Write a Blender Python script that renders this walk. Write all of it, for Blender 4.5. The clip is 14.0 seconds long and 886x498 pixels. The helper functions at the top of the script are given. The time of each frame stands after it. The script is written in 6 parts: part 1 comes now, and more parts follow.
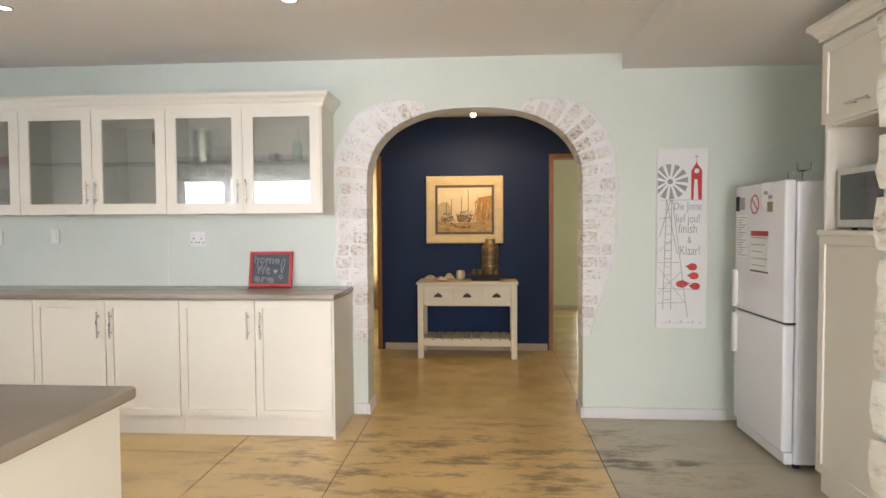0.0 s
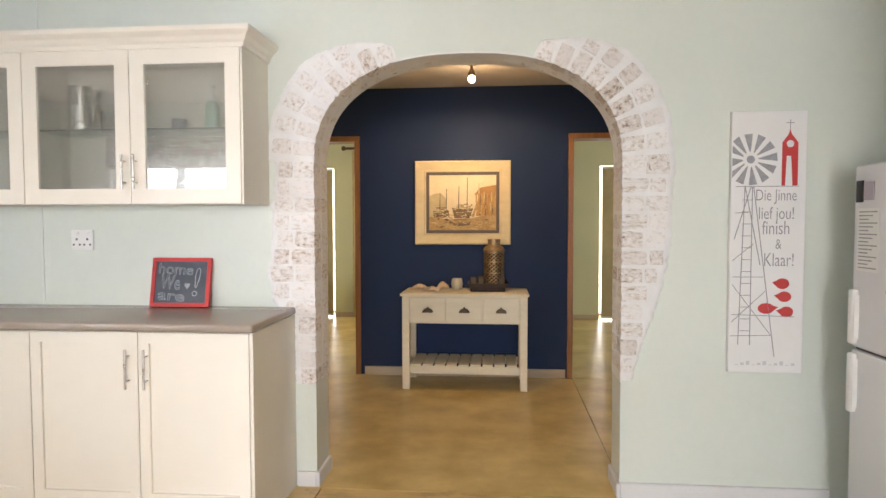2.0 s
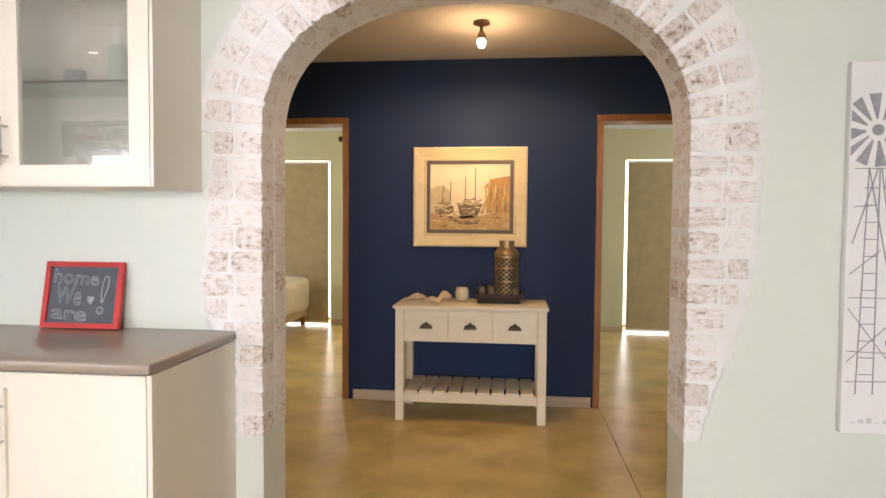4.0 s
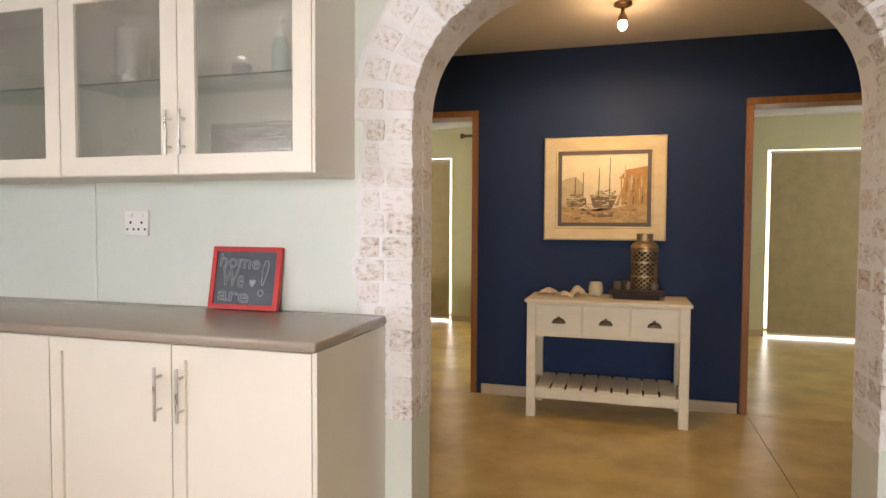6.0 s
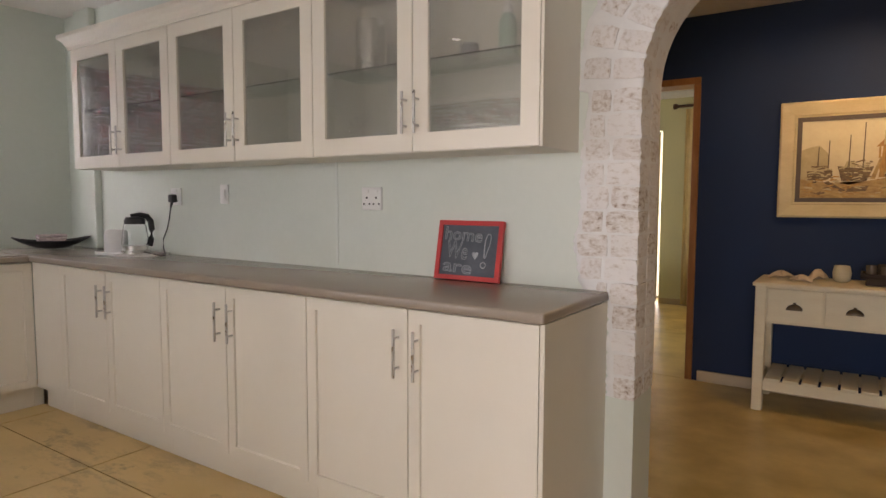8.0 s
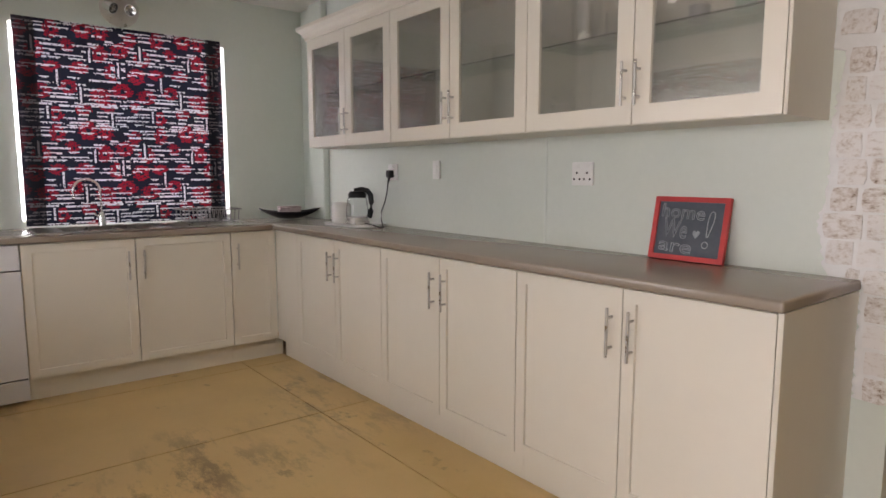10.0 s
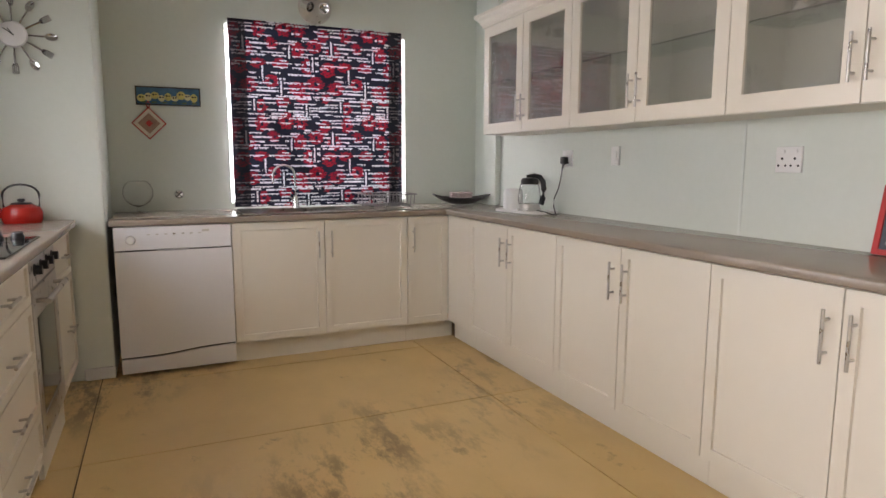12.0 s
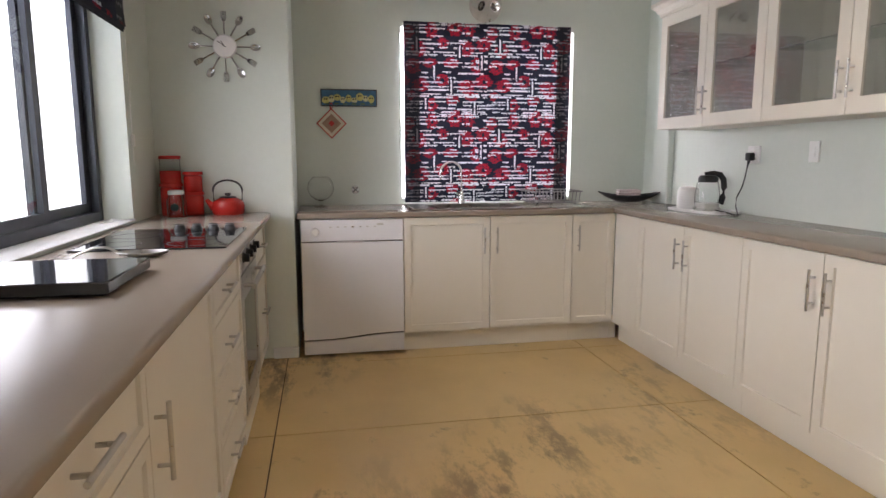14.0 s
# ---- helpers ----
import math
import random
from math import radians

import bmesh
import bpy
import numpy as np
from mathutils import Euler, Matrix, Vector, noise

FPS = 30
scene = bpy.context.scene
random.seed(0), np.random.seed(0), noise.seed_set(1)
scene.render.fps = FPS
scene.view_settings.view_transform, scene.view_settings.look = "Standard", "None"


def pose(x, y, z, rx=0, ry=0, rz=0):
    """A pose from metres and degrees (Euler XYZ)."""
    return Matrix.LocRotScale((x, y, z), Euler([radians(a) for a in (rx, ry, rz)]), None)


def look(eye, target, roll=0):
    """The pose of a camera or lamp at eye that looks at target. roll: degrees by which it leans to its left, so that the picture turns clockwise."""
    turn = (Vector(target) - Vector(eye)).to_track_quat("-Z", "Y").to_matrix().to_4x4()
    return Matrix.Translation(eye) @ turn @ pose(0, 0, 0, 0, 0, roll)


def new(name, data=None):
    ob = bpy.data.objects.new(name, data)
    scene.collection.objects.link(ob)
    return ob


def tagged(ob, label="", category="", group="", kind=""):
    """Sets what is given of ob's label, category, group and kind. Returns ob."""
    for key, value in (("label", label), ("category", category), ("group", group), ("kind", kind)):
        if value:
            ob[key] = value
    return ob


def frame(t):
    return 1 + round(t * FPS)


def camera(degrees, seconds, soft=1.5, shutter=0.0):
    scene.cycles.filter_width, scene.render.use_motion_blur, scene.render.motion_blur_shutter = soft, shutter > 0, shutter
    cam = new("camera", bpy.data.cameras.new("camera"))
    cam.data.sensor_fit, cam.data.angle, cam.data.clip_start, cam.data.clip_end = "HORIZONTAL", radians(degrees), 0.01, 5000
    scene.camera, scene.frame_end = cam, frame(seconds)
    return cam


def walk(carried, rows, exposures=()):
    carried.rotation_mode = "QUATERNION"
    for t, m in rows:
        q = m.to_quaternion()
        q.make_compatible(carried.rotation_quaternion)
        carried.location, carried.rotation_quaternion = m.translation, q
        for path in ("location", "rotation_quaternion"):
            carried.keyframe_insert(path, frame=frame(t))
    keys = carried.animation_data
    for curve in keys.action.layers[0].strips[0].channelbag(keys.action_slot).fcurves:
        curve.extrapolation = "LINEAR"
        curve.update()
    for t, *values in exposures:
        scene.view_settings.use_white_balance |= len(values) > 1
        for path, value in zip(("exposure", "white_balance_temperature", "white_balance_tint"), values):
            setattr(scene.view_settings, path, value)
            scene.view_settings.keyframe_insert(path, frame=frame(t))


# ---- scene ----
cam = camera(70.8, 14.0)
PATH = [
    (0, (1.011, 0.687, 1.327), (0.869, 2.68, 1.251), -0.3),
    (0.5, (1.046, 1.009, 1.317), (0.898, 3.001, 1.236), -0.3),
    (1, (1.03, 1.341, 1.32), (0.872, 3.333, 1.236), -0.1),
    (1.5, (1.041, 1.658, 1.313), (0.874, 3.649, 1.224), -0.1),
    (2, (1.083, 1.973, 1.327), (0.903, 3.963, 1.24), -0.1),
    (4.3, (1.06, 2.835, 1.298), (0.835, 4.821, 1.217), 0.4),
    (4.5, (1.044, 2.834, 1.295), (0.809, 4.819, 1.216), 0.3),
    (5, (0.992, 2.832, 1.275), (0.701, 4.809, 1.202), 0.3),
    (5.5, (0.952, 2.837, 1.255), (0.543, 4.794, 1.182), 0.3),
    (6, (0.915, 2.84, 1.245), (0.356, 4.758, 1.163), 0.3),
    (6.5, (0.891, 2.834, 1.236), (0.178, 4.7, 1.142), 0.2),
    (7, (0.868, 2.821, 1.235), (0.008, 4.623, 1.119), 0.2),
    (7.5, (0.849, 2.806, 1.233), (-0.146, 4.536, 1.099), 0.2),
    (8, (0.824, 2.795, 1.228), (-0.29, 4.449, 1.075), 0.2),
    (8.5, (0.802, 2.776, 1.225), (-0.428, 4.344, 1.053), 0.2),
    (9, (0.781, 2.755, 1.226), (-0.558, 4.229, 1.035), 0.1),
    (11.3, (0.741, 2.704, 1.237), (-0.999, 3.655, 0.97), -0.0),
    (11.5, (0.717, 2.67, 1.227), (-1.039, 3.59, 0.961), -0.0),
    (12, (0.702, 2.652, 1.223), (-1.102, 3.471, 0.949), 0.1),
    (12.5, (0.687, 2.628, 1.232), (-1.159, 3.343, 0.948), 0.1),
    (13, (0.673, 2.601, 1.237), (-1.213, 3.202, 0.949), -0.0),
    (13.5, (0.668, 2.569, 1.238), (-1.25, 3.058, 0.948), -0.0),
    (14, (0.665, 2.542, 1.238), (-1.278, 2.916, 0.947), -0.1),
]
EXPOSURES = [(0, -1.1, 6500, 17), (2, -0.97, 6500, 18), (4.5, -0.82, 6550, 21), (5.5, -0.95, 6600, 21), (6.5, -1.26, 6900, 22), (7.5, -1.72, 7000, 23), (9, -1.88, 6950, 23), (11.5, -1.52, 6750, 22), (12.5, -1.45, 6850, 22), (14, -1.36, 6550, 22)]
walk(cam, [(t, look(eye, target, roll)) for t, eye, target, roll in PATH], EXPOSURES)

# ---- world, sun and daylight ----
world = bpy.data.worlds.new("sky")
scene.world = world
world.use_nodes = True
wn = world.node_tree
sky = wn.nodes.new("ShaderNodeTexSky")
sky.sky_type, sky.sun_disc = "NISHITA", False
sky.sun_elevation, sky.sun_rotation = radians(55), radians(20)
wn.links.new(sky.outputs[0], wn.nodes["Background"].inputs[0])
wn.nodes["Background"].inputs[1].default_value = 0.12
sun = new("sun", bpy.data.lights.new("sun", "SUN"))
sun.data.energy, sun.data.angle, sun.data.color = 2.5, radians(0.5), (1, 0.95, 0.88)
sun.matrix_world = look((0, 0, 0), (-math.sin(radians(20)) * math.cos(radians(55)), -math.cos(radians(20)) * math.cos(radians(55)), -math.sin(radians(55))))


def daylight(name, at, to, w, h, power, color=(0.95, 0.975, 1.0)):
    """Sky light entering at a window's opening."""
    lamp = new(name, bpy.data.lights.new(name, "AREA"))
    lamp.data.shape, lamp.data.size, lamp.data.size_y = "RECTANGLE", w, h
    lamp.data.energy, lamp.data.color = power, color
    lamp.matrix_world = look(at, to)
    return lamp


daylight("daylight_hob_window", (-1.80, 1.10, 1.68), (-1.85, 2.3, 1.28), 2.1, 1.25, 82, (0.87, 0.935, 1.0))
daylight("daylight_sink_window", (-4.16, 3.745, 1.55), (-3, 3.745, 1.5), 1.7, 1.4, 430)
daylight("daylight_living_doors", (1.75, -3.25, 1.25), (1.9, 0, 1.25), 2.9, 2.2, 680, (0.95, 0.97, 1.0))
daylight("daylight_bedroom_door", (-1.75, 10.66, 1.06), (-1.75, 9, 1.0), 1.3, 2.1, 90)
daylight("daylight_bedroom_window", (-0.2, 10.66, 1.3), (-0.2, 9, 1.2), 1.1, 1.8, 110)
daylight("daylight_study_door", (3.1, 10.66, 1.06), (3.1, 9, 1.0), 1.5, 2.1, 90)
# two fill lights at unseen side openings, added to brighten the back rooms
daylight("side_fill_study", (5.15, 8.9, 1.5), (4, 8.9, 1.4), 1.4, 1.2, 70)
daylight("side_fill_bedroom", (-4.35, 9.0, 1.5), (-3, 9.0, 1.4), 1.4, 1.2, 90)


def bulb_light(name, at, power, color=(1.0, 0.72, 0.42), radius=0.03):
    lamp = new(name, bpy.data.lights.new(name, "POINT"))
    lamp.data.energy, lamp.data.color, lamp.data.shadow_soft_size = power, color, radius
    lamp.location = at
    return lamp


# ---- materials ----
def surf(name, a, b=None, rough=0.5, metal=0.0, scale=6.0, bump=0.0, fine=60.0, rvar=0.1, coat=0.0, stretch=(1, 1, 1)):
    """A painted or plain surface: two tones in soft patches, a fine grain, uneven gloss and relief."""
    m = bpy.data.materials.new(name)
    m.use_nodes = True
    t = m.node_tree
    p = t.nodes["Principled BSDF"]
    b = b or tuple(c * 0.9 for c in a)
    co = t.nodes.new("ShaderNodeTexCoord")
    mp = t.nodes.new("ShaderNodeMapping")
    mp.inputs["Scale"].default_value = stretch
    t.links.new(co.outputs["Object"], mp.inputs[0])
    n1 = t.nodes.new("ShaderNodeTexNoise")
    n1.inputs["Scale"].default_value, n1.inputs["Detail"].default_value = scale, 5
    n2 = t.nodes.new("ShaderNodeTexNoise")
    n2.inputs["Scale"].default_value, n2.inputs["Detail"].default_value = fine, 3
    for n in (n1, n2):
        t.links.new(mp.outputs[0], n.inputs["Vector"])
    add = t.nodes.new("ShaderNodeMath")
    add.operation = "MULTIPLY_ADD"
    add.inputs[1].default_value = 0.35
    t.links.new(n2.outputs[0], add.inputs[0])
    t.links.new(n1.outputs[0], add.inputs[2])
    ramp = t.nodes.new("ShaderNodeValToRGB")
    ramp.color_ramp.elements[0].position, ramp.color_ramp.elements[1].position = 0.45, 0.9
    ramp.color_ramp.elements[0].color, ramp.color_ramp.elements[1].color = (*b, 1), (*a, 1)
    t.links.new(add.outputs[0], ramp.inputs[0])
    t.links.new(ramp.outputs[0], p.inputs["Base Color"])
    rr = t.nodes.new("ShaderNodeMapRange")
    rr.inputs["To Min"].default_value, rr.inputs["To Max"].default_value = max(0.02, rough - rvar), min(1, rough + rvar)
    t.links.new(n1.outputs[0], rr.inputs[0])
    t.links.new(rr.outputs[0], p.inputs["Roughness"])
    p.inputs["Metallic"].default_value = metal
    p.inputs["Coat Weight"].default_value = coat
    if bump:
        bm_ = t.nodes.new("ShaderNodeBump")
        bm_.inputs["Strength"].default_value, bm_.inputs["Distance"].default_value = bump, 0.004
        t.links.new(add.outputs[0], bm_.inputs["Height"])
        t.links.new(bm_.outputs[0], p.inputs["Normal"])
    return m


def glow(name, color, strength):
    m = bpy.data.materials.new(name)
    m.use_nodes = True
    p = m.node_tree.nodes["Principled BSDF"]
    p.inputs["Base Color"].default_value = (*color, 1)
    p.inputs["Emission Color"].default_value = (*color, 1)
    p.inputs["Emission Strength"].default_value = strength
    return m


def clear(name, rough=0.0, tint=(1, 1, 1), ior=1.45, coat=0.0):
    m = bpy.data.materials.new(name)
    m.use_nodes = True
    p = m.node_tree.nodes["Principled BSDF"]
    p.inputs["Base Color"].default_value = (*tint, 1)
    p.inputs["Transmission Weight"].default_value = 1
    p.inputs["Roughness"].default_value = rough
    p.inputs["IOR"].default_value = ior
    p.inputs["Coat Weight"].default_value = coat
    p.inputs["Coat Roughness"].default_value = 0.01
    return m


def cloth(name, color, through_share=0.5, bump_scale=400):
    """Woven cloth that lets part of the light through."""
    m = bpy.data.materials.new(name)
    m.use_nodes = True
    t = m.node_tree
    p = t.nodes["Principled BSDF"]
    p.inputs["Roughness"].default_value = 0.9
    co = t.nodes.new("ShaderNodeTexCoord")
    n = t.nodes.new("ShaderNodeTexNoise")
    n.inputs["Scale"].default_value, n.inputs["Detail"].default_value = 9, 6
    t.links.new(co.outputs["Object"], n.inputs["Vector"])
    ramp = t.nodes.new("ShaderNodeValToRGB")
    ramp.color_ramp.elements[0].color = (*(c * 0.75 for c in color), 1)
    ramp.color_ramp.elements[1].color = (*(min(1, c * 1.15) for c in color), 1)
    t.links.new(n.outputs[0], ramp.inputs[0])
    t.links.new(ramp.outputs[0], p.inputs["Base Color"])
    tr = t.nodes.new("ShaderNodeBsdfTranslucent")
    t.links.new(ramp.outputs[0], tr.inputs[0])
    mix = t.nodes.new("ShaderNodeMixShader")
    mix.inputs[0].default_value = through_share
    t.links.new(p.outputs[0], mix.inputs[1])
    t.links.new(tr.outputs[0], mix.inputs[2])
    t.links.new(mix.outputs[0], t.nodes["Material Output"].inputs[0])
    return m


def floor_material(name, light, dark, stain, amount, rough, cloudy=1.1):
    """Tinted, sealed concrete: cloudy tone, streaky dark wear, small scuffs."""
    m = bpy.data.materials.new(name)
    m.use_nodes = True
    t = m.node_tree
    p = t.nodes["Principled BSDF"]
    co = t.nodes.new("ShaderNodeTexCoord")

    def noise_at(scale, detail, stretch=(1, 1, 1), rough_=0.55):
        mp = t.nodes.new("ShaderNodeMapping")
        mp.inputs["Scale"].default_value = stretch
        t.links.new(co.outputs["Object"], mp.inputs[0])
        n = t.nodes.new("ShaderNodeTexNoise")
        n.inputs["Scale"].default_value, n.inputs["Detail"].default_value, n.inputs["Roughness"].default_value = scale, detail, rough_
        t.links.new(mp.outputs[0], n.inputs["Vector"])
        return n

    def ramp_of(src, lo, hi, c0, c1):
        r = t.nodes.new("ShaderNodeValToRGB")
        r.color_ramp.elements[0].position, r.color_ramp.elements[1].position = lo, hi
        r.color_ramp.elements[0].color, r.color_ramp.elements[1].color = (*c0, 1), (*c1, 1)
        t.links.new(src, r.inputs[0])
        return r

    cloud = ramp_of(noise_at(cloudy, 7).outputs[0], 0.3, 0.72, dark, light)
    zone = ramp_of(noise_at(0.75, 2).outputs[0], 0.50, 0.68, (0, 0, 0), (1, 1, 1))
    streak = ramp_of(noise_at(4.0, 9, (0.62, 1.6, 1), 0.74).outputs[0], 0.49, 0.60, (0, 0, 0), (1, 1, 1))
    spots = ramp_of(noise_at(3.4, 8, (1, 1.2, 1), 0.66).outputs[0], 0.62, 0.72, (0, 0, 0), (1, 1, 1))
    # most wear lies where feet turn in front of the arch
    near = t.nodes.new("ShaderNodeVectorMath")
    near.operation = "DISTANCE"
    flat = t.nodes.new("ShaderNodeMapping")
    flat.inputs["Scale"].default_value = (0.62, 1, 0)
    t.links.new(co.outputs["Object"], flat.inputs[0])
    t.links.new(flat.outputs[0], near.inputs[0])
    near.inputs[1].default_value = (0.50, 4.1, 0)
    worn = t.nodes.new("ShaderNodeMapRange")
    worn.inputs["From Min"].default_value, worn.inputs["From Max"].default_value = 0.45, 1.15
    worn.inputs["To Min"].default_value, worn.inputs["To Max"].default_value = 0.9, 0.0
    t.links.new(near.outputs["Value"], worn.inputs[0])
    zmax = t.nodes.new("ShaderNodeMath")
    zmax.operation = "MAXIMUM"
    t.links.new(zone.outputs[0], zmax.inputs[0])
    t.links.new(worn.outputs[0], zmax.inputs[1])
    mul = t.nodes.new("ShaderNodeMath")
    mul.operation = "MULTIPLY"
    t.links.new(zmax.outputs[0], mul.inputs[0])
    t.links.new(streak.outputs[0], mul.inputs[1])
    mx = t.nodes.new("ShaderNodeMath")
    mx.operation = "MAXIMUM"
    t.links.new(mul.outputs[0], mx.inputs[0])
    t.links.new(spots.outputs[0], mx.inputs[1])
    am = t.nodes.new("ShaderNodeMath")
    am.operation = "MULTIPLY"
    am.inputs[1].default_value = amount
    t.links.new(mx.outputs[0], am.inputs[0])
    mix = t.nodes.new("ShaderNodeMix")
    mix.data_type = "RGBA"
    t.links.new(am.outputs[0], mix.inputs[0])
    t.links.new(cloud.outputs[0], mix.inputs[6])
    mix.inputs[7].default_value = (*stain, 1)
    t.links.new(mix.outputs[2], p.inputs["Base Color"])
    rr = t.nodes.new("ShaderNodeMapRange")
    rr.inputs["To Min"].default_value, rr.inputs["To Max"].default_value = rough, rough + 0.1
    t.links.new(mx.outputs[0], rr.inputs[0])
    t.links.new(rr.outputs[0], p.inputs["Roughness"])
    bp = t.nodes.new("ShaderNodeBump")
    bp.inputs["Strength"].default_value, bp.inputs["Distance"].default_value = 0.06, 0.002
    t.links.new(noise_at(14, 6).outputs[0], bp.inputs["Height"])
    t.links.new(bp.outputs[0], p.inputs["Normal"])
    return m


def worn_brick(name, bare=0.0, tint=0.75):
    """Whitewashed brick: chalky white with grey-brown clay showing in small, streaky patches."""
    m = bpy.data.materials.new(name)
    m.use_nodes = True
    t = m.node_tree
    p = t.nodes["Principled BSDF"]
    p.inputs["Roughness"].default_value = 0.85
    co = t.nodes.new("ShaderNodeTexCoord")
    inf = t.nodes.new("ShaderNodeObjectInfo")
    sc = t.nodes.new("ShaderNodeVectorMath")
    sc.operation = "MULTIPLY_ADD"
    sc.inputs[1].default_value = (1, 1, 1.35)
    cmb = t.nodes.new("ShaderNodeCombineXYZ")
    for i in range(3):
        t.links.new(inf.outputs["Random"], cmb.inputs[i])
    s2 = t.nodes.new("ShaderNodeVectorMath")
    s2.operation = "SCALE"
    s2.inputs[3].default_value = 37.0
    t.links.new(cmb.outputs[0], s2.inputs[0])
    t.links.new(co.outputs["Object"], sc.inputs[0])
    t.links.new(s2.outputs[0], sc.inputs[2])
    n = t.nodes.new("ShaderNodeTexNoise")
    n.inputs["Scale"].default_value, n.inputs["Detail"].default_value, n.inputs["Roughness"].default_value = 3.6, 9, 0.70
    t.links.new(sc.outputs[0], n.inputs["Vector"])
    # each brick has its own share of bare clay
    share = t.nodes.new("ShaderNodeMapRange")
    share.inputs["To Min"].default_value, share.inputs["To Max"].default_value = -0.07 + bare, 0.06 + bare
    t.links.new(inf.outputs["Random"], share.inputs[0])
    add = t.nodes.new("ShaderNodeMath")
    t.links.new(n.outputs[0], add.inputs[0])
    t.links.new(share.outputs[0], add.inputs[1])
    r = t.nodes.new("ShaderNodeValToRGB")
    e = r.color_ramp.elements
    e[0].position, e[0].color = 0.44, (0.80, 0.785, 0.77, 1)
    e[1].position, e[1].color = 0.70, (0.24, 0.175, 0.13, 1)
    for pos, col in ((0.54, (0.70, 0.665, 0.63, 1)), (0.62, (0.56, 0.49, 0.43, 1))):
        e.new(pos).color = col
    t.links.new(add.outputs[0], r.inputs[0])
    tone = t.nodes.new("ShaderNodeMix")
    tone.data_type, tone.blend_type = "RGBA", "MULTIPLY"
    wn_ = t.nodes.new("ShaderNodeTexWhiteNoise")
    wn_.noise_dimensions = "1D"
    t.links.new(inf.outputs["Random"], wn_.inputs["W"])
    tr_ = t.nodes.new("ShaderNodeMapRange")
    tr_.inputs["From Min"].default_value, tr_.inputs["To Max"].default_value = 0.35, tint
    t.links.new(wn_.outputs["Value"], tr_.inputs[0])
    t.links.new(tr_.outputs[0], tone.inputs[0])
    t.links.new(r.outputs[0], tone.inputs[6])
    tone.inputs[7].default_value = (0.80, 0.755, 0.72, 1)
    t.links.new(tone.outputs[2], p.inputs["Base Color"])
    bp = t.nodes.new("ShaderNodeBump")
    bp.inputs["Strength"].default_value, bp.inputs["Distance"].default_value, bp.invert = 0.55, 0.010, True
    t.links.new(add.outputs[0], bp.inputs["Height"])
    t.links.new(bp.outputs[0], p.inputs["Normal"])
    return m


MINT = surf("mint_wall_paint", (0.68, 0.725, 0.665), (0.63, 0.68, 0.615), 0.6, scale=1.5, bump=0.15, fine=35)
BOARD = surf("pale_backsplash_board", (0.70, 0.75, 0.70), (0.66, 0.71, 0.66), 0.4, scale=1.2, bump=0.05, fine=20)
NAVY = surf("navy_wall_paint", (0.0095, 0.029, 0.088), (0.0065, 0.022, 0.07), 0.8, scale=2, bump=1.0, fine=150)
SAGE = surf("sage_room_paint", (0.66, 0.66, 0.44), (0.60, 0.60, 0.40), 0.7, scale=1.4, bump=0.1, fine=40)
CEIL = surf("ceiling_paint", (0.82, 0.79, 0.75), (0.78, 0.75, 0.71), 0.8, scale=0.9, bump=0.05, fine=30)
PLASTER = surf("white_plaster", (0.82, 0.82, 0.81), (0.74, 0.74, 0.73), 0.8, scale=12, bump=0.5, fine=80)
BRICK = worn_brick("whitewashed_brick")
BRICKW = worn_brick("thickly_whitewashed_brick", -0.015, 0.3)
CAB = surf("cream_cabinet_lacquer", (0.80, 0.76, 0.67), (0.77, 0.73, 0.64), 0.35, scale=2.0, bump=0.02, fine=15)
SIDE = surf("cabinet_side_panel", (0.74, 0.71, 0.62), (0.70, 0.67, 0.58), 0.45, scale=2.0, bump=0.02, fine=15)
TOP = surf("taupe_laminate_worktop", (0.30, 0.25, 0.205), (0.285, 0.235, 0.19), 0.25, scale=3, bump=0.0, fine=220, rvar=0.02)
TOP.node_tree.nodes["Principled BSDF"].inputs["Specular IOR Level"].default_value = 1.0
STEEL = surf("brushed_steel", (0.62, 0.60, 0.57), (0.52, 0.50, 0.47), 0.3, 1.0, scale=20, fine=200)
CHROME = surf("chrome", (0.8, 0.8, 0.8), (0.75, 0.75, 0.75), 0.12, 1.0, scale=20, rvar=0.05)
DARK = surf("dark_recess", (0.02, 0.02, 0.02), (0.012, 0.012, 0.012), 0.6)
BLACK = surf("black_plastic", (0.02, 0.02, 0.022), (0.015, 0.015, 0.017), 0.35)
BLACKGLASS = surf("black_glass", (0.012, 0.012, 0.014), (0.010, 0.010, 0.012), 0.06, rvar=0.03, coat=0.5)
ENAMEL = surf("white_enamel", (0.80, 0.80, 0.82), (0.77, 0.77, 0.79), 0.25, scale=1.5, bump=0.02, fine=40)
WOOD = surf("varnished_door_wood", (0.36, 0.16, 0.055), (0.24, 0.10, 0.03), 0.35, scale=5, bump=0.1, fine=40, stretch=(6, 6, 0.6))
SKIRT = surf("pale_skirting", (0.54, 0.44, 0.31), (0.46, 0.37, 0.25), 0.5, scale=4, stretch=(0.5, 4, 4))
WSKIRT = surf("white_skirting", (0.74, 0.74, 0.74), (0.68, 0.68, 0.68), 0.5, scale=4)
CREAMWOOD = surf("cream_painted_wood", (0.78, 0.715, 0.54), (0.72, 0.645, 0.47), 0.45, scale=5, bump=0.15, fine=40, stretch=(1, 4, 4))
PLASTIC = surf("white_plastic", (0.82, 0.82, 0.80), (0.79, 0.79, 0.77), 0.3)
RED = surf("red_enamel", (0.52, 0.025, 0.018), (0.44, 0.02, 0.015), 0.2, scale=6)
REDPAINT = surf("red_paint", (0.55, 0.035, 0.03), (0.48, 0.03, 0.03), 0.5)
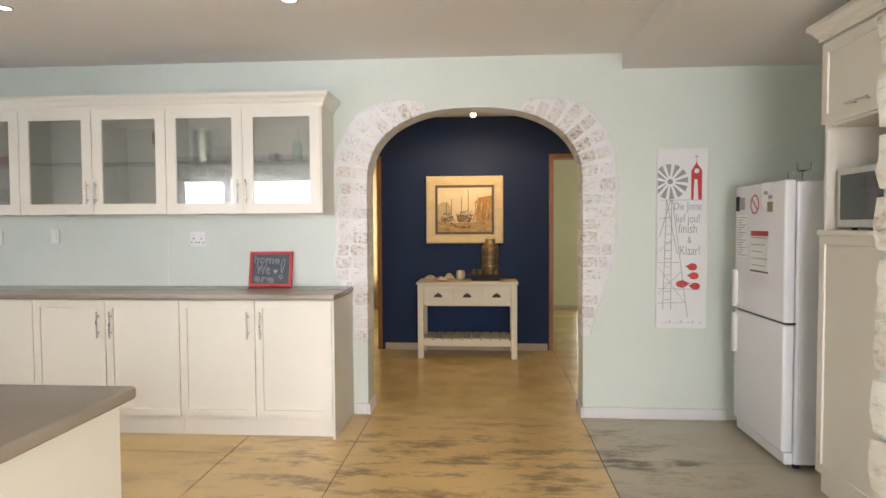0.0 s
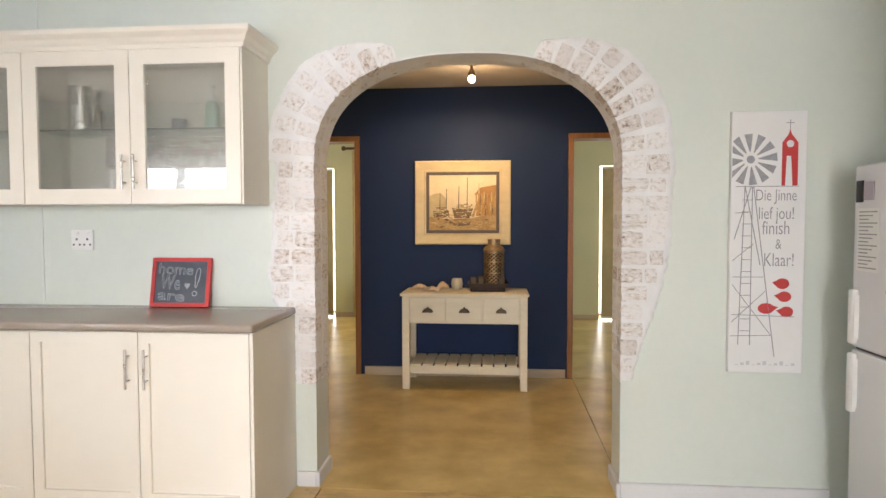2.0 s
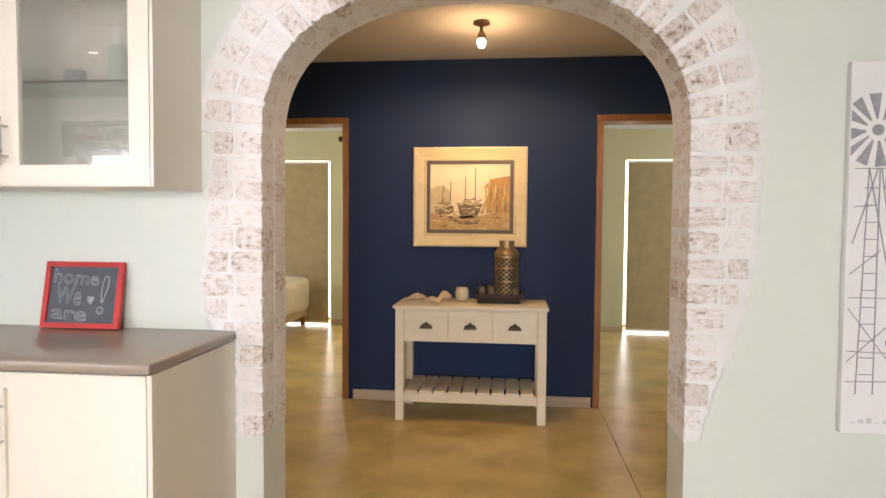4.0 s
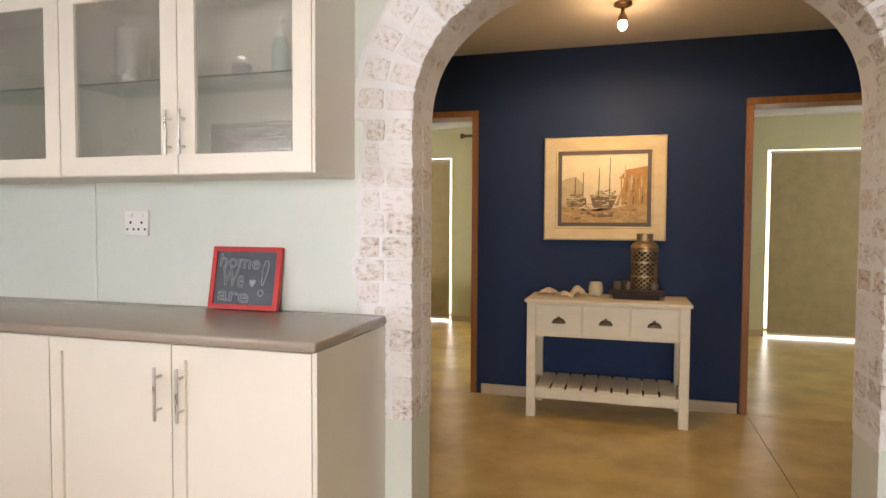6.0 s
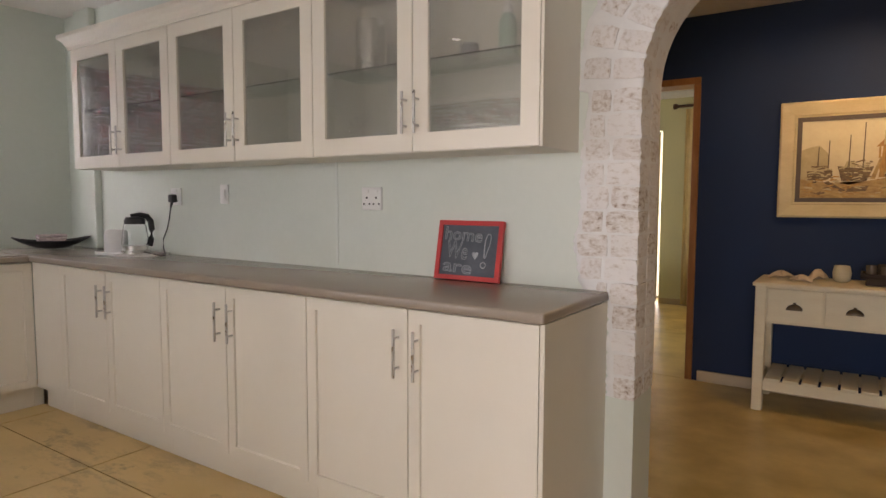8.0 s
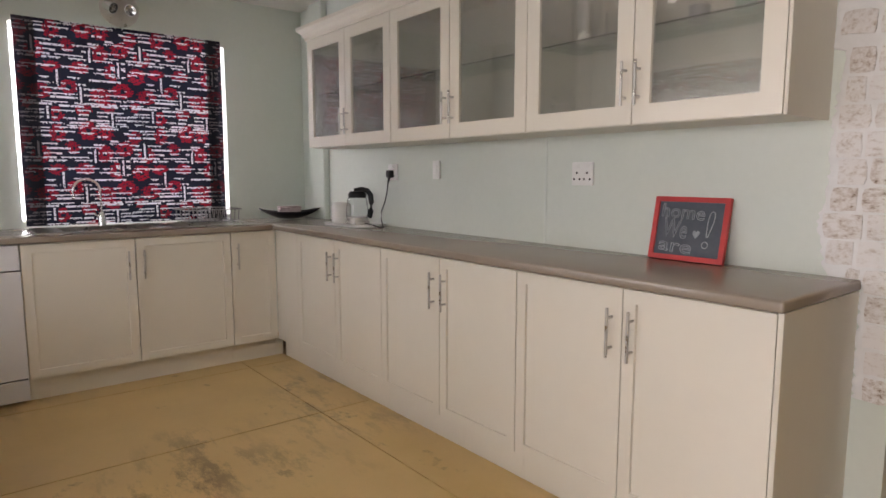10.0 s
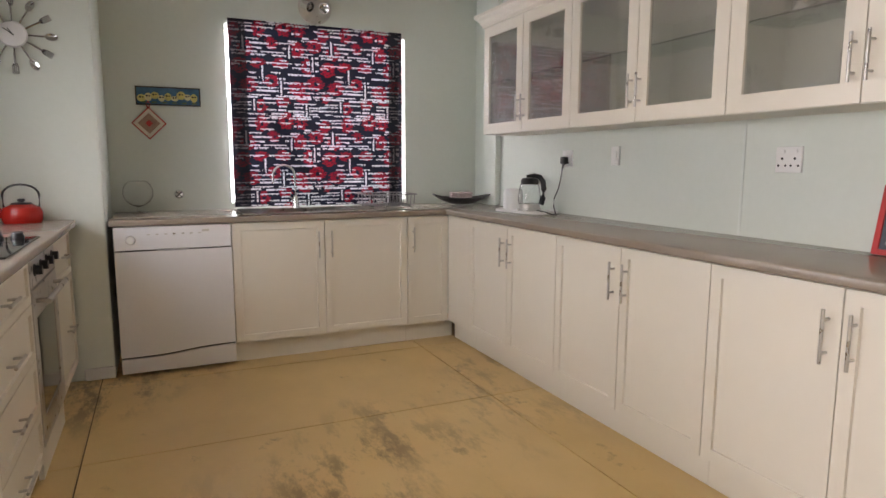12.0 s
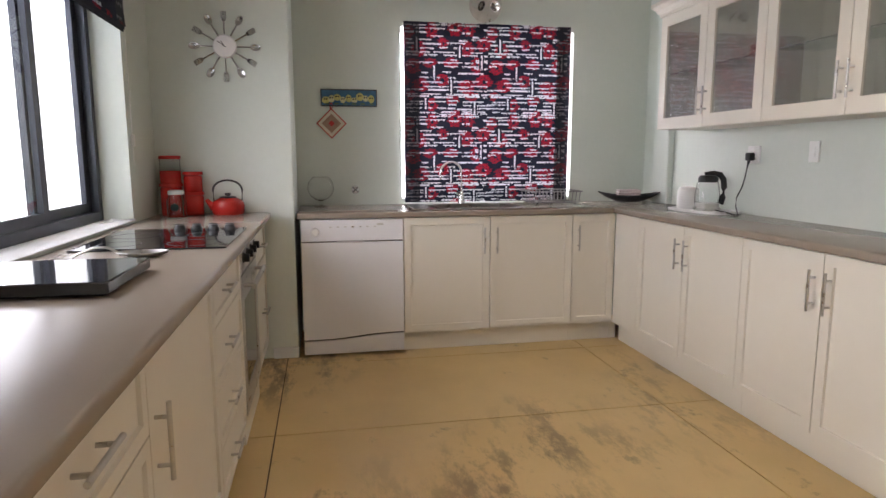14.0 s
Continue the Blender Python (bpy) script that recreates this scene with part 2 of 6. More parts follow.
SLATE = surf("chalkboard_slate", (0.11, 0.125, 0.15), (0.07, 0.085, 0.105), 0.8, scale=10, fine=60)
CHALK = surf("chalk", (0.46, 0.48, 0.51), (0.30, 0.32, 0.35), 0.9, scale=60)
ALU = surf("dark_anodised_aluminium", (0.055, 0.06, 0.075), (0.045, 0.05, 0.06), 0.4, 0.6)
GLASS = clear("clear_glass", 0.0, (0.97, 0.98, 0.98), 1.3)
FROST = clear("frosted_cabinet_glass", 0.13, (0.74, 0.75, 0.71), 1.5, 1.0)
FROST.node_tree.nodes["Principled BSDF"].inputs["Transmission Weight"].default_value = 0.94
FROST.node_tree.nodes["Principled BSDF"].inputs["Coat IOR"].default_value = 2.2
THINGLASS = clear("thin_blown_glass", 0.0, (1, 1, 1), 1.4)
SHELFGLASS = clear("shelf_glass", 0.05, (0.8, 0.93, 0.88))
FLOOR = floor_material("ochre_sealed_concrete", (0.76, 0.55, 0.255), (0.58, 0.405, 0.165), (0.17, 0.12, 0.07), 0.9, 0.28)
FLOORG = floor_material("grey_sealed_concrete", (0.54, 0.49, 0.38), (0.43, 0.38, 0.28), (0.12, 0.10, 0.075), 0.9, 0.30)
FLOORH = floor_material("hall_ochre_concrete", (0.80, 0.63, 0.28), (0.50, 0.36, 0.12), (0.32, 0.22, 0.08), 0.4, 0.28, 3.2)
JOINT = surf("floor_joint", (0.13, 0.092, 0.055), (0.09, 0.06, 0.035), 0.9)
BULB = glow("lit_bulb", (1.0, 0.78, 0.5), 30)
HAZE = glow("daylight_haze", (0.95, 0.98, 1.0), 7.0)
YARD = glow("yard_daylight", (1.0, 0.98, 0.92), 2.6)
LEDGLOW = glow("lit_downlight", (1.0, 0.9, 0.75), 12)


# ---- building helpers ----
def box(bm, x0, x1, y0, y1, z0, z1, bevel=0.0, seg=1, mat=0):
    """An upright block with softened edges, added to bm."""
    g = bmesh.ops.create_cube(bm, size=1)
    vs = g["verts"]
    bmesh.ops.transform(bm, verts=vs, matrix=Matrix.LocRotScale(((x0 + x1) / 2, (y0 + y1) / 2, (z0 + z1) / 2), None, (abs(x1 - x0), abs(y1 - y0), abs(z1 - z0))))
    fs = list({f for v in vs for f in v.link_faces})
    if mat:
        for f in fs:
            f.material_index = mat
    if bevel:
        es = list({e for v in vs for e in v.link_edges})
        bmesh.ops.bevel(bm, geom=es, offset=bevel, segments=seg, affect="EDGES", profile=0.5)
    return bm


def rod(bm, a, b, r, seg=12, r2=None, mat=0):
    """A round bar from a to b."""
    a, b = Vector(a), Vector(b)
    d = b - a
    g = bmesh.ops.create_cone(bm, cap_ends=True, segments=seg, radius1=r, radius2=r if r2 is None else r2, depth=d.length)
    bmesh.ops.transform(bm, verts=g["verts"], matrix=Matrix.Translation((a + b) / 2) @ d.to_track_quat("Z", "Y").to_matrix().to_4x4())
    if mat:
        for f in {f for v in g["verts"] for f in v.link_faces}:
            f.material_index = mat
    return bm


def lathe(bm, profile, at=(0, 0, 0), seg=24, m=None):
    """A turned shape from (radius, height) pairs round z."""
    rings = []
    m = m or Matrix.Translation(at)
    for r, z in profile:
        if r < 1e-5:
            rings.append([bm.verts.new(m @ Vector((0, 0, z)))])
        else:
            rings.append([bm.verts.new(m @ Vector((r * math.cos(2 * math.pi * i / seg), r * math.sin(2 * math.pi * i / seg), z))) for i in range(seg)])
    for p, q in zip(rings, rings[1:]):
        for i in range(seg):
            j = (i + 1) % seg
            if len(p) == 1 and len(q) == 1:
                continue
            if len(p) == 1:
                bm.faces.new((p[0], q[j], q[i]))
            elif len(q) == 1:
                bm.faces.new((p[i], p[j], q[0]))
            else:
                bm.faces.new((p[i], p[j], q[j], q[i]))
    return bm


def sweep(bm, pts, r, seg=8):
    """A round tube along points."""
    pts = [Vector(p) for p in pts]
    rings = []
    for i, p in enumerate(pts):
        d = (pts[min(i + 1, len(pts) - 1)] - pts[max(i - 1, 0)]).normalized()
        q = d.to_track_quat("Z", "Y").to_matrix()
        rings.append([bm.verts.new(p + q @ Vector((r * math.cos(2 * math.pi * k / seg), r * math.sin(2 * math.pi * k / seg), 0))) for k in range(seg)])
    for a, b in zip(rings, rings[1:]):
        for k in range(seg):
            bm.faces.new((a[k], a[(k + 1) % seg], b[(k + 1) % seg], b[k]))
    bm.faces.new(rings[0][::-1])
    bm.faces.new(rings[-1])
    return bm


def prism(bm, outline, axis, lo, hi):
    """A flat outline pushed along an axis ('x', 'y' or 'z') from lo to hi."""
    def at(u, v, w):
        return {"x": (w, u, v), "y": (u, w, v), "z": (u, v, w)}[axis]
    a = [bm.verts.new(at(u, v, lo)) for u, v in outline]
    b = [bm.verts.new(at(u, v, hi)) for u, v in outline]
    n = len(a)
    f1, f2 = bm.faces.new(a), bm.faces.new(b[::-1])
    for i in range(n):
        bm.faces.new((a[i], b[i], b[(i + 1) % n], a[(i + 1) % n]))
    bmesh.ops.triangulate(bm, faces=[f1, f2])
    bmesh.ops.recalc_face_normals(bm, faces=bm.faces[:])
    return bm


def pierced(bm, u0, u1, v0, v1, holes, axis, lo, hi):
    """A slab in the plane across axis, with rectangular holes (ua, ub, va, vb)."""
    us = sorted({u0, u1, *[h[0] for h in holes], *[h[1] for h in holes]})
    vs = sorted({v0, v1, *[h[2] for h in holes], *[h[3] for h in holes]})
    us, vs = [u for u in us if u0 <= u <= u1], [v for v in vs if v0 <= v <= v1]
    solid = {}
    for i in range(len(us) - 1):
        for j in range(len(vs) - 1):
            cu, cv = (us[i] + us[i + 1]) / 2, (vs[j] + vs[j + 1]) / 2
            solid[i, j] = not any(h[0] < cu < h[1] and h[2] < cv < h[3] for h in holes)

    def at(u, v, w):
        return {"x": (w, u, v), "y": (u, w, v), "z": (u, v, w)}[axis]
    grid = {}

    def vert(i, j, w):
        if (i, j, w) not in grid:
            grid[i, j, w] = bm.verts.new(at(us[i], vs[j], w))
        return grid[i, j, w]
    for (i, j), s in solid.items():
        if not s:
            continue
        for w in (lo, hi):
            bm.faces.new([vert(i, j, w), vert(i + 1, j, w), vert(i + 1, j + 1, w), vert(i, j + 1, w)])
        for (di, dj), (p, q) in {(-1, 0): ((0, 0), (0, 1)), (1, 0): ((1, 0), (1, 1)), (0, -1): ((0, 0), (1, 0)), (0, 1): ((0, 1), (1, 1))}.items():
            if not solid.get((i + di, j + dj), False):
                bm.faces.new([vert(i + p[0], j + p[1], lo), vert(i + q[0], j + q[1], lo), vert(i + q[0], j + q[1], hi), vert(i + p[0], j + p[1], hi)])
    bmesh.ops.recalc_face_normals(bm, faces=bm.faces[:])
    return bm


def mesh_of(name, bm, mats, smooth=False):
    me = bpy.data.meshes.new(name)
    bm.to_mesh(me)
    bm.free()
    for mt in (mats if isinstance(mats, (list, tuple)) else [mats]):
        me.materials.append(mt)
    if smooth:
        for f in me.polygons:
            f.use_smooth = True
        me.set_sharp_from_angle(angle=radians(40))
    return me


def part(name, bm, material, parent, label="", smooth=False):
    """One mesh under a thing or a part, in the thing's own axes."""
    ob = new(name, mesh_of(name, bm, material, smooth))
    ob.parent = parent
    if label:
        tagged(ob, label)
    return ob


def thing(name, m, label, category, group=""):
    """The empty base of a thing made of parts, at the pose m."""
    ob = new(name)
    ob.empty_display_size = 0.1
    ob.matrix_world = m
    return tagged(ob, label, category, group)


def single(name, bm, material, m, label, category, group="", smooth=False):
    """A thing of one mesh."""
    ob = new(name, mesh_of(name, bm, material, smooth))
    ob.matrix_world = m
    return tagged(ob, label, category, group)


def structure(name, bm, material, label, category, smooth=False):
    ob = new(name, mesh_of(name, bm, material, smooth))
    return tagged(ob, label, category, "", "structure")


def B():
    return bmesh.new()


def text_mesh(words, size, material, name, parent, m, extrude=0.0006, label="", align="LEFT", outline=0.0, thin=0.0):
    """Lettering as a thin mesh, lying in the xz plane of its thing."""
    cu = bpy.data.curves.new(name, "FONT")
    cu.body, cu.size, cu.extrude, cu.align_x = words, size, extrude, align
    cu.resolution_u, cu.offset = 3, -thin
    if outline:
        cu.fill_mode, cu.bevel_depth, cu.bevel_resolution, cu.extrude = "NONE", outline, 0, 0.0
    tmp = bpy.data.objects.new(name, cu)
    me = bpy.data.meshes.new_from_object(tmp)
    bpy.data.objects.remove(tmp)
    bpy.data.curves.remove(cu)
    me.materials.clear()
    me.materials.append(material)
    ob = new(name, me)
    ob.parent = parent
    ob.matrix_local = m
    if label:
        tagged(ob, label)
    return ob


# ---- large structure ----
WALL, BACK = 4.99, 5.21          # the two faces of the arched wall
HIGH, LOW = 2.475, 2.37          # the two ceiling heights of the kitchen
WORK = 0.905                     # the worktops' height
HOBTOP = 0.915                   # the hob counter's height

# floor bed and its sealed concrete bays
bm = B()
box(bm, -6.0, 6.0, -3.6, 11.2, -0.2, -0.006)
floor = structure("floor", bm, JOINT, "ochre sealed concrete floor with dark wear and cut joints", "floor")
BAYS = []
kx, ky = [-3.9, -3.05, -2.08, -0.5, 0.2, 1.65, 3.6], [-3.4, -1.2, 0.6, 2.3, 4.2, 4.965]
for i in range(len(kx) - 1):
    for j in range(len(ky) - 1):
        # bays east of x = 1.6 take the greyer mix
        BAYS.append((kx[i], kx[i + 1], ky[j], ky[j + 1], FLOORG if kx[i] > 1.6 else FLOOR))
for x0, x1 in ((-3.4, 1.70), (1.70, 5.0)):
    BAYS.append((x0, x1, 4.965, 7.285, FLOORH))
for x0, x1 in ((-4.2, 0.74), (0.74, 5.0)):
    BAYS.append((x0, x1, 7.285, 10.9, FLOORH))

# arched wall between kitchen and hall
ARCX, ARCA, ARCZ, ARCR, ARCN = 0.917, 0.745, 1.60, 0.535, 2.4


def arch_point(u, grow=0.0):
    """Along the arch's inner edge, u from 0 (one springing) to 1 (the other), moved outward by grow."""
    th = math.pi * (1 - u)
    c, s = math.cos(th), math.sin(th)
    x = ARCX + (ARCA + grow) * math.copysign(abs(c) ** (2 / ARCN), c)
    return x, ARCZ + (ARCR + grow) * abs(s) ** (2 / ARCN)


def arched_wall(x0, x1, top):
    """The wall in upright strips, those over the opening ending on the arch."""
    bm = B()
    cols = [(x0, 0.0), (ARCX - ARCA, 0.0)] + [arch_point(i / 48) for i in range(49)] + [(ARCX + ARCA, 0.0), (x1, 0.0)]
    va = [[bm.verts.new((x, y, z)) for y in (WALL, BACK)] for x, z in cols]
    vt = [[bm.verts.new((x, y, top)) for y in (WALL, BACK)] for x, z in cols]
    for i in range(len(cols) - 1):
        if abs(cols[i][0] - cols[i + 1][0]) < 1e-6:
            bm.faces.new((va[i][0], va[i + 1][0], va[i + 1][1], va[i][1]))
            continue
        bm.faces.new((va[i][0], va[i + 1][0], vt[i + 1][0], vt[i][0]))
        bm.faces.new((va[i][1], vt[i][1], vt[i + 1][1], va[i + 1][1]))
        bm.faces.new((va[i][0], va[i][1], va[i + 1][1], va[i + 1][0]))
        bm.faces.new((vt[i][0], vt[i + 1][0], vt[i + 1][1], vt[i][1]))
    for i in (0, len(cols) - 1):
        bm.faces.new((va[i][0], vt[i][0], vt[i][1], va[i][1]))
    bmesh.ops.recalc_face_normals(bm, faces=bm.faces[:])
    return bm


structure("wall_north", arched_wall(-3.82, 3.3, 2.6), MINT, "mint painted wall with an arched opening edged in whitewashed brick", "wall")
wall_north = bpy.data.objects["wall_north"]

structure("wall_west", pierced(B(), 2.37, 5.21, 0, 2.6, [(3.105, 4.385, 0.945, 2.14)], "x", -4.04, -3.82), MINT, "mint painted wall round the sink window", "wall")
bm = B()
box(bm, -4.04, -3.21, 1.34, 2.37, 0, 2.6, 0.008, 2)
structure("wall_pier", bm, MINT, "mint painted projecting wall beside the hob counter", "wall")
# the opening from x = 1.95 is unseen, added to light the fridge side
structure("wall_south", pierced(B(), -3.21, 3.3, 0, 2.6, [(-2.715, -0.72, 0.925, 2.12), (0.10, 1.565, 0, 2.36), (1.95, 3.3, 0, 2.36)], "y", 1.36, 1.60), MINT, "mint painted wall with the hob window, a passage, a brick pillar and an added opening", "wall")
bm = B()
box(bm, 3.3, 3.5, -3.4, 5.21, 0, 2.6)
structure("wall_east", bm, MINT, "mint painted kitchen wall behind the tall units", "wall")
structure("wall_living_back", pierced(B(), -0.35, 3.5, 0, 2.6, [(0.25, 3.2, 0.05, 2.25)], "y", -3.4, -3.2), MINT, "pale wall with wide glazed doors", "wall")
bm = B()
box(bm, -0.35, -0.15, -3.2, 1.36, 0, 2.6)
structure("wall_living_side", bm, MINT, "pale painted living room wall", "wall")

# hall and the two rooms behind it
structure("wall_navy", pierced(B(), -3.4, 5.0, 0, 2.6, [(-0.97, -0.13, 0, 2.04), (1.69, 2.53, 0, 2.04)], "y", 7.28, 7.43), [NAVY], "navy blue painted hall wall with two doorways", "wall")
for x0, x1, nm in ((-3.6, -3.4, "wall_hall_west"), (5.0, 5.2, "wall_hall_east")):
    bm = B()
    box(bm, x0, x1, 5.21, 7.43, 0, 2.6)
    structure(nm, bm, MINT, "plain painted wall closing the hall", "wall")
bm = B()
pierced(bm, -4.2, 5.0, 0, 2.7, [(-2.43, -1.205, 0.0, 2.075), (-0.72, 0.3, 0.5, 2.1), (2.42, 3.78, 0.0, 2.075)], "y", 10.5, 10.65)
structure("wall_rooms_back", bm, SAGE, "sage painted outer wall of the two rooms", "wall")
bm = B()
pierced(bm, -4.2, 5.0, 0, 2.7, [(-0.97, -0.13, 0, 2.04), (1.69, 2.53, 0, 2.04)], "y", 7.433, 7.445)
structure("wall_rooms_front", bm, SAGE, "sage painted inner face of the hall wall", "wall")
for x0, x1, nm in ((-4.4, -4.2, "wall_bedroom_west"), (0.70, 0.80, "wall_between_rooms"), (5.0, 5.2, "wall_study_east")):
    bm = B()
    # the outer walls get an unseen opening each, cut for the fill lights
    pierced(bm, 7.445, 10.5, 0, 2.7, [] if nm == "wall_between_rooms" else [(8.25, 9.6, 0.9, 2.1)], "x", x0, x1)
    structure(nm, bm, SAGE, "sage painted room wall", "wall")

# bright, hazy daylight outside the windows
for nm, a in (("backdrop_garden", (-11.0, -0.4, 0.1, 0.12, -0.2, 4.0)), ("backdrop_yard", (-4.4, 5.2, 11.15, 11.17, -0.2, 4.0)), ("backdrop_side", (-5.4, -5.38, 2.3, 5.2, -0.2, 4.0))):
    bm = B()
    box(bm, *a)
    structure(nm, bm, YARD if "yard" in nm else HAZE, "overexposed daylight haze outside the windows", "backdrop")

# ceilings
bm = B()
box(bm, -4.04, 1.92, 1.36, 4.99, HIGH, HIGH + 0.15)
box(bm, 1.92, 3.5, 1.36, 4.99, LOW, HIGH + 0.15)
structure("ceiling_kitchen", bm, CEIL, "warm white kitchen ceiling with a lower bay", "ceiling")
for nm, x0, x1, y0, y1, z in (("ceiling_living", -0.35, 3.5, -3.4, 1.36, 2.5), ("ceiling_hall", -3.6, 5.2, 5.21, 7.43, 2.465), ("ceiling_rooms", -4.4, 5.2, 7.43, 10.65, 2.52)):
    bm = B()
    box(bm, x0, x1, y0, y1, z, z + 0.15)
    structure(nm, bm, CEIL, "plain painted ceiling", "ceiling")
bm = B()
for x0, x1, y0, y1 in ((-4.2, 0.7, 10.44, 10.5), (0.8, 5.0, 10.44, 10.5)):
    box(bm, x0, x1, y0, y1, 2.44, 2.52, 0.02, 2)
structure("cornice", bm, PLASTER, "white moulded cornice in the back rooms", "cornice")

# joint bead, recess strips and skirtings
bm = B()
box(bm, -1.27, -1.258, WALL - 0.004, WALL, WORK, HIGH)
structure("trim", bm, BOARD, "narrow cover bead on the kitchen wall", "trim")
bm = B()
box(bm, -3.60, -3.40, WALL - 0.05, WALL, WORK, HIGH, 0.01, 2)
structure("wall_corner_boxing", bm, MINT, "mint painted pipe boxing in the kitchen corner", "boxing")
bm = B()
box(bm, ARCX + ARCA + 0.0, 2.62, WALL - 0.018, WALL, 0, 0.075, 0.004)
box(bm, ARCX + ARCA - 0.018, ARCX + ARCA, WALL - 0.018, BACK, 0, 0.075, 0.004)
box(bm, 0.075, ARCX - ARCA, WALL - 0.018, WALL, 0, 0.075, 0.004)
box(bm, ARCX - ARCA, ARCX - ARCA + 0.018, WALL - 0.018, BACK, 0, 0.075, 0.004)
box(bm, -3.21, -3.196, 2.215, 2.37, 0, 0.07, 0.004)
structure("baseboard", bm, WSKIRT, "white painted skirting beside the arch", "skirting")
bm = B()
box(bm, -0.08, 1.64, 7.264, 7.28, 0, 0.075, 0.004)
structure("baseboard_hall", bm, SKIRT, "pale wooden skirting along the navy wall", "skirting")
bm = B()
box(bm, -1.2, 0.7, 10.484, 10.5, 0, 0.07, 0.004)
box(bm, 0.8, 2.42, 10.484, 10.5, 0, 0.07, 0.004)
structure("baseboard_rooms", bm, SKIRT, "pale skirting in the back rooms", "skirting")


def door_frame(name, x0, x1):
    """A varnished wooden door lining round an opening in the navy wall."""
    f = tagged(new(name), "varnished wooden door frame without its door in view", "door frame", "", "structure")
    f.location = (x0, 7.28, 0)
    w = x1 - x0
    for u0, u1, z0, z1, nm in ((0, 0.045, 0, 2.018, "jamb"), (w - 0.045, w, 0, 2.018, "jamb"), (0, w, 2.018, 2.063, "head")):
        bm = B()
        box(bm, u0, u1, -0.012, 0.175, z0, z1, 0.004)
        part(nm, bm, WOOD, f)
    return f


door_frame("door_frame_1", -0.92 - 0.06, -0.115)
door_frame("door_frame_2", 1.655, 2.54)


# ---- kitchen: fitted units ----
def bar_handle(parent, x, z, length, upright=True, y=0.0):
    """A round steel bar on two posts, on a front facing -y."""
    bm = B()
    h = length / 2
    if upright:
        rod(bm, (x, y - 0.029, z - h), (x, y - 0.029, z + h), 0.0055, 10)
        for s in (-1, 1):
            rod(bm, (x, y + 0.001, z + s * h * 0.62), (x, y - 0.029, z + s * h * 0.62), 0.0048, 8)
    else:
        rod(bm, (x - h, y - 0.029, z), (x + h, y - 0.029, z), 0.0055, 10)
        for s in (-1, 1):
            rod(bm, (x + s * h * 0.62, y + 0.001, z), (x + s * h * 0.62, y - 0.029, z), 0.0048, 8)
    return part("handle", bm, STEEL, parent, "brushed steel bar handle", True)


def shaker_door(parent, x0, x1, z0, z1, name="door", rim=0.065, handle=None, glass=False):
    """A framed door in the plane y = 0, its panel set back; handle: (x, z, length, upright)."""
    g = 0.0024
    x0, x1, z0, z1 = x0 + g, x1 - g, z0 + g, z1 - g
    bm = B()
    if glass:
        pierced(bm, x0, x1, z0, z1, [(x0 + rim, x1 - rim, z0 + rim, z1 - rim)], "y", 0, 0.02)
    else:
        box(bm, x0, x1, 0, 0.02, z0, z1)
        front = min(bm.faces, key=lambda f: f.calc_center_median().y)
        bmesh.ops.inset_region(bm, faces=[front], thickness=rim)
        bmesh.ops.inset_region(bm, faces=[front], thickness=0.003, depth=-0.009)
    d = part(name, bm, CAB, parent)
    if glass:
        bm = B()
        box(bm, x0 + rim - 0.004, x1 - rim + 0.004, 0.009, 0.013, z0 + rim - 0.004, z1 - rim + 0.004)
        p = part("pane", bm, FROST, d, "lightly frosted glass pane")
        p.visible_shadow = False
    if handle:
        bar_handle(d, *handle)
    return d


def base_unit(m, w, depth, cuts, label, group, kind="doors", end=None, hx0=0.0, hz=0.712, hdz=0.0, top=WORK - 0.037, rows=None):
    """A base cabinet along x from 0 to w, its front at y = 0; cuts: the door edges."""
    c = thing("base_cabinet", m, label, "cabinet", group)
    bm = B()
    for a in ((0, 0.018), (w - 0.018, w)):
        box(bm, a[0], a[1], 0.021, depth, 0.125, top)
    box(bm, 0.018, w - 0.018, 0.021, depth, 0.125, 0.143)
    box(bm, 0.018, w - 0.018, depth - 0.012, depth, 0.143, top)
    box(bm, 0.018, w - 0.018, 0.021, 0.1, top - 0.018, top)
    part("body", bm, SIDE, c)
    bm = B()
    box(bm, 0, w, 0.052, 0.07, 0, 0.124, 0.002)
    part("plinth", bm, CAB, c, "painted kick board")
    n = len(cuts) - 1
    if kind == "doors":
        for i in range(n):
            if n == 2:
                hx = cuts[1] + (-0.041 if i == 0 else 0.041)
            else:
                hx = cuts[i] + 0.04
            shaker_door(c, cuts[i], cuts[i + 1], 0.127, top - 0.002, handle=(hx, hz, 0.168, True))
    elif kind == "filler":
        bm = B()
        box(bm, 0.0015, w - 0.0015, 0, 0.02, 0.127, top - 0.002, 0.0015)
        part("filler_panel", bm, CAB, c)
    elif kind == "drawers":
        zs = rows or (0.09, 0.285, 0.49, 0.70, top - 0.002)
        for a, b in zip(zs, zs[1:]):
            shaker_door(c, 0, w, a, b, "drawer_front", 0.045, (w * 0.5 + hx0, (a + b) / 2 + hdz, 0.155, False))
    if end == "right":
        bm = B()
        box(bm, w, w + 0.016, 0.0, depth, 0, top, 0.0015)
        part("end_panel", bm, SIDE, c, "plain cream end panel")
    return c


NORTHF = 4.452
UNITS = "kitchen base cabinets"
dep = WALL - NORTHF
for x0, w, end in ((-0.92, 0.972, "right"), (-1.887, 0.967, None), (-2.853, 0.966, None)):
    base_unit(pose(x0, NORTHF, 0), w, dep, (0, w / 2, w), "cream shaker base cabinet with two doors under the worktop", UNITS, end=end)
base_unit(pose(-3.175, NORTHF, 0), 0.322, dep, (0,), "plain cream filler unit in the worktop corner", UNITS, "filler")
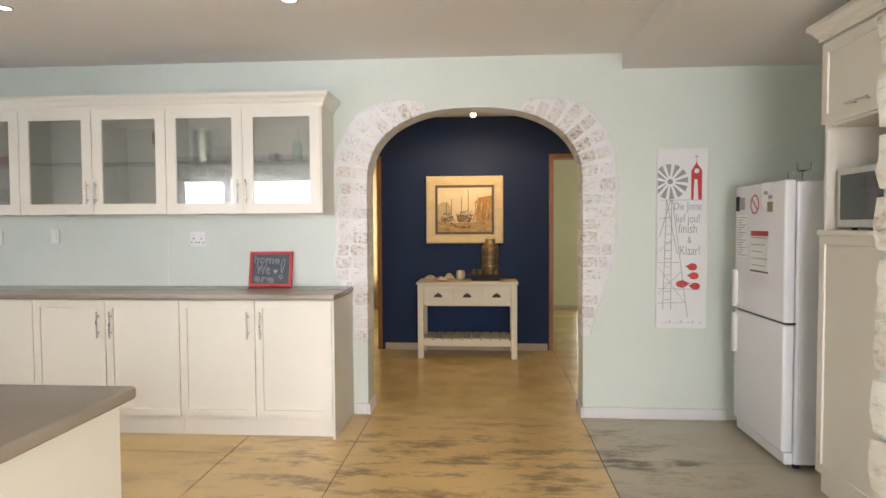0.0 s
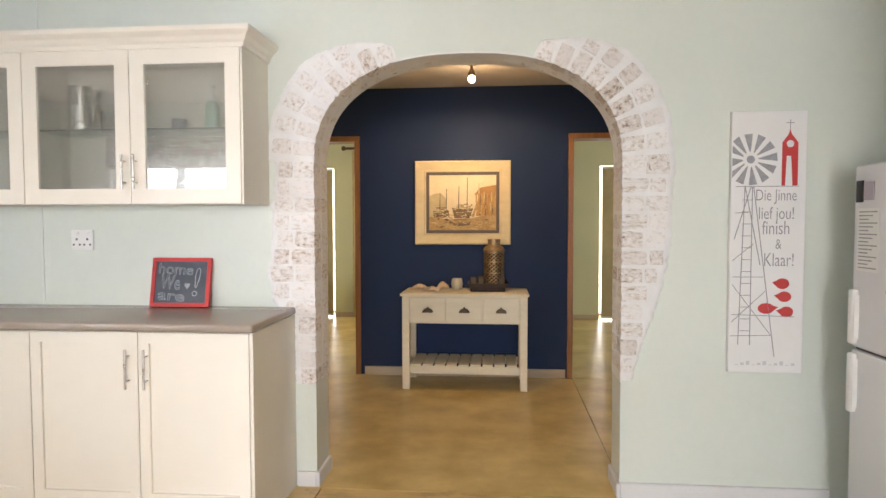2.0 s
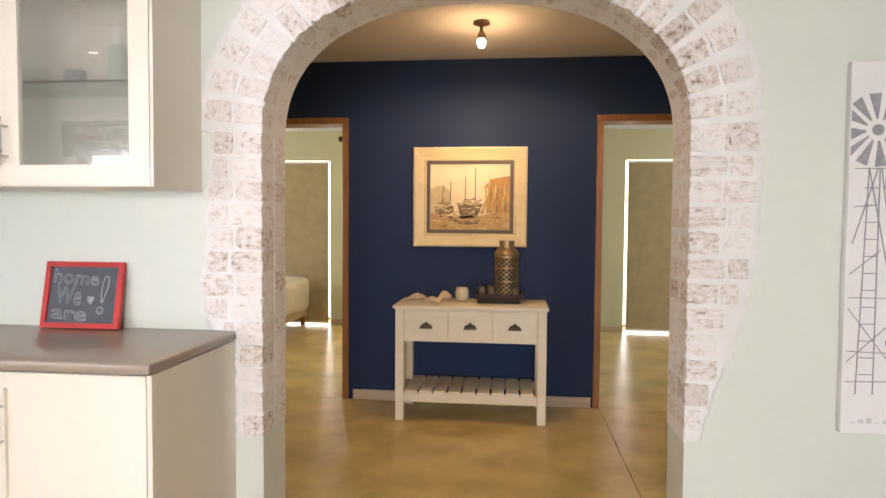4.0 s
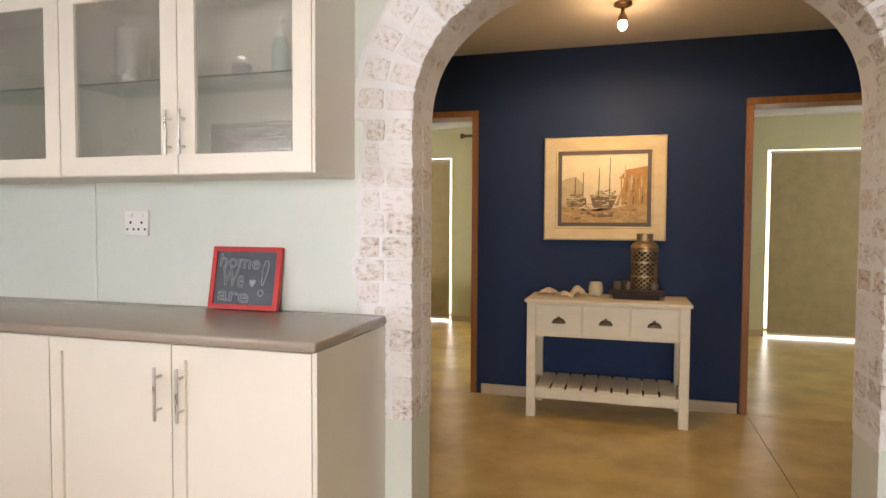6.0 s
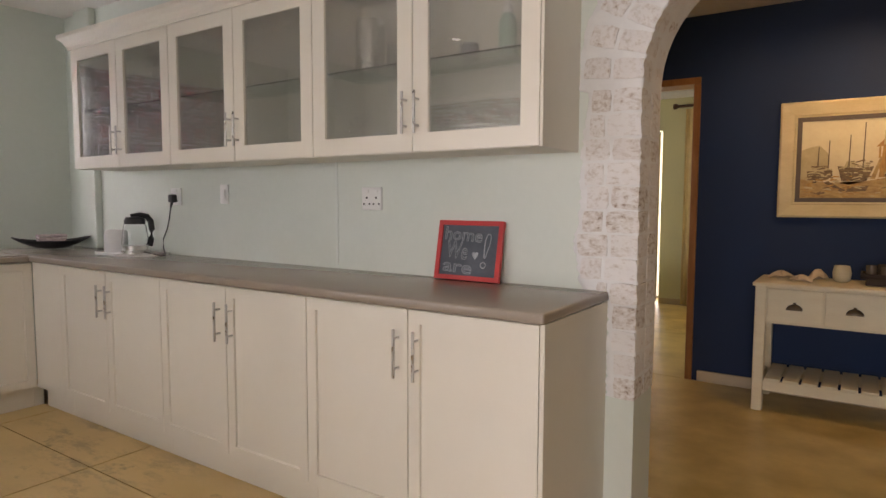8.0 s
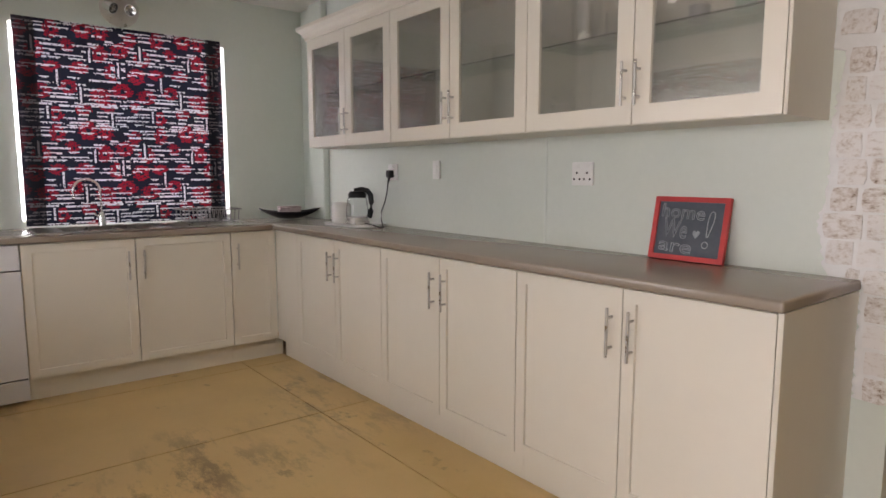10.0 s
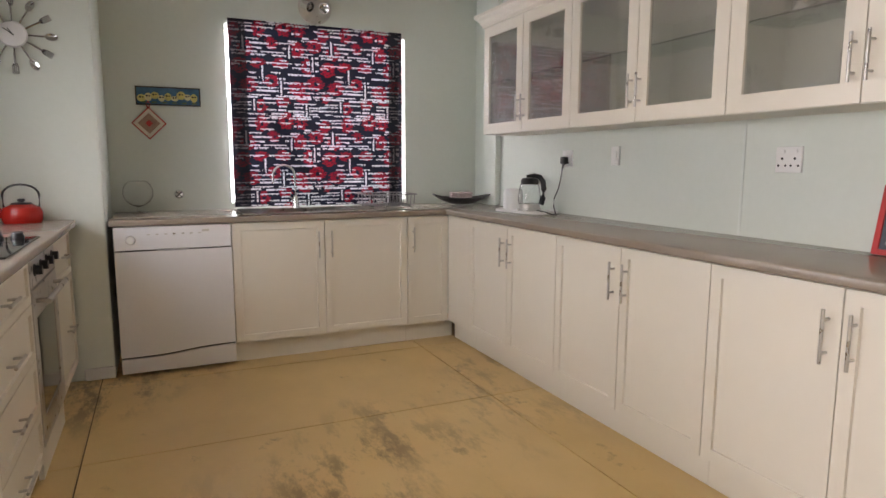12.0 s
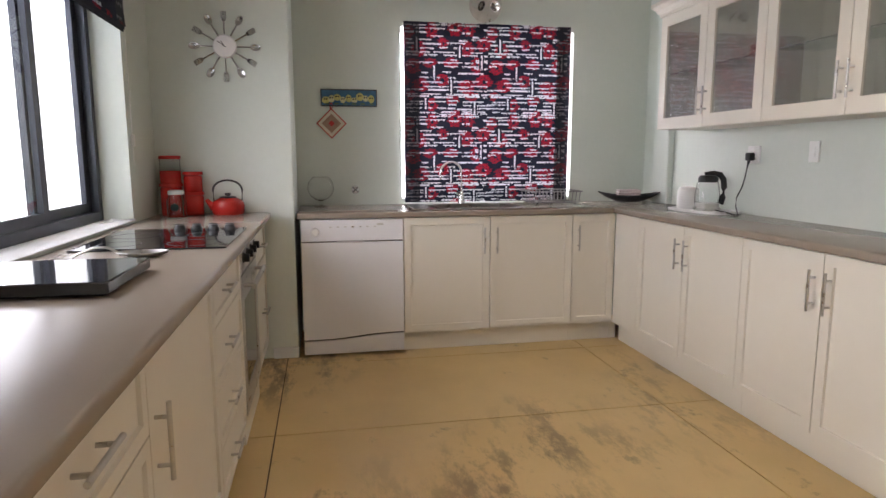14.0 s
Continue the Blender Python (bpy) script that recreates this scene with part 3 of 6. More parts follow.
# the sink side: fronts face east
WESTF = -3.175
wd = WESTF + 3.82
for y0, w, n in ((3.03, 1.12, 2), (4.15, 0.301, 1)):
    u = base_unit(pose(WESTF, y0, 0, 0, 0, 90), w, wd, (0, w / 2, w) if n == 2 else (0, w), "cream shaker sink cabinet with two doors" if n == 2 else "narrow cream cabinet beside the sink cabinet", UNITS)
    if n == 1:
        bm = B()
        box(bm, w, w + 0.056, 0.052, 0.07, 0, 0.124, 0.002)
        part("plinth", bm, CAB, u, "painted kick board")
# the hob side: fronts face north, so x runs backwards
SOUTHF = 2.195
sd = SOUTHF - 1.60
base_unit(pose(-2.615, SOUTHF, 0, 0, 0, 180), 0.555, sd, (0, 0.555), "narrow cream cabinet between oven and wall", UNITS, "drawers", top=HOBTOP - 0.037, rows=(0.127, 0.635, HOBTOP - 0.039))
base_unit(pose(-1.35, SOUTHF, 0, 0, 0, 180), 0.655, sd, (0, 0.655), "cream four-drawer unit beside the oven", UNITS, "drawers", hx0=-0.09, top=HOBTOP - 0.037)
base_unit(pose(-0.58, SOUTHF, 0, 0, 0, 180), 0.77, sd, (0, 0.77), "cream shaker cabinet with one door near the drawers", UNITS, hz=0.667, top=HOBTOP - 0.037)
u = base_unit(pose(0.06, SOUTHF, 0, 0, 0, 180), 0.64, sd, (0, 0.64), "cream cabinet at the end of the hob counter", UNITS, "drawers", hx0=0.0, hdz=0.02, top=HOBTOP - 0.037)
bm = B()
box(bm, -0.016, 0, 0.0, sd, 0, HOBTOP - 0.037, 0.0015)
part("end_panel", bm, CAB, u, "plain white end panel")

# worktops
T0 = WORK - 0.035


def soften(bm, r=0.009):
    """Rolls the upper and lower edges of a worktop."""
    es = [e for e in bm.edges if len(e.link_faces) == 2 and e.calc_face_angle(0) > 0.5]
    bmesh.ops.bevel(bm, geom=es, offset=r, segments=3, affect="EDGES", profile=0.5)
    return bm


SINK = (-3.70, -3.34, 3.26, 3.80)
bm = B()
prism(bm, [(-3.82, 4.43), (-3.155, 4.43), (0.074, 4.43), (0.074, WALL), (-3.82, WALL)], "z", T0, WORK)
soften(bm)
single("worktop", bm, TOP, Matrix(), "taupe laminate worktop along the kitchen wall", "worktop", "worktops", True)
bm = B()
pierced(bm, -3.82, -3.155, 2.385, 4.4295, [SINK], "z", T0, WORK)
soften(bm, 0.006)
single("worktop", bm, TOP, Matrix(), "taupe laminate worktop round the steel sink", "worktop", "worktops", True)
bm = B()
prism(bm, [(-3.21, 1.60), (0.10, 1.60), (0.10, 2.235), (-3.15, 2.235), (-3.21, 2.20)], "z", HOBTOP - 0.035, HOBTOP)
soften(bm)
single("worktop", bm, TOP, Matrix(), "taupe laminate worktop under the hob window", "worktop", "worktops", True)


# wall cabinets
def wall_unit(x0, w, last=False):
    c = thing("wall_cabinet", pose(x0, 4.68, 1.41), "cream wall cabinet with two frosted glass doors and a glass shelf", "cabinet", "glazed wall cabinets")
    d, h = WALL - 4.68, 0.70
    boards = [("side_panel", 0, 0.016, 0.021, 0, h), ("side_panel", w - 0.016, w, 0.021, 0, h), ("bottom_panel", 0.016, w - 0.016, 0.021, 0, 0.016),
              ("top_panel", 0.016, w - 0.016, 0.021, h - 0.016, h), ("back_panel", 0.016, w - 0.016, d - 0.01, 0.016, h - 0.016)]
    if last:
        boards.append(("end_panel", w, w + 0.012, 0.0, -0.002, h))
    for nm, xa, xb, ya, za, zb in boards:
        bm = B()
        box(bm, xa, xb, ya, d, za, zb, 0.0015 if nm == "end_panel" else 0)
        part(nm, bm, SIDE, c)
    bm = B()
    box(bm, 0.017, w - 0.017, 0.06, d - 0.012, 0.345, 0.351)
    part("shelf", bm, SHELFGLASS, c, "clear glass shelf")
    for i in range(2):
        hx = w / 2 + (-0.028 if i == 0 else 0.028)
        shaker_door(c, i * w / 2, (i + 1) * w / 2, 0, h, rim=0.068, handle=(hx, 0.145, 0.155, True), glass=True)
    return c


wall_unit(-1.105, 1.038, last=True)
wall_unit(-2.125, 1.02)
wall_unit(-3.105, 0.98)


def crown(name, path, z, label):
    """A stepped cornice moulding swept along a path of (x, y) with mitred corners; the profile leans outward."""
    prof = [(0.0, 0.0), (0.010, 0.0), (0.012, 0.018), (0.022, 0.028), (0.030, 0.045), (0.048, 0.060), (0.052, 0.066), (0.052, 0.085), (0.0, 0.085)]
    bm = B()
    pts = [Vector((*p, 0)) for p in path]
    rings = []
    for i, p in enumerate(pts):
        d0 = (p - pts[i - 1]).normalized() if i else (pts[1] - p).normalized()
        d1 = (pts[i + 1] - p).normalized() if i < len(pts) - 1 else d0
        n0, n1 = Vector((d0.y, -d0.x, 0)), Vector((d1.y, -d1.x, 0))
        n = n0 + n1
        n = n / n.dot(n0) if n.length > 1e-6 else n0
        rings.append([bm.verts.new(p + n * u + Vector((0, 0, z + v))) for u, v in prof])
    for a, b in zip(rings, rings[1:]):
        for k in range(len(prof)):
            bm.faces.new((a[k], a[(k + 1) % len(prof)], b[(k + 1) % len(prof)], b[k]))
    bm.faces.new(rings[0])
    bm.faces.new(rings[-1][::-1])
    bmesh.ops.recalc_face_normals(bm, faces=bm.faces[:])
    return single(name, bm, CAB, Matrix(), label, "moulding")


crown("cabinet_cornice", [(-3.105, WALL), (-3.105, 4.68), (-0.055, 4.68), (-0.055, WALL)], 2.105, "cream stepped cornice on top of the wall cabinets")


# ---- kitchen: appliances ----
def dishwasher():
    d = thing("dishwasher", pose(-3.168, 2.405, 0, 0, 0, 90), "white freestanding dishwasher under the worktop", "dishwasher")
    w = 0.622
    bm = B()
    box(bm, 0, w, 0.03, 0.58, 0.03, 0.868, 0.004)
    part("body", bm, ENAMEL, d)
    bm = B()
    box(bm, 0.0, w, 0.0, 0.03, 0.73, 0.865, 0.006, 2)
    panel = part("control_panel", bm, ENAMEL, d)
    bm = B()
    lathe(bm, [(0.026, 0), (0.026, 0.006), (0.021, 0.02), (0, 0.022)], m=pose(0.085, 0.0, 0.79, 90), seg=20)
    part("dial", bm, PLASTIC, panel, "round white programme dial", True)
    for k in range(7):
        bm = B()
        box(bm, 0.17 + k * 0.045, 0.185 + k * 0.045, -0.002, 0.001, 0.815, 0.822)
        part("indicator", bm, STEEL, panel, "small grey printed mark")
    bm = B()
    box(bm, 0.46, 0.50, -0.002, 0.001, 0.825, 0.838)
    part("nameplate", bm, STEEL, panel, "small grey badge")
    bm = B()
    prism(bm, [(0.20, 0.735), (0.40, 0.735), (0.37, 0.722), (0.23, 0.722)], "y", -0.004, 0.0)
    part("grip", bm, surf("grey_grip", (0.45, 0.45, 0.47), None, 0.5), d, "recessed grey door grip")
    bm = B()
    wave = [(i / 24 * w, 0.130 + 0.014 * math.tanh((i / 24 - 0.55) * 5)) for i in range(25)]
    prism(bm, [(0.0, 0.724), (w, 0.724)] + wave[::-1], "y", 0.0, 0.03)
    part("door", bm, ENAMEL, d)
    bm = B()
    prism(bm, [(u, v - 0.012) for u, v in wave] + [(w, 0.02), (0, 0.02)], "y", 0.004, 0.03)
    part("kick_panel", bm, ENAMEL, d)
    # a black sheet behind the front stands in for the shade in the gap
    bm = B()
    box(bm, 0.002, w - 0.002, 0.02, 0.03, 0.02, 0.73)
    part("gap_shade", bm, DARK, d, "black sheet that puts shade into the door gap")
    for x in (0.05, w - 0.05):
        for y in (0.08, 0.5):
            part("foot", rod(B(), (x, y, 0), (x, y, 0.03), 0.018, 10), BLACK, d)


dishwasher()


def oven():
    o = thing("oven", pose(-2.012, SOUTHF + 0.002, 0.10, 0, 0, 180), "built-in steel oven with dark glass door under the hob", "oven")
    w, h = 0.596, HOBTOP - 0.037 - 0.10
    bm = B()
    box(bm, 0, w, 0.022, 0.55, 0.025, h)
    part("body", bm, DARK, o)
    bm = B()
    box(bm, 0, w, 0, 0.022, h - 0.13, h - 0.004, 0.002)
    pn = part("control_panel", bm, STEEL, o)
    for i in range(4):
        x = 0.09 + i * 0.14
        bm = B()
        lathe(bm, [(0.024, 0), (0.024, 0.004), (0.019, 0.006), (0.018, 0.028), (0, 0.029)], m=pose(x, 0, h - 0.067, 90), seg=20)
        part("knob", bm, BLACK, pn, "black round knob", True)
    bm = B()
    pierced(bm, 0, w, 0.03, h - 0.136, [(0.07, w - 0.07, 0.13, h - 0.25)], "y", 0, 0.022)
    dr = part("door", bm, STEEL, o, "steel door frame")
    bm = B()
    box(bm, 0.07, w - 0.07, 0.004, 0.016, 0.13, h - 0.25)
    part("window", bm, BLACKGLASS, dr, "dark oven glass")
    bm = B()
    rod(bm, (0.05, -0.045, h - 0.185), (w - 0.05, -0.045, h - 0.185), 0.011, 12)
    for x in (0.08, w - 0.08):
        rod(bm, (x, 0.001, h - 0.185), (x, -0.045, h - 0.185), 0.009, 10)
    part("handle", bm, STEEL, dr, "thick steel bar handle", True)
    bm = B()
    box(bm, 0, w, 0.012, 0.03, -0.10, 0.022)
    part("plinth", bm, CAB, o)


oven()


def hob():
    m = pose(0, 0, HOBTOP)
    h = thing("hob", m, "black glass hob with four steel-topped knobs set in the worktop", "hob")
    bm = B()
    box(bm, -2.30, -1.66, 1.67, 2.195, 0.0005, 0.007, 0.002)
    part("glass_plate", bm, BLACKGLASS, h)
    grey = surf("hob_print", (0.16, 0.16, 0.17), None, 0.3)
    for x, y, r in ((-1.80, 1.80, 0.075), (-1.80, 2.06, 0.095), (-2.06, 1.79, 0.095), (-2.06, 2.06, 0.075)):
        bm = B()
        lathe(bm, [(r, 0.0072), (r, 0.0076), (r - 0.003, 0.0076), (r - 0.003, 0.0072)], at=(x, y, 0), seg=40)
        part("cooking_ring", bm, grey, h, "thin grey printed ring")
    for y in (1.92, 1.99, 2.06, 2.13):
        bm = B()
        lathe(bm, [(0.024, 0.007), (0.025, 0.012), (0.022, 0.02), (0.018, 0.030), (0.0, 0.032)], at=(-2.235, y, 0), seg=20)
        box(bm, -2.239, -2.231, y - 0.019, y + 0.019, 0.029, 0.036, 0.002)
        part("knob", bm, BLACK, h, "black ribbed control knob", True)


hob()


def fridge():
    f = thing("fridge", pose(2.58, 4.765, 0, 0, 0, -90), "white two-door fridge freezer with papers and magnets", "fridge")
    w, h = 0.66, 1.56
    bm = B()
    box(bm, 0, w, 0.065, 0.70, 0.03, h - 0.008, 0.01, 2)
    part("body", bm, ENAMEL, f)
    parts = {}
    for nm, z0, z1 in (("lower_door", 0.10, 0.785), ("upper_door", 0.795, h)):
        bm = B()
        box(bm, 0, w, 0, 0.06, z0, z1, 0.012, 3)
        parts[nm] = part(nm, bm, ENAMEL, f, "", True)
    bm = B()
    box(bm, 0.004, w - 0.004, 0.02, 0.067, 0.785, 0.796)
    part("door_gap", bm, BLACK, f, "dark gap between the doors")
    bm = B()
    box(bm, 0.01, w - 0.01, 0.02, 0.065, 0.03, 0.095, 0.004)
    part("kick_panel", bm, ENAMEL, f)
    for x in (0.05, w - 0.05):
        for y in (0.1, 0.62):
            part("foot", rod(B(), (x, y, 0), (x, y, 0.03), 0.02, 10), BLACK, f)
    for nm, z0, z1 in (("upper_door", 0.81, 1.04), ("lower_door", 0.52, 0.77)):
        bm = B()
        box(bm, 0.012, 0.05, -0.024, 0.002, z0, z1, 0.009, 3)
        box(bm, 0.05, 0.056, -0.02, 0.002, z0 + 0.02, z1 - 0.02, 0.002)
        part("handle", bm, PLASTIC, parts[nm], "white moulded grip", True)
    up = parts["upper_door"]
    paper = surf("paper", (0.78, 0.78, 0.76), (0.74, 0.74, 0.72), 0.8)
    ink = surf("grey_ink", (0.35, 0.35, 0.36), None, 0.8)

    def sheet(x0, x1, z0, z1, lines, label, head=False):
        bm = B()
        box(bm, x0, x1, -0.0016, -0.0004, z0, z1)
        s = part("paper", bm, paper, up, label)
        bm = B()
        n = lines
        for k in range(n):
            z = z1 - 0.015 - (z1 - z0 - 0.03) * k / max(1, n - 1) - (0.03 if head else 0)
            if z < z0 + 0.008:
                continue
            box(bm, x0 + 0.012, x1 - 0.012 - 0.03 * ((k * 7) % 3), -0.0024, -0.0014, z - 0.0025, z + 0.0025)
        part("print", bm, ink, s, "lines of print too small to read")
        if head:
            bm = B()
            box(bm, x0, x1, -0.0026, -0.0014, z1 - 0.035, z1 - 0.005)
            part("heading", bm, REDPAINT, s, "red heading band")
        return s
    sheet(0.03, 0.18, 1.12, 1.38, 16, "sheet of printed notes")
    sheet(0.24, 0.47, 1.06, 1.29, 6, "printed chart with a red heading", True)
    bm = B()
    lathe(bm, [(0.058, -0.001), (0.058, 0.0015), (0.048, 0.0015), (0.048, -0.001), (0.058, -0.001)], m=pose(0.285, 0, 1.44, 90), seg=28)
    m45 = pose(0.285, 0, 1.44, 0, 40, 0)
    g = bmesh.ops.create_cube(bm, size=1)
    bmesh.ops.transform(bm, verts=g["verts"], matrix=m45 @ Matrix.Diagonal((0.10, 0.003, 0.009, 1)))
    part("sticker", bm, REDPAINT, up, "red ring sticker with a diagonal bar")
    for k, (x, z, w2, h2) in enumerate(((0.045, 1.45, 0.05, 0.09), (0.11, 1.45, 0.07, 0.075), (0.49, 1.475, 0.04, 0.02), (0.49, 1.42, 0.06, 0.055), (0.435, 1.50, 0.04, 0.02))):
        bm = B()
        box(bm, x - w2 / 2, x + w2 / 2, -0.006, 0.0, z - h2 / 2, z + h2 / 2, 0.002)
        part("magnet", bm, (DARK, surf("violet_grey", (0.4, 0.36, 0.42), None, 0.5), ink, surf("olive_magnet", (0.25, 0.22, 0.12), None, 0.5), ink)[k], up, "small fridge magnet")
    bm = B()
    box(bm, 0.24, 0.47, -0.004, 0.0, 1.045, 1.055)
    part("magnet", bm, BLACK, up, "black magnetic strip")
    return f


fridge()


def tall_unit():
    """Tall cabinet beside the fridge: front faces west; a niche holds the microwave."""
    c = thing("tall_cabinet", pose(2.63, 3.86, 0, 0, 0, -90), "tall cream cabinet with a microwave niche beside the fridge", "cabinet")
    w, d = 1.30, 0.64
    for x in (0, w - 0.018):
        bm = B()
        box(bm, x, x + 0.018, 0.021, d, 0.10, 2.20)
        part("side_panel", bm, CAB, c)
    for z in (0.10, 1.275, 1.79, 2.182):
        bm = B()
        box(bm, 0.018, w - 0.018, 0.021, d - 0.012, z, z + 0.018)
        part("shelf", bm, CAB, c)
    for z0, z1 in ((0.118, 1.275), (1.293, 1.79), (1.808, 2.182)):
        bm = B()
        box(bm, 0.66, 0.678, 0.021, d - 0.012, z0, z1)
        part("divider", bm, CAB, c)
    bm = B()
    box(bm, 0.018, w - 0.018, d - 0.012, d, 0.10, 2.20)
    part("back_panel", bm, CAB, c)
    bm = B()
    box(bm, 0, w, 0.03, 0.05, 0, 0.10)
    part("plinth", bm, CAB, c)
    for a, b in ((0, 0.67), (0.67, w)):
        shaker_door(c, a, b, 0.105, 1.275, handle=(b - 0.05, 1.1, 0.16, True))
        shaker_door(c, a, b, 1.80, 2.19, handle=((a + b) / 2, 1.86, 0.16, False))
    bm = B()
    box(bm, -0.004, w, -0.012, 0.03, 1.268, 1.295, 0.006, 2)
    part("shelf_lip", bm, CAB, c)


tall_unit()
crown("cabinet_cornice", [(3.27, 3.86), (2.63, 3.86), (2.63, 2.56)], 2.20, "cream cornice on the tall cabinet")


def microwave():
    m = thing("microwave", pose(2.68, 3.80, 1.293, 0, 0, -90), "steel-fronted microwave oven in the cabinet niche", "microwave")
    w, h = 0.5, 0.29
    bm = B()
    box(bm, 0, w, 0.02, 0.4, 0.012, h, 0.004)
    part("body", bm, STEEL, m)
    bm = B()
    box(bm, 0.0, w - 0.12, 0, 0.02, 0.012, h, 0.004)
    dr = part("door", bm, STEEL, m)
    bm = B()
    box(bm, 0.03, w - 0.15, -0.003, 0.001, 0.05, h - 0.03)
    part("window", bm, BLACKGLASS, dr, "dark glass window")
    bm = B()
    box(bm, w - 0.118, w, 0, 0.02, 0.012, h, 0.004)
    part("control_panel", bm, BLACK, m)
    for x in (0.04, w - 0.04):
        for y in (0.06, 0.34):
            part("foot", rod(B(), (x, y, 0), (x, y, 0.013), 0.012, 8), BLACK, m)


microwave()


# ---- kitchen: windows and blinds ----
def print_blind(name, m, w, h, label, cols=200, rows=196, seed=3):
    """A flat cloth blind printed with rows of short white bars and red blocks on navy; local x across, z up."""
    rnd = random.Random(seed)
    rep = 98
    tile = [[0] * rep for _ in range(rep)]
    # ragged red patches, scattered on a loose grid
    for gy in range(5):
        for gx in range(4):
            cx, cy = int(gx * 24.5 + (gy % 2) * 12) + rnd.randint(-5, 5), int(gy * 19.6) + rnd.randint(-4, 4)
            rw, rh = rnd.randint(13, 22), rnd.randint(10, 18)
            if rnd.random() < 0.1:
                continue
            for j in range(rh):
                bow = math.sin(math.pi * (j + 0.5) / rh)
                lo, hi = int(rw * 0.28 * (1 - bow)) + rnd.randint(0, 3), rw - int(rw * 0.28 * (1 - bow)) - rnd.randint(0, 3)
                for i in range(lo, hi):
                    if not (rw * 0.4 < i < rw * 0.6 and rh * 0.38 < j < rh * 0.62) and (i + 2 * j) % 7 and rnd.random() < 0.93:
                        tile[(cy + j) % rep][(cx + i) % rep] = 2
    # rows of short lines of lettering, as ragged bars
    j = 0
    while j < rep:
        i = rnd.randint(-6, 6)
        while i < rep:
            run = rnd.randint(8, 30)
            bold, up = rnd.random() < 0.35, rnd.randint(0, 1)
            if rnd.random() < 0.74:
                for k in range(max(0, i), min(rep, i + run)):
                    if rnd.random() < 0.92:
                        tile[(j + up) % rep][k] = 1
                    if rnd.random() < (0.8 if bold else 0.28):
                        tile[(j + up + 1) % rep][k] = 1
            i += run + rnd.randint(2, 8)
        j += rnd.choice((3, 4, 4, 5))
    # lines of lettering that run upright
    for cx, cy, n in ((14, 17, 15), (34, 47, 16), (64, 24, 14), (90, 35, 15), (54, 62, 16), (82, 86, 13), (24, 82, 12)):
        for k in range(n):
            for d in (-2, -1, 2, 3):
                tile[(cy + k) % rep][(cx + d) % rep] = 0
            for d in (0, 1):
                tile[(cy + k) % rep][(cx + d) % rep] = 1 if rnd.random() < 0.85 else 0
    bm = B()
    vs = [[bm.verts.new((w * i / cols, 0.004 * math.sin(7 * i / cols) + 0.006 * math.sin(5 * j / rows + 1), h * j / rows)) for i in range(cols + 1)] for j in range(rows + 1)]
    for j in range(rows):
        for i in range(cols):
            f = bm.faces.new((vs[j][i], vs[j][i + 1], vs[j + 1][i + 1], vs[j + 1][i]))
            k = tile[(rows - j) % rep][i % rep]
            # side strips take darker, denser cloths that paint in the missing backlight
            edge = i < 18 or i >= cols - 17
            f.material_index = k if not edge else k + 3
    b = thing(name, m, label, "blind")
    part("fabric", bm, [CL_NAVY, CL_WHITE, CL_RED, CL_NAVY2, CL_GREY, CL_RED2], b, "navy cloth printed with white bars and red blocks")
    return b


CL_NAVY = cloth("navy_print_cloth", (0.015, 0.018, 0.036), 0.5)
CL_WHITE = cloth("white_print_cloth", (0.72, 0.73, 0.78), 0.6)
CL_RED = cloth("red_print_cloth", (0.31, 0.012, 0.028), 0.5)
# shaded copies of the three print cloths, dimmed as if without window light
CL_NAVY2 = cloth("navy_unlit_cloth", (0.010, 0.011, 0.02), 0.08)
CL_GREY = cloth("white_unlit_cloth", (0.15, 0.145, 0.16), 0.08)
CL_RED2 = cloth("red_unlit_cloth", (0.085, 0.008, 0.014), 0.08)

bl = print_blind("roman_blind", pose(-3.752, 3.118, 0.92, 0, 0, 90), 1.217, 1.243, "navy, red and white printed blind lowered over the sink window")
bm = B()
box(bm, 0, 1.217, 0.014, 0.05, 1.215, 1.24, 0.004)
box(bm, 0.02, 0.06, 0.045, 0.07, 1.217, 1.237)
box(bm, 1.155, 1.195, 0.045, 0.07, 1.217, 1.237)
part("head_rail", bm, PLASTIC, bl, "white head rail behind the cloth")
# unseen white backing, added as a reflector for the glow round the blind
bm = B()
box(bm, 0.03, 1.187, 0.012, 0.0135, 0.01, 1.22)
part("lining", bm, cloth("white_bounce_cloth", (0.84, 0.85, 0.86), 0.5), bl, "added white lining that bounces window light onto the wall")


def sliding_window(name, m, w, h, label, meet=None):
    """Dark aluminium slider in two leaves; local x across, y towards the outside, z up."""
    f = tagged(new(name), label, "window", "", "structure")
    f.matrix_world = m
    bm = B()
    pierced(bm, 0, w, 0, h, [(0.045, w - 0.045, 0.05, h - 0.045)], "y", 0, 0.07)
    part("window_frame", bm, ALU, f)
    meet = meet or w / 2
    for k, (a, b) in enumerate(((0.045, meet + 0.035), (meet - 0.035, w - 0.045))):
        y0 = 0.008 + 0.03 * k
        bm = B()
        pierced(bm, a, b, 0.05, h - 0.045, [(a + 0.04, b - 0.055, 0.095, h - 0.09)], "y", y0, y0 + 0.026)
        s = part("sash", bm, ALU, f)
        bm = B()
        box(bm, a + 0.038, b - 0.053, y0 + 0.010, y0 + 0.015, 0.093, h - 0.088)
        p = part("pane", bm, GLASS, s, "clear window glass")
        p.visible_shadow = False
    return f


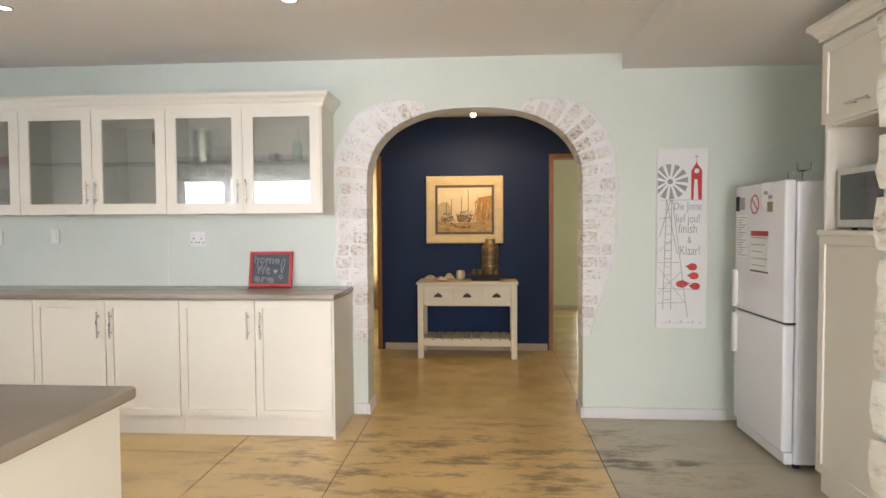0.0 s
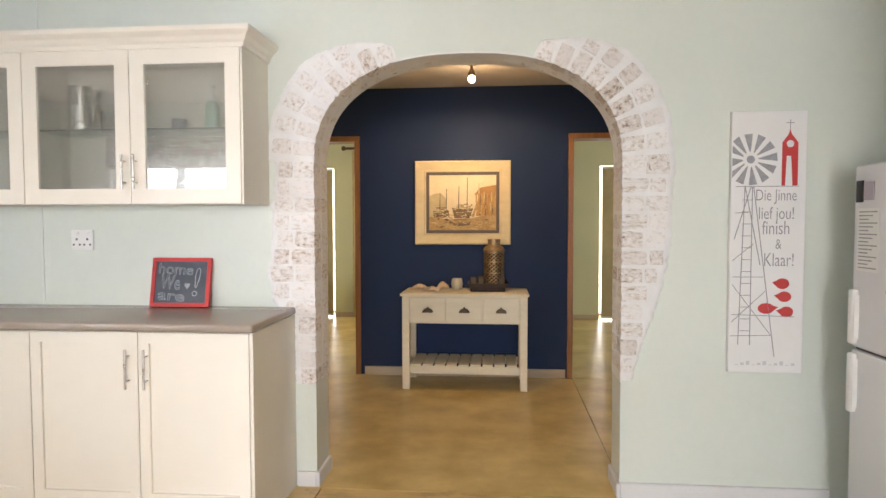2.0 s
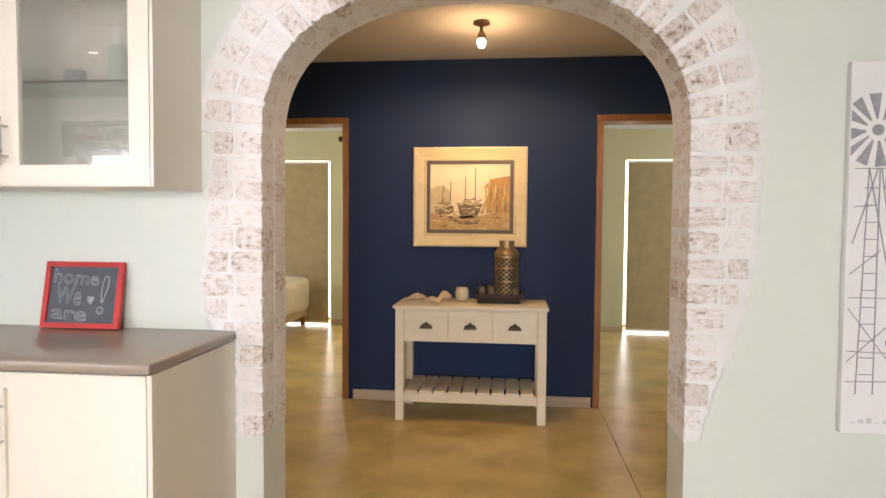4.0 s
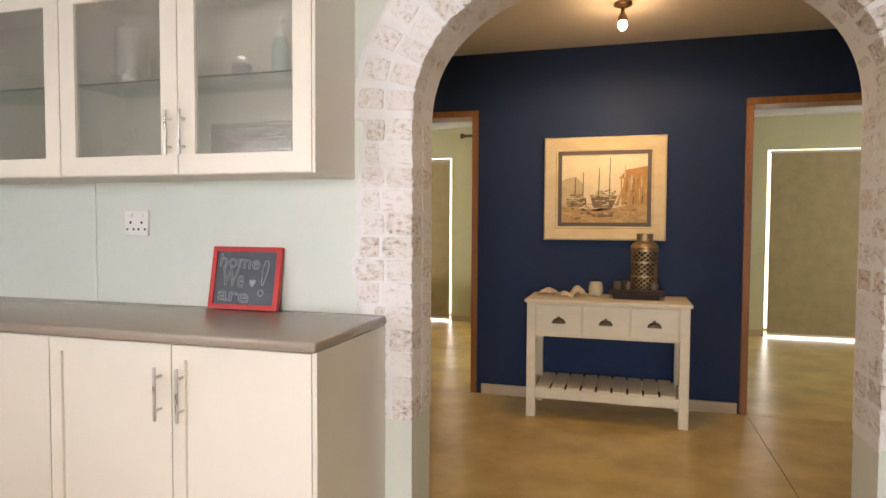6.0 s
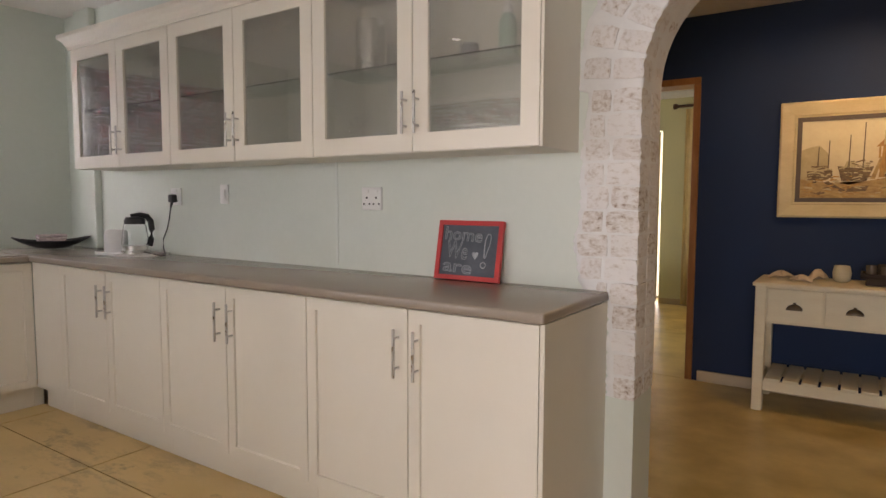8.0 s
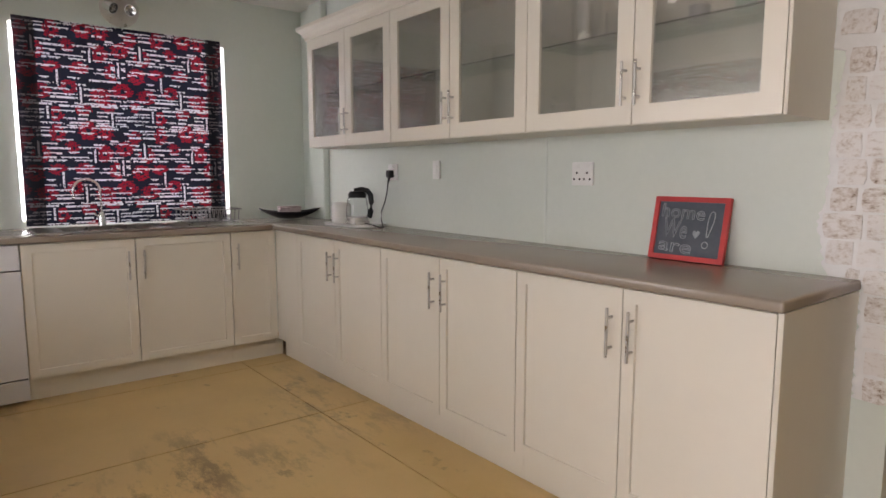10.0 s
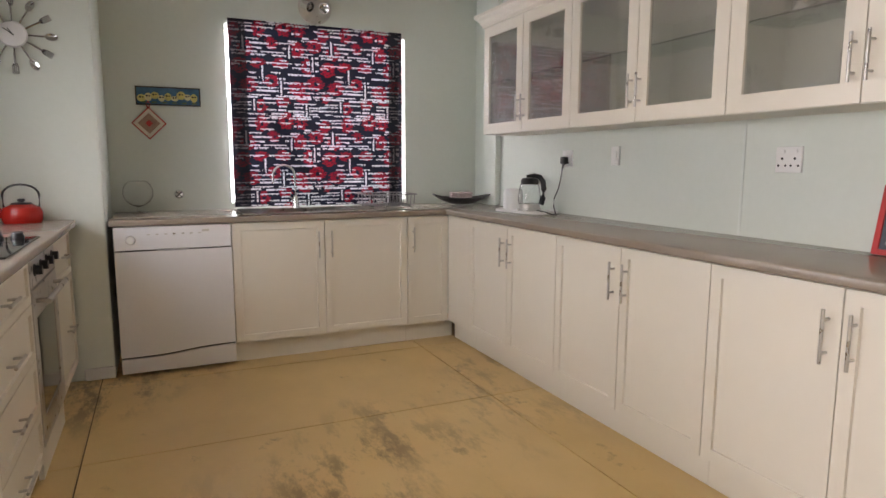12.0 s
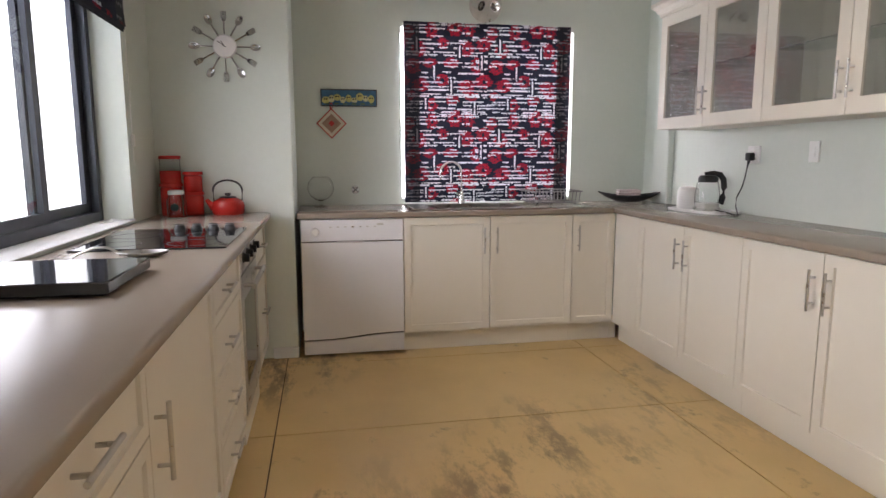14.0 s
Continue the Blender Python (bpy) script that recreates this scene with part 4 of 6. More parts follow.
sliding_window("window_1", pose(-0.72, 1.46, 0.925, 0, 0, 180), 1.995, 1.195, "dark aluminium sliding window above the hob counter", 1.3625)
sliding_window("window_2", pose(-4.042, 2.80, 0.79, 0, 0, 90), 1.92, 1.50, "dark aluminium window behind the printed blind")
sliding_window("window_3", pose(3.2, -3.28, 0.05, 0, 0, 180), 2.95, 2.2, "wide dark aluminium glazed doors of the living room")
bm = B()
box(bm, -2.71, -0.725, 1.462, 1.615, 0.925, 0.932, 0.002)
structure("window_sill", bm, PLASTER, "white plastered sill with chipped edges", "sill")


# ---- whitewashed brick round the arch ----
def lumpy_brick(seed, mt):
    """A worn, round-edged block of unit size, 48 quads cut by hand wear."""
    bm = B()
    bmesh.ops.create_cube(bm, size=1)
    bmesh.ops.subdivide_edges(bm, edges=bm.edges[:], cuts=2, use_grid_fill=True)
    for v in bm.verts:
        c = v.co.copy()
        far = sum(abs(k) > 0.4 for k in c)
        pull = 1 - 0.035 * (far - 1)
        n = noise.noise_vector(c * 3.1 + Vector((seed * 7.3, seed * 1.7, 0)))
        v.co = c * pull + n * 0.07
    return mesh_of("brick", bm, mt, True)


BRICKS = [lumpy_brick(k, BRICK) for k in range(8)]
BRICKS_WHITE = [lumpy_brick(k + 8, BRICKW) for k in range(8)]
brick_random = random.Random(5)


def lay(m, size):
    ob = new("brick", brick_random.choice(BRICKS_WHITE if m.translation.x < ARCX - 0.3 else BRICKS))
    ob.parent = wall_north
    ob.matrix_local = m @ pose(0, 0, 0, brick_random.choice((0, 180)), brick_random.uniform(-1.5, 1.5), 0) @ Matrix.Diagonal((*size, 1))
    return ob


XL, XR = ARCX - ARCA, ARCX + ARCA

# white mortar lining the opening behind the bricks
lining = [(XR - 0.003, 0.56)] + [arch_point(i / 48, -0.003) for i in range(49)] + [(XL + 0.003, 0.52)]
lining_out = [(XR + 0.004, 0.56)] + [arch_point(i / 48, 0.004) for i in range(49)] + [(XL - 0.004, 0.52)]
if lining[1][0] < ARCX:
    lining[0], lining[-1] = lining[-1], lining[0]
    lining_out[0], lining_out[-1] = lining_out[-1], lining_out[0]
bm = B()
rings = [[bm.verts.new((p[0], y, p[1])) for p, y in ((a, WALL - 0.004), (a, BACK + 0.002), (b, BACK + 0.002), (b, WALL - 0.004))] for a, b in zip(lining, lining_out)]
for a, b in zip(rings, rings[1:]):
    for k in range(4):
        bm.faces.new((a[k], a[(k + 1) % 4], b[(k + 1) % 4], b[k]))
bmesh.ops.recalc_face_normals(bm, faces=bm.faces[:])
structure("mortar_lining", bm, PLASTER, "white mortar bed under the arch bricks", "arch")


def outer_right(z):
    return np.interp(z, [0.58, 0.75, 0.92, 1.05, 1.21, 1.57, 1.75, 1.9], [1.69, 1.74, 1.795, 1.83, 1.856, 1.872, 1.873, 1.864])


def outer_left(z):
    return np.interp(z, [0.5, 0.89, 0.90, 1.07, 1.2, 1.42, 1.55, 1.68, 1.88, 1.95], [0.09, 0.09, -0.01, -0.045, -0.02, -0.02, 0.0, 0.01, 0.06, 0.12])


course, z = 0.0855, 0.515
row = 0
while z < ARCZ + 0.02:
    for side in (-1, 1):
        edge = XL if side < 0 else XR
        if side > 0 and z < 0.58:
            continue
        outer = outer_left(z + 0.04) if side < 0 else outer_right(z + 0.04)
        if side < 0 and z < 0.62:
            outer = 0.1
        span = abs(outer - edge)
        cut = 0.115 if row % 2 else 0.095
        cut = min(cut, span)
        h = (0.079 if side < 0 else 0.073) + brick_random.uniform(-0.006, 0.004)
        x0, x1 = edge - side * 0.006, edge + side * cut
        lay(pose((x0 + x1) / 2, WALL + 0.037, z + course / 2), (abs(x1 - x0), 0.112, h))
        lay(pose(edge + side * 0.024, WALL + 0.158, z + course / 2), (0.06, 0.108, h))
        if span - cut > 0.035:
            a, b = edge + side * (cut + 0.010), edge + side * (span + brick_random.uniform(-0.012, 0.006))
            lay(pose((a + b) / 2, WALL + 0.021, z + course / 2), (abs(b - a), 0.078, h))
    z += course
    row += 1
z_top = z

# voussoirs along the curve
fine = [arch_point(i / 2000) for i in range(2001)]
run, k, ring = 0.0, 0, 0
for i in range(1, 2000):
    (xa, za), (xb, zb) = fine[i - 1], fine[i]
    run += math.hypot(xb - xa, zb - za)
    if run < 0.083:
        continue
    run = 0.0
    ring += 1
    if zb < z_top - 0.035:
        continue
    tx, tz = fine[min(2000, i + 20)][0] - fine[i - 20][0], fine[min(2000, i + 20)][1] - fine[i - 20][1]
    ang = math.degrees(math.atan2(tz, tx))
    nx, nz = -math.sin(math.radians(ang)), math.cos(math.radians(ang))
    off = abs(xb - ARCX)
    band = float(np.interp(off, [0.25, 0.33, 0.45, 0.6, 0.74], [0.004, 0.085, 0.15, 0.215, 0.225])) - 0.012
    first = min(0.11, band)
    if first > 0.04:
        lay(pose(xb + nx * (first / 2 - 0.008), WALL + 0.036, zb + nz * (first / 2 - 0.008), 0, -ang, 0), (0.072, 0.112, first))
    if off > 0.13:
        lay(pose(xb + nx * 0.024, WALL + 0.158, zb + nz * 0.024, 0, -ang, 0), (0.074, 0.108, 0.055))
    second = band - 0.115
    if second > 0.05:
        mid = 0.112 + second / 2
        lay(pose(xb + nx * mid, WALL + 0.021, zb + nz * mid, 0, -ang, 0), (0.076, 0.078, second))


def plaster_band(name, inner, outer, label):
    """A feathered plaster edge between two lines, thicker inside, thin at the outer edge."""
    bm = B()
    rows_ = []
    for (xi, zi), (xo, zo) in zip(inner, outer):
        ring_ = []
        for s, d in ((0, 0.001), (0, 0.008), (0.15, 0.010), (0.3, 0.011), (0.45, 0.011), (0.6, 0.011), (0.75, 0.011), (0.88, 0.010), (0.97, 0.007), (1.03, 0.0)):
            x, z = xi + (xo - xi) * s, zi + (zo - zi) * s
            if d > 0.005:
                d += 0.005 * noise.noise(Vector((x * 23, z * 23, 3.0)))
            ring_.append(bm.verts.new((x, WALL - d, z)))
        rows_.append(ring_)
    for a, b in zip(rows_, rows_[1:]):
        for q in range(9):
            bm.faces.new((a[q], a[q + 1], b[q + 1], b[q]))
    bmesh.ops.recalc_face_normals(bm, faces=bm.faces[:])
    return part(name, bm, PLASTER, wall_north, label, True)


pr = random.Random(8)
for side in (-1, 1):
    inner, outer = [], []
    for q in range(91):
        z_low = 0.52 if side < 0 else 0.57
        zz = z_low + (1.62 - z_low) * q / 90
        inner.append((XL if side < 0 else XR, zz))
        o = outer_left(zz) - 0.018 if side < 0 else outer_right(zz) + 0.022
        outer.append((o + pr.uniform(-0.007, 0.007), zz))
    for q in range(1, 46):
        u = q / 118
        xx, zz = arch_point(u if side < 0 else 1 - u)
        off = abs(xx - ARCX)
        grow = np.interp(off, [0.25, 0.33, 0.45, 0.6, 0.74], [0.004, 0.085, 0.15, 0.215, 0.225])
        px, pz = arch_point(u if side < 0 else 1 - u, grow)
        inner.append((xx, zz))
        outer.append((px + pr.uniform(-0.006, 0.006), pz + pr.uniform(-0.006, 0.006)))
    plaster_band("plaster_edge", inner, outer, "white plaster feathered round the bricks")

# the brick jamb of the passage behind
z = 0.0
row = 0
wall_south = bpy.data.objects["wall_south"]
while z < 2.27:
    for y0, y1 in (((1.36, 1.475), (1.482, 1.61)) if row % 2 else ((1.36, 1.42), (1.427, 1.61))):
        ob = new("brick", brick_random.choice(BRICKS))
        ob.parent = wall_south
        ob.matrix_local = pose(1.592, (y0 + y1) / 2, z + course / 2) @ Matrix.Diagonal((0.075, y1 - y0, 0.077, 1))
    z += course
    row += 1


# ---- hall ----
def console_table():
    t = thing("console_table", pose(0.317, 6.82, 0), "cream painted console table with three drawers and slatted shelf", "table")
    w, d, h = 0.986, 0.445, 0.765
    bm = B()
    box(bm, -0.012, w + 0.012, -0.02, d, h - 0.022, h, 0.006, 2)
    part("tabletop", bm, CREAMWOOD, t, "", True)
    for x in (0, w - 0.058):
        for y in (0.01, d - 0.06):
            bm = B()
            box(bm, x, x + 0.058, y, y + 0.05, 0, h - 0.022, 0.004)
            part("leg", bm, CREAMWOOD, t)
    bm = B()
    box(bm, 0.058, w - 0.058, 0.024, d - 0.02, 0.525, h - 0.022)
    box(bm, 0.01, 0.058, 0.06, d - 0.06, 0.525, h - 0.022)
    box(bm, w - 0.058, w - 0.01, 0.06, d - 0.06, 0.525, h - 0.022)
    part("apron", bm, CREAMWOOD, t)
    brass = surf("dark_brass", (0.10, 0.075, 0.045), (0.06, 0.045, 0.03), 0.4, 0.8)
    for k in range(3):
        x0 = 0.06 + k * (w - 0.12) / 3
        x1 = x0 + (w - 0.12) / 3
        bm = B()
        box(bm, x0 + 0.005, x1 - 0.005, 0.012, 0.03, 0.54, h - 0.035, 0.003)
        f = part("drawer", bm, CREAMWOOD, t)
        bm = B()
        cx, cz, n = (x0 + x1) / 2, 0.615, 12
        rings = []
        for a in range(5):
            th = a / 4 * math.pi / 2
            rings.append([bm.verts.new((cx + 0.042 * math.cos(math.pi * i / n) * (1 if a else 1), 0.012 - 0.024 * math.sin(th), cz + 0.034 * math.sin(math.pi * i / n) * math.cos(th) ** 0.6)) for i in range(n + 1)])
        for p, q in zip(rings, rings[1:]):
            for i in range(n):
                bm.faces.new((p[i], p[i + 1], q[i + 1], q[i]))
        box(bm, cx - 0.008, cx + 0.008, 0.008, 0.013, cz + 0.028, cz + 0.043, 0.002)
        part("cup_pull", bm, brass, f, "dark brass cup pull", True)
    for nm, a in (("shelf_rail", (0.058, w - 0.058, 0.012, 0.035, 0.125, 0.185)), ("shelf_rail", (0.058, w - 0.058, d - 0.045, d - 0.022, 0.125, 0.185)), ("side_rail", (0.014, 0.04, 0.06, d - 0.06, 0.125, 0.185)), ("side_rail", (w - 0.04, w - 0.014, 0.06, d - 0.06, 0.125, 0.185))):
        bm = B()
        box(bm, *a, 0.003)
        part(nm, bm, CREAMWOOD, t)
    n = 9
    for k in range(n):
        x = 0.066 + k * (w - 0.132) / n
        bm = B()
        box(bm, x, x + (w - 0.132) / n - 0.014, 0.006, d - 0.03, 0.186, 0.203, 0.003)
        part("slat", bm, CREAMWOOD, t)


console_table()


def painting():
    p = thing("painting", pose(0.367, 7.279, 1.135), "framed harbour painting of beached fishing boats in sepia tones", "painting")
    w, h = 0.81, 0.708
    lin = surf("limed_frame_wood", (0.74, 0.62, 0.36), (0.64, 0.52, 0.28), 0.45, scale=6, bump=0.2, fine=60, stretch=(1, 1, 3))
    # four mitred frame members
    i0 = 0.095
    corners = [((0, 0), (i0, i0)), ((w, 0), (w - i0, i0)), ((w, h), (w - i0, h - i0)), ((0, h), (i0, h - i0))]
    for k in range(4):
        (ao, ai), (bo, bi) = corners[k], corners[(k + 1) % 4]
        bm = B()
        sec = []
        for (o, i) in ((ao, ai), (bo, bi)):
            o, i = Vector(o), Vector(i)
            sec.append([bm.verts.new((q.x, y, q.y)) for q, y in ((o, -0.002), (o, -0.03), (o.lerp(i, 0.12), -0.038), (o.lerp(i, 0.3), -0.034), (o.lerp(i, 0.82), -0.022), (o.lerp(i, 0.9), -0.026), (i, -0.022), (i, -0.002))])
        for q in range(8):
            bm.faces.new((sec[0][q], sec[0][(q + 1) % 8], sec[1][(q + 1) % 8], sec[1][q]))
        bm.faces.new(sec[0])
        bm.faces.new(sec[1][::-1])
        bmesh.ops.recalc_face_normals(bm, faces=bm.faces[:])
        part("frame_member", bm, lin, p)
    bm = B()
    pierced(bm, i0 - 0.002, w - i0 + 0.002, i0 - 0.002, h - i0 + 0.002, [(i0 + 0.026, w - i0 - 0.026, i0 + 0.026, h - i0 - 0.026)], "y", -0.02, -0.006)
    part("slip", bm, surf("brown_slip", (0.13, 0.10, 0.075), None, 0.6), p, "brown inner slip")
    u0, u1, v0, v1 = i0 + 0.024, w - i0 - 0.024, i0 + 0.024, h - i0 - 0.024
    bm = B()
    box(bm, u0, u1, -0.012, -0.003, v0, v1)
    cv = part("canvas", bm, surf("cream_paint_sky", (0.82, 0.73, 0.48), (0.72, 0.61, 0.37), 0.6, scale=5, bump=0.3, fine=50), p, "pale sky painted in cream tones")
    W_, H_ = u1 - u0, v1 - v0

    def daub(name, pts, mt, lift):
        bm = B()
        prism(bm, [(u0 + a * W_, v0 + b * H_) for a, b in pts], "y", -0.012 - lift, -0.0115)
        return part(name, bm, mt, cv)
    sand = surf("ochre_shore_paint", (0.60, 0.42, 0.16), (0.34, 0.20, 0.07), 0.6, scale=22, bump=0.3, fine=90, stretch=(1, 1, 2.5))
    hill = surf("pale_hill_paint", (0.62, 0.52, 0.28), (0.48, 0.38, 0.19), 0.6, scale=14)
    hull = surf("umber_hull_paint", (0.12, 0.08, 0.04), (0.28, 0.18, 0.08), 0.6, scale=30, stretch=(1, 1, 3))
    roof = surf("sienna_roof_paint", (0.52, 0.27, 0.07), (0.40, 0.20, 0.06), 0.6, scale=20)
    shed = surf("gold_shed_paint", (0.62, 0.36, 0.09), (0.30, 0.16, 0.05), 0.6, scale=26, stretch=(3, 1, 0.7))
    mast = surf("mast_paint", (0.10, 0.07, 0.035), None, 0.6)
    daub("shore", [(0, 0), (1, 0), (1, 0.30), (0.82, 0.27), (0.62, 0.22), (0.45, 0.17), (0.28, 0.2), (0, 0.25)], sand, 0.0006)
    daub("hill", [(0, 0.24), (0.27, 0.24), (0.25, 0.58), (0.17, 0.68), (0.08, 0.66), (0, 0.62)], hill, 0.0004)
    daub("hut", [(0.70, 0.26), (1.0, 0.28), (1.0, 0.68), (0.73, 0.66)], shed, 0.0009)
    daub("hut_roof", [(0.67, 0.64), (1.0, 0.68), (1.0, 0.82), (0.76, 0.77)], roof, 0.0014)
    for x in (0.75, 0.83, 0.93):
        daub("hut_post", [(x, 0.27), (x + 0.018, 0.27), (x + 0.022, 0.64), (x + 0.008, 0.64)], hull, 0.0013)
    daub("ramp", [(0.63, 0.24), (0.67, 0.24), (0.73, 0.50), (0.71, 0.52)], sand, 0.0016)
    for pts in ([(0.07, 0.24), (0.24, 0.23), (0.30, 0.29), (0.29, 0.36), (0.06, 0.35)], [(0.38, 0.22), (0.60, 0.22), (0.66, 0.40), (0.52, 0.38), (0.34, 0.41)]):
        daub("boat_hull", pts, hull, 0.0018)
    for pts in ([(0.12, 0.35), (0.2, 0.35), (0.19, 0.41), (0.13, 0.41)], [(0.40, 0.40), (0.5, 0.39), (0.49, 0.47), (0.42, 0.47)]):
        daub("wheelhouse", pts, hill, 0.0022)
    for x, b, t_ in ((0.16, 0.36, 0.66), (0.255, 0.36, 0.74), (0.44, 0.40, 0.80), (0.565, 0.38, 0.95)):
        daub("mast", [(x - 0.006, b), (x + 0.006, b), (x + 0.010, t_), (x + 0.002, t_)], mast, 0.0024)
    for pts in ([(0.22, 0.2), (0.26, 0.22), (0.42, 0.10), (0.38, 0.08)], [(0.42, 0.14), (0.62, 0.16), (0.60, 0.09), (0.44, 0.08)]):
        daub("plank", pts, hull, 0.0016)
    # loose brushwork over shore, boats and hut
    strokes = random.Random(12)
    for mt, n_, areas in ((hull, 70, ((0.02, 0.95, 0.02, 0.24), (0.08, 0.28, 0.25, 0.42), (0.38, 0.64, 0.24, 0.48))), (shed, 80, ((0.0, 1.0, 0.01, 0.28), (0.70, 0.98, 0.28, 0.6))), (hill, 70, ((0.02, 0.98, 0.02, 0.28), (0.08, 0.28, 0.25, 0.40), (0.36, 0.62, 0.24, 0.44), (0.72, 0.98, 0.3, 0.78)))):
        bm = B()
        for k in range(n_):
            a0, a1, b0, b1 = areas[strokes.randrange(len(areas))]
            a, b = strokes.uniform(a0, a1), strokes.uniform(b0, b1)
            la, lb = strokes.uniform(0.008, 0.045), strokes.uniform(0.003, 0.011)
            if a > 0.68 and b > 0.28:
                la, lb = lb, la * 2.2
            tilt = strokes.uniform(-0.35, 0.35) * la
            lift = 0.0026 + strokes.uniform(0, 0.0012)
            pts = [(min(max(q, 0.005), 0.995), min(max(w_, 0.005), 0.99)) for q, w_ in ((a - la, b - lb - tilt), (a + la, b - lb + tilt), (a + la * 0.8, b + lb + tilt), (a - la * 0.7, b + lb - tilt))]
            vs_ = [bm.verts.new((u0 + q * W_, -0.012 - lift, v0 + w_ * H_)) for q, w_ in pts]
            vb_ = [bm.verts.new((v.co.x, -0.0119, v.co.z)) for v in vs_]
            bm.faces.new(vs_)
            for i in range(4):
                bm.faces.new((vs_[i], vb_[i], vb_[(i + 1) % 4], vs_[(i + 1) % 4]))
        tagged(part("brushwork", bm, mt, cv), "loose sepia brush strokes", kind="stuff")


painting()


def lantern_tray():
    dark = surf("dark_stained_wood", (0.035, 0.02, 0.013), (0.02, 0.012, 0.008), 0.7, scale=8)
    t = thing("serving_tray", pose(0.99, 7.06, 0.765), "dark wooden footed tray on the console table", "tray")
    bm = B()
    box(bm, -0.165, 0.165, -0.10, 0.12, 0.035, 0.05, 0.004)
    for a in ((-0.165, 0.165, -0.10, -0.09), (-0.165, 0.165, 0.11, 0.12), (-0.165, -0.155, -0.09, 0.11), (0.155, 0.165, -0.09, 0.11)):
        box(bm, *a, 0.05, 0.066)
    part("tray_board", bm, dark, t)
    bm = B()
    box(bm, -0.14, 0.14, -0.08, 0.10, 0, 0.036, 0.004)
    part("tray_base", bm, dark, t)
    bronze = surf("pierced_bronze", (0.42, 0.31, 0.17), (0.26, 0.18, 0.10), 0.42, 0.8, scale=30)
    ln = thing("lantern", pose(1.04, 7.08, 0.765 + 0.051), "bronze filigree metal lantern with a short neck", "lantern")
    r, n, hh = 0.082, 14, 0.27
    bm = B()
    # open lattice of crossing bars
    for k in range(n):
        for s in (-1, 1):
            pts = [(r * math.cos(2 * math.pi * (k / n + s * q * 0.075)), r * math.sin(2 * math.pi * (k / n + s * q * 0.075)), 0.012 + (hh - 0.024) * q / 8) for q in range(9)]
            sweep(bm, pts, 0.0036, 5)
    part("lattice", bm, bronze, ln, "pierced bronze lattice", True)
    for z0 in (0.0, 0.09, 0.18, hh - 0.012):
        bm = B()
        lathe(bm, [(r - 0.003, z0), (r + 0.003, z0), (r + 0.003, z0 + 0.012), (r - 0.003, z0 + 0.012), (r - 0.003, z0)], seg=28)
        part("band", bm, bronze, ln, "", True)
    bm = B()
    lathe(bm, [(0, 0.004), (r, 0.004), (r, 0.0), (0, 0.0)], seg=28)
    part("base", bm, bronze, ln)
    bm = B()
    lathe(bm, [(r - 0.02, 0.01), (r - 0.02, hh - 0.01), (0, hh - 0.01)], seg=20)
    part("liner", bm, surf("amber_liner", (0.05, 0.032, 0.018), (0.03, 0.02, 0.01), 0.7), ln, "dim amber glass liner", True)
    bm = B()
    lathe(bm, [(r + 0.003, hh), (r + 0.008, hh + 0.012), (r - 0.01, hh + 0.04), (0.052, hh + 0.05), (0.05, hh + 0.055), (0.052, hh + 0.10), (0.046, hh + 0.10), (0.046, hh + 0.05)], seg=28)
    part("shoulder", bm, bronze, ln, "domed bronze shoulder and neck", True)
    for x, y, k in ((0.875, 7.04, 0), (0.94, 7.0, 1), (1.1, 6.99, 1), (0.93, 7.13, 0)):
        bm = B()
        lathe(bm, [(0.022, 0.0), (0.026, 0.004), (0.027, 0.06), (0.025, 0.06), (0.023, 0.008), (0, 0.008)], seg=18)
        single("tealight_glass", bm, surf("smoky_glass", (0.13, 0.10, 0.07), None, 0.15), pose(x, y, 0.765 + 0.051), "small dark tealight glass on the wooden tray", "candle holder", "tealight glasses", True)


lantern_tray()


def shell(x, y, s, rz, fan, label):
    """A ribbed seashell lying on the table."""
    bm = B()
    n, rings = 40, 8
    vs = []
    for a in range(rings + 1):
        q = a / rings
        vs.append([bm.verts.new((s * q * math.cos(math.pi * (0.08 + 0.84 * i / n)) * (1 + 0.05 * math.cos(i * 1.9)), s * q * math.sin(math.pi * (0.08 + 0.84 * i / n)) * (0.9 + 0.05 * math.cos(i * 1.9)) - s * 0.4, s * fan * math.sin(math.pi * min(0.98, 0.16 + 0.84 * q)) * (0.5 + 0.5 * math.sin(math.pi * i / n)) + 0.008 * (i % 2) * q)) for i in range(n + 1)])
    for p, q in zip(vs, vs[1:]):
        for i in range(n):
            try:
                bm.faces.new((p[i], p[i + 1], q[i + 1], q[i]))
            except ValueError:
                pass
    bmesh.ops.remove_doubles(bm, verts=bm.verts[:], dist=0.0003)
    bmesh.ops.solidify(bm, geom=bm.faces[:], thickness=0.003)
    lo = min(v.co.z for v in bm.verts)
    for v in bm.verts:
        v.co.z -= lo
    bone = surf("bleached_shell", (0.72, 0.60, 0.42), (0.56, 0.42, 0.26), 0.5, scale=20, bump=0.3, fine=90)
    single("seashell", bm, bone, pose(x, y, 0.765, 0, 0, rz), label, "shell", "shells on the console table", True)


shell(0.42, 7.12, 0.075, 20, 0.55, "cream bleached seashell on the console table")
shell(0.54, 6.98, 0.07, -30, 0.5, "ribbed tan seashell on the console table")
shell(0.615, 7.10, 0.085, 60, 0.75, "large pale scallop shell on the console table")

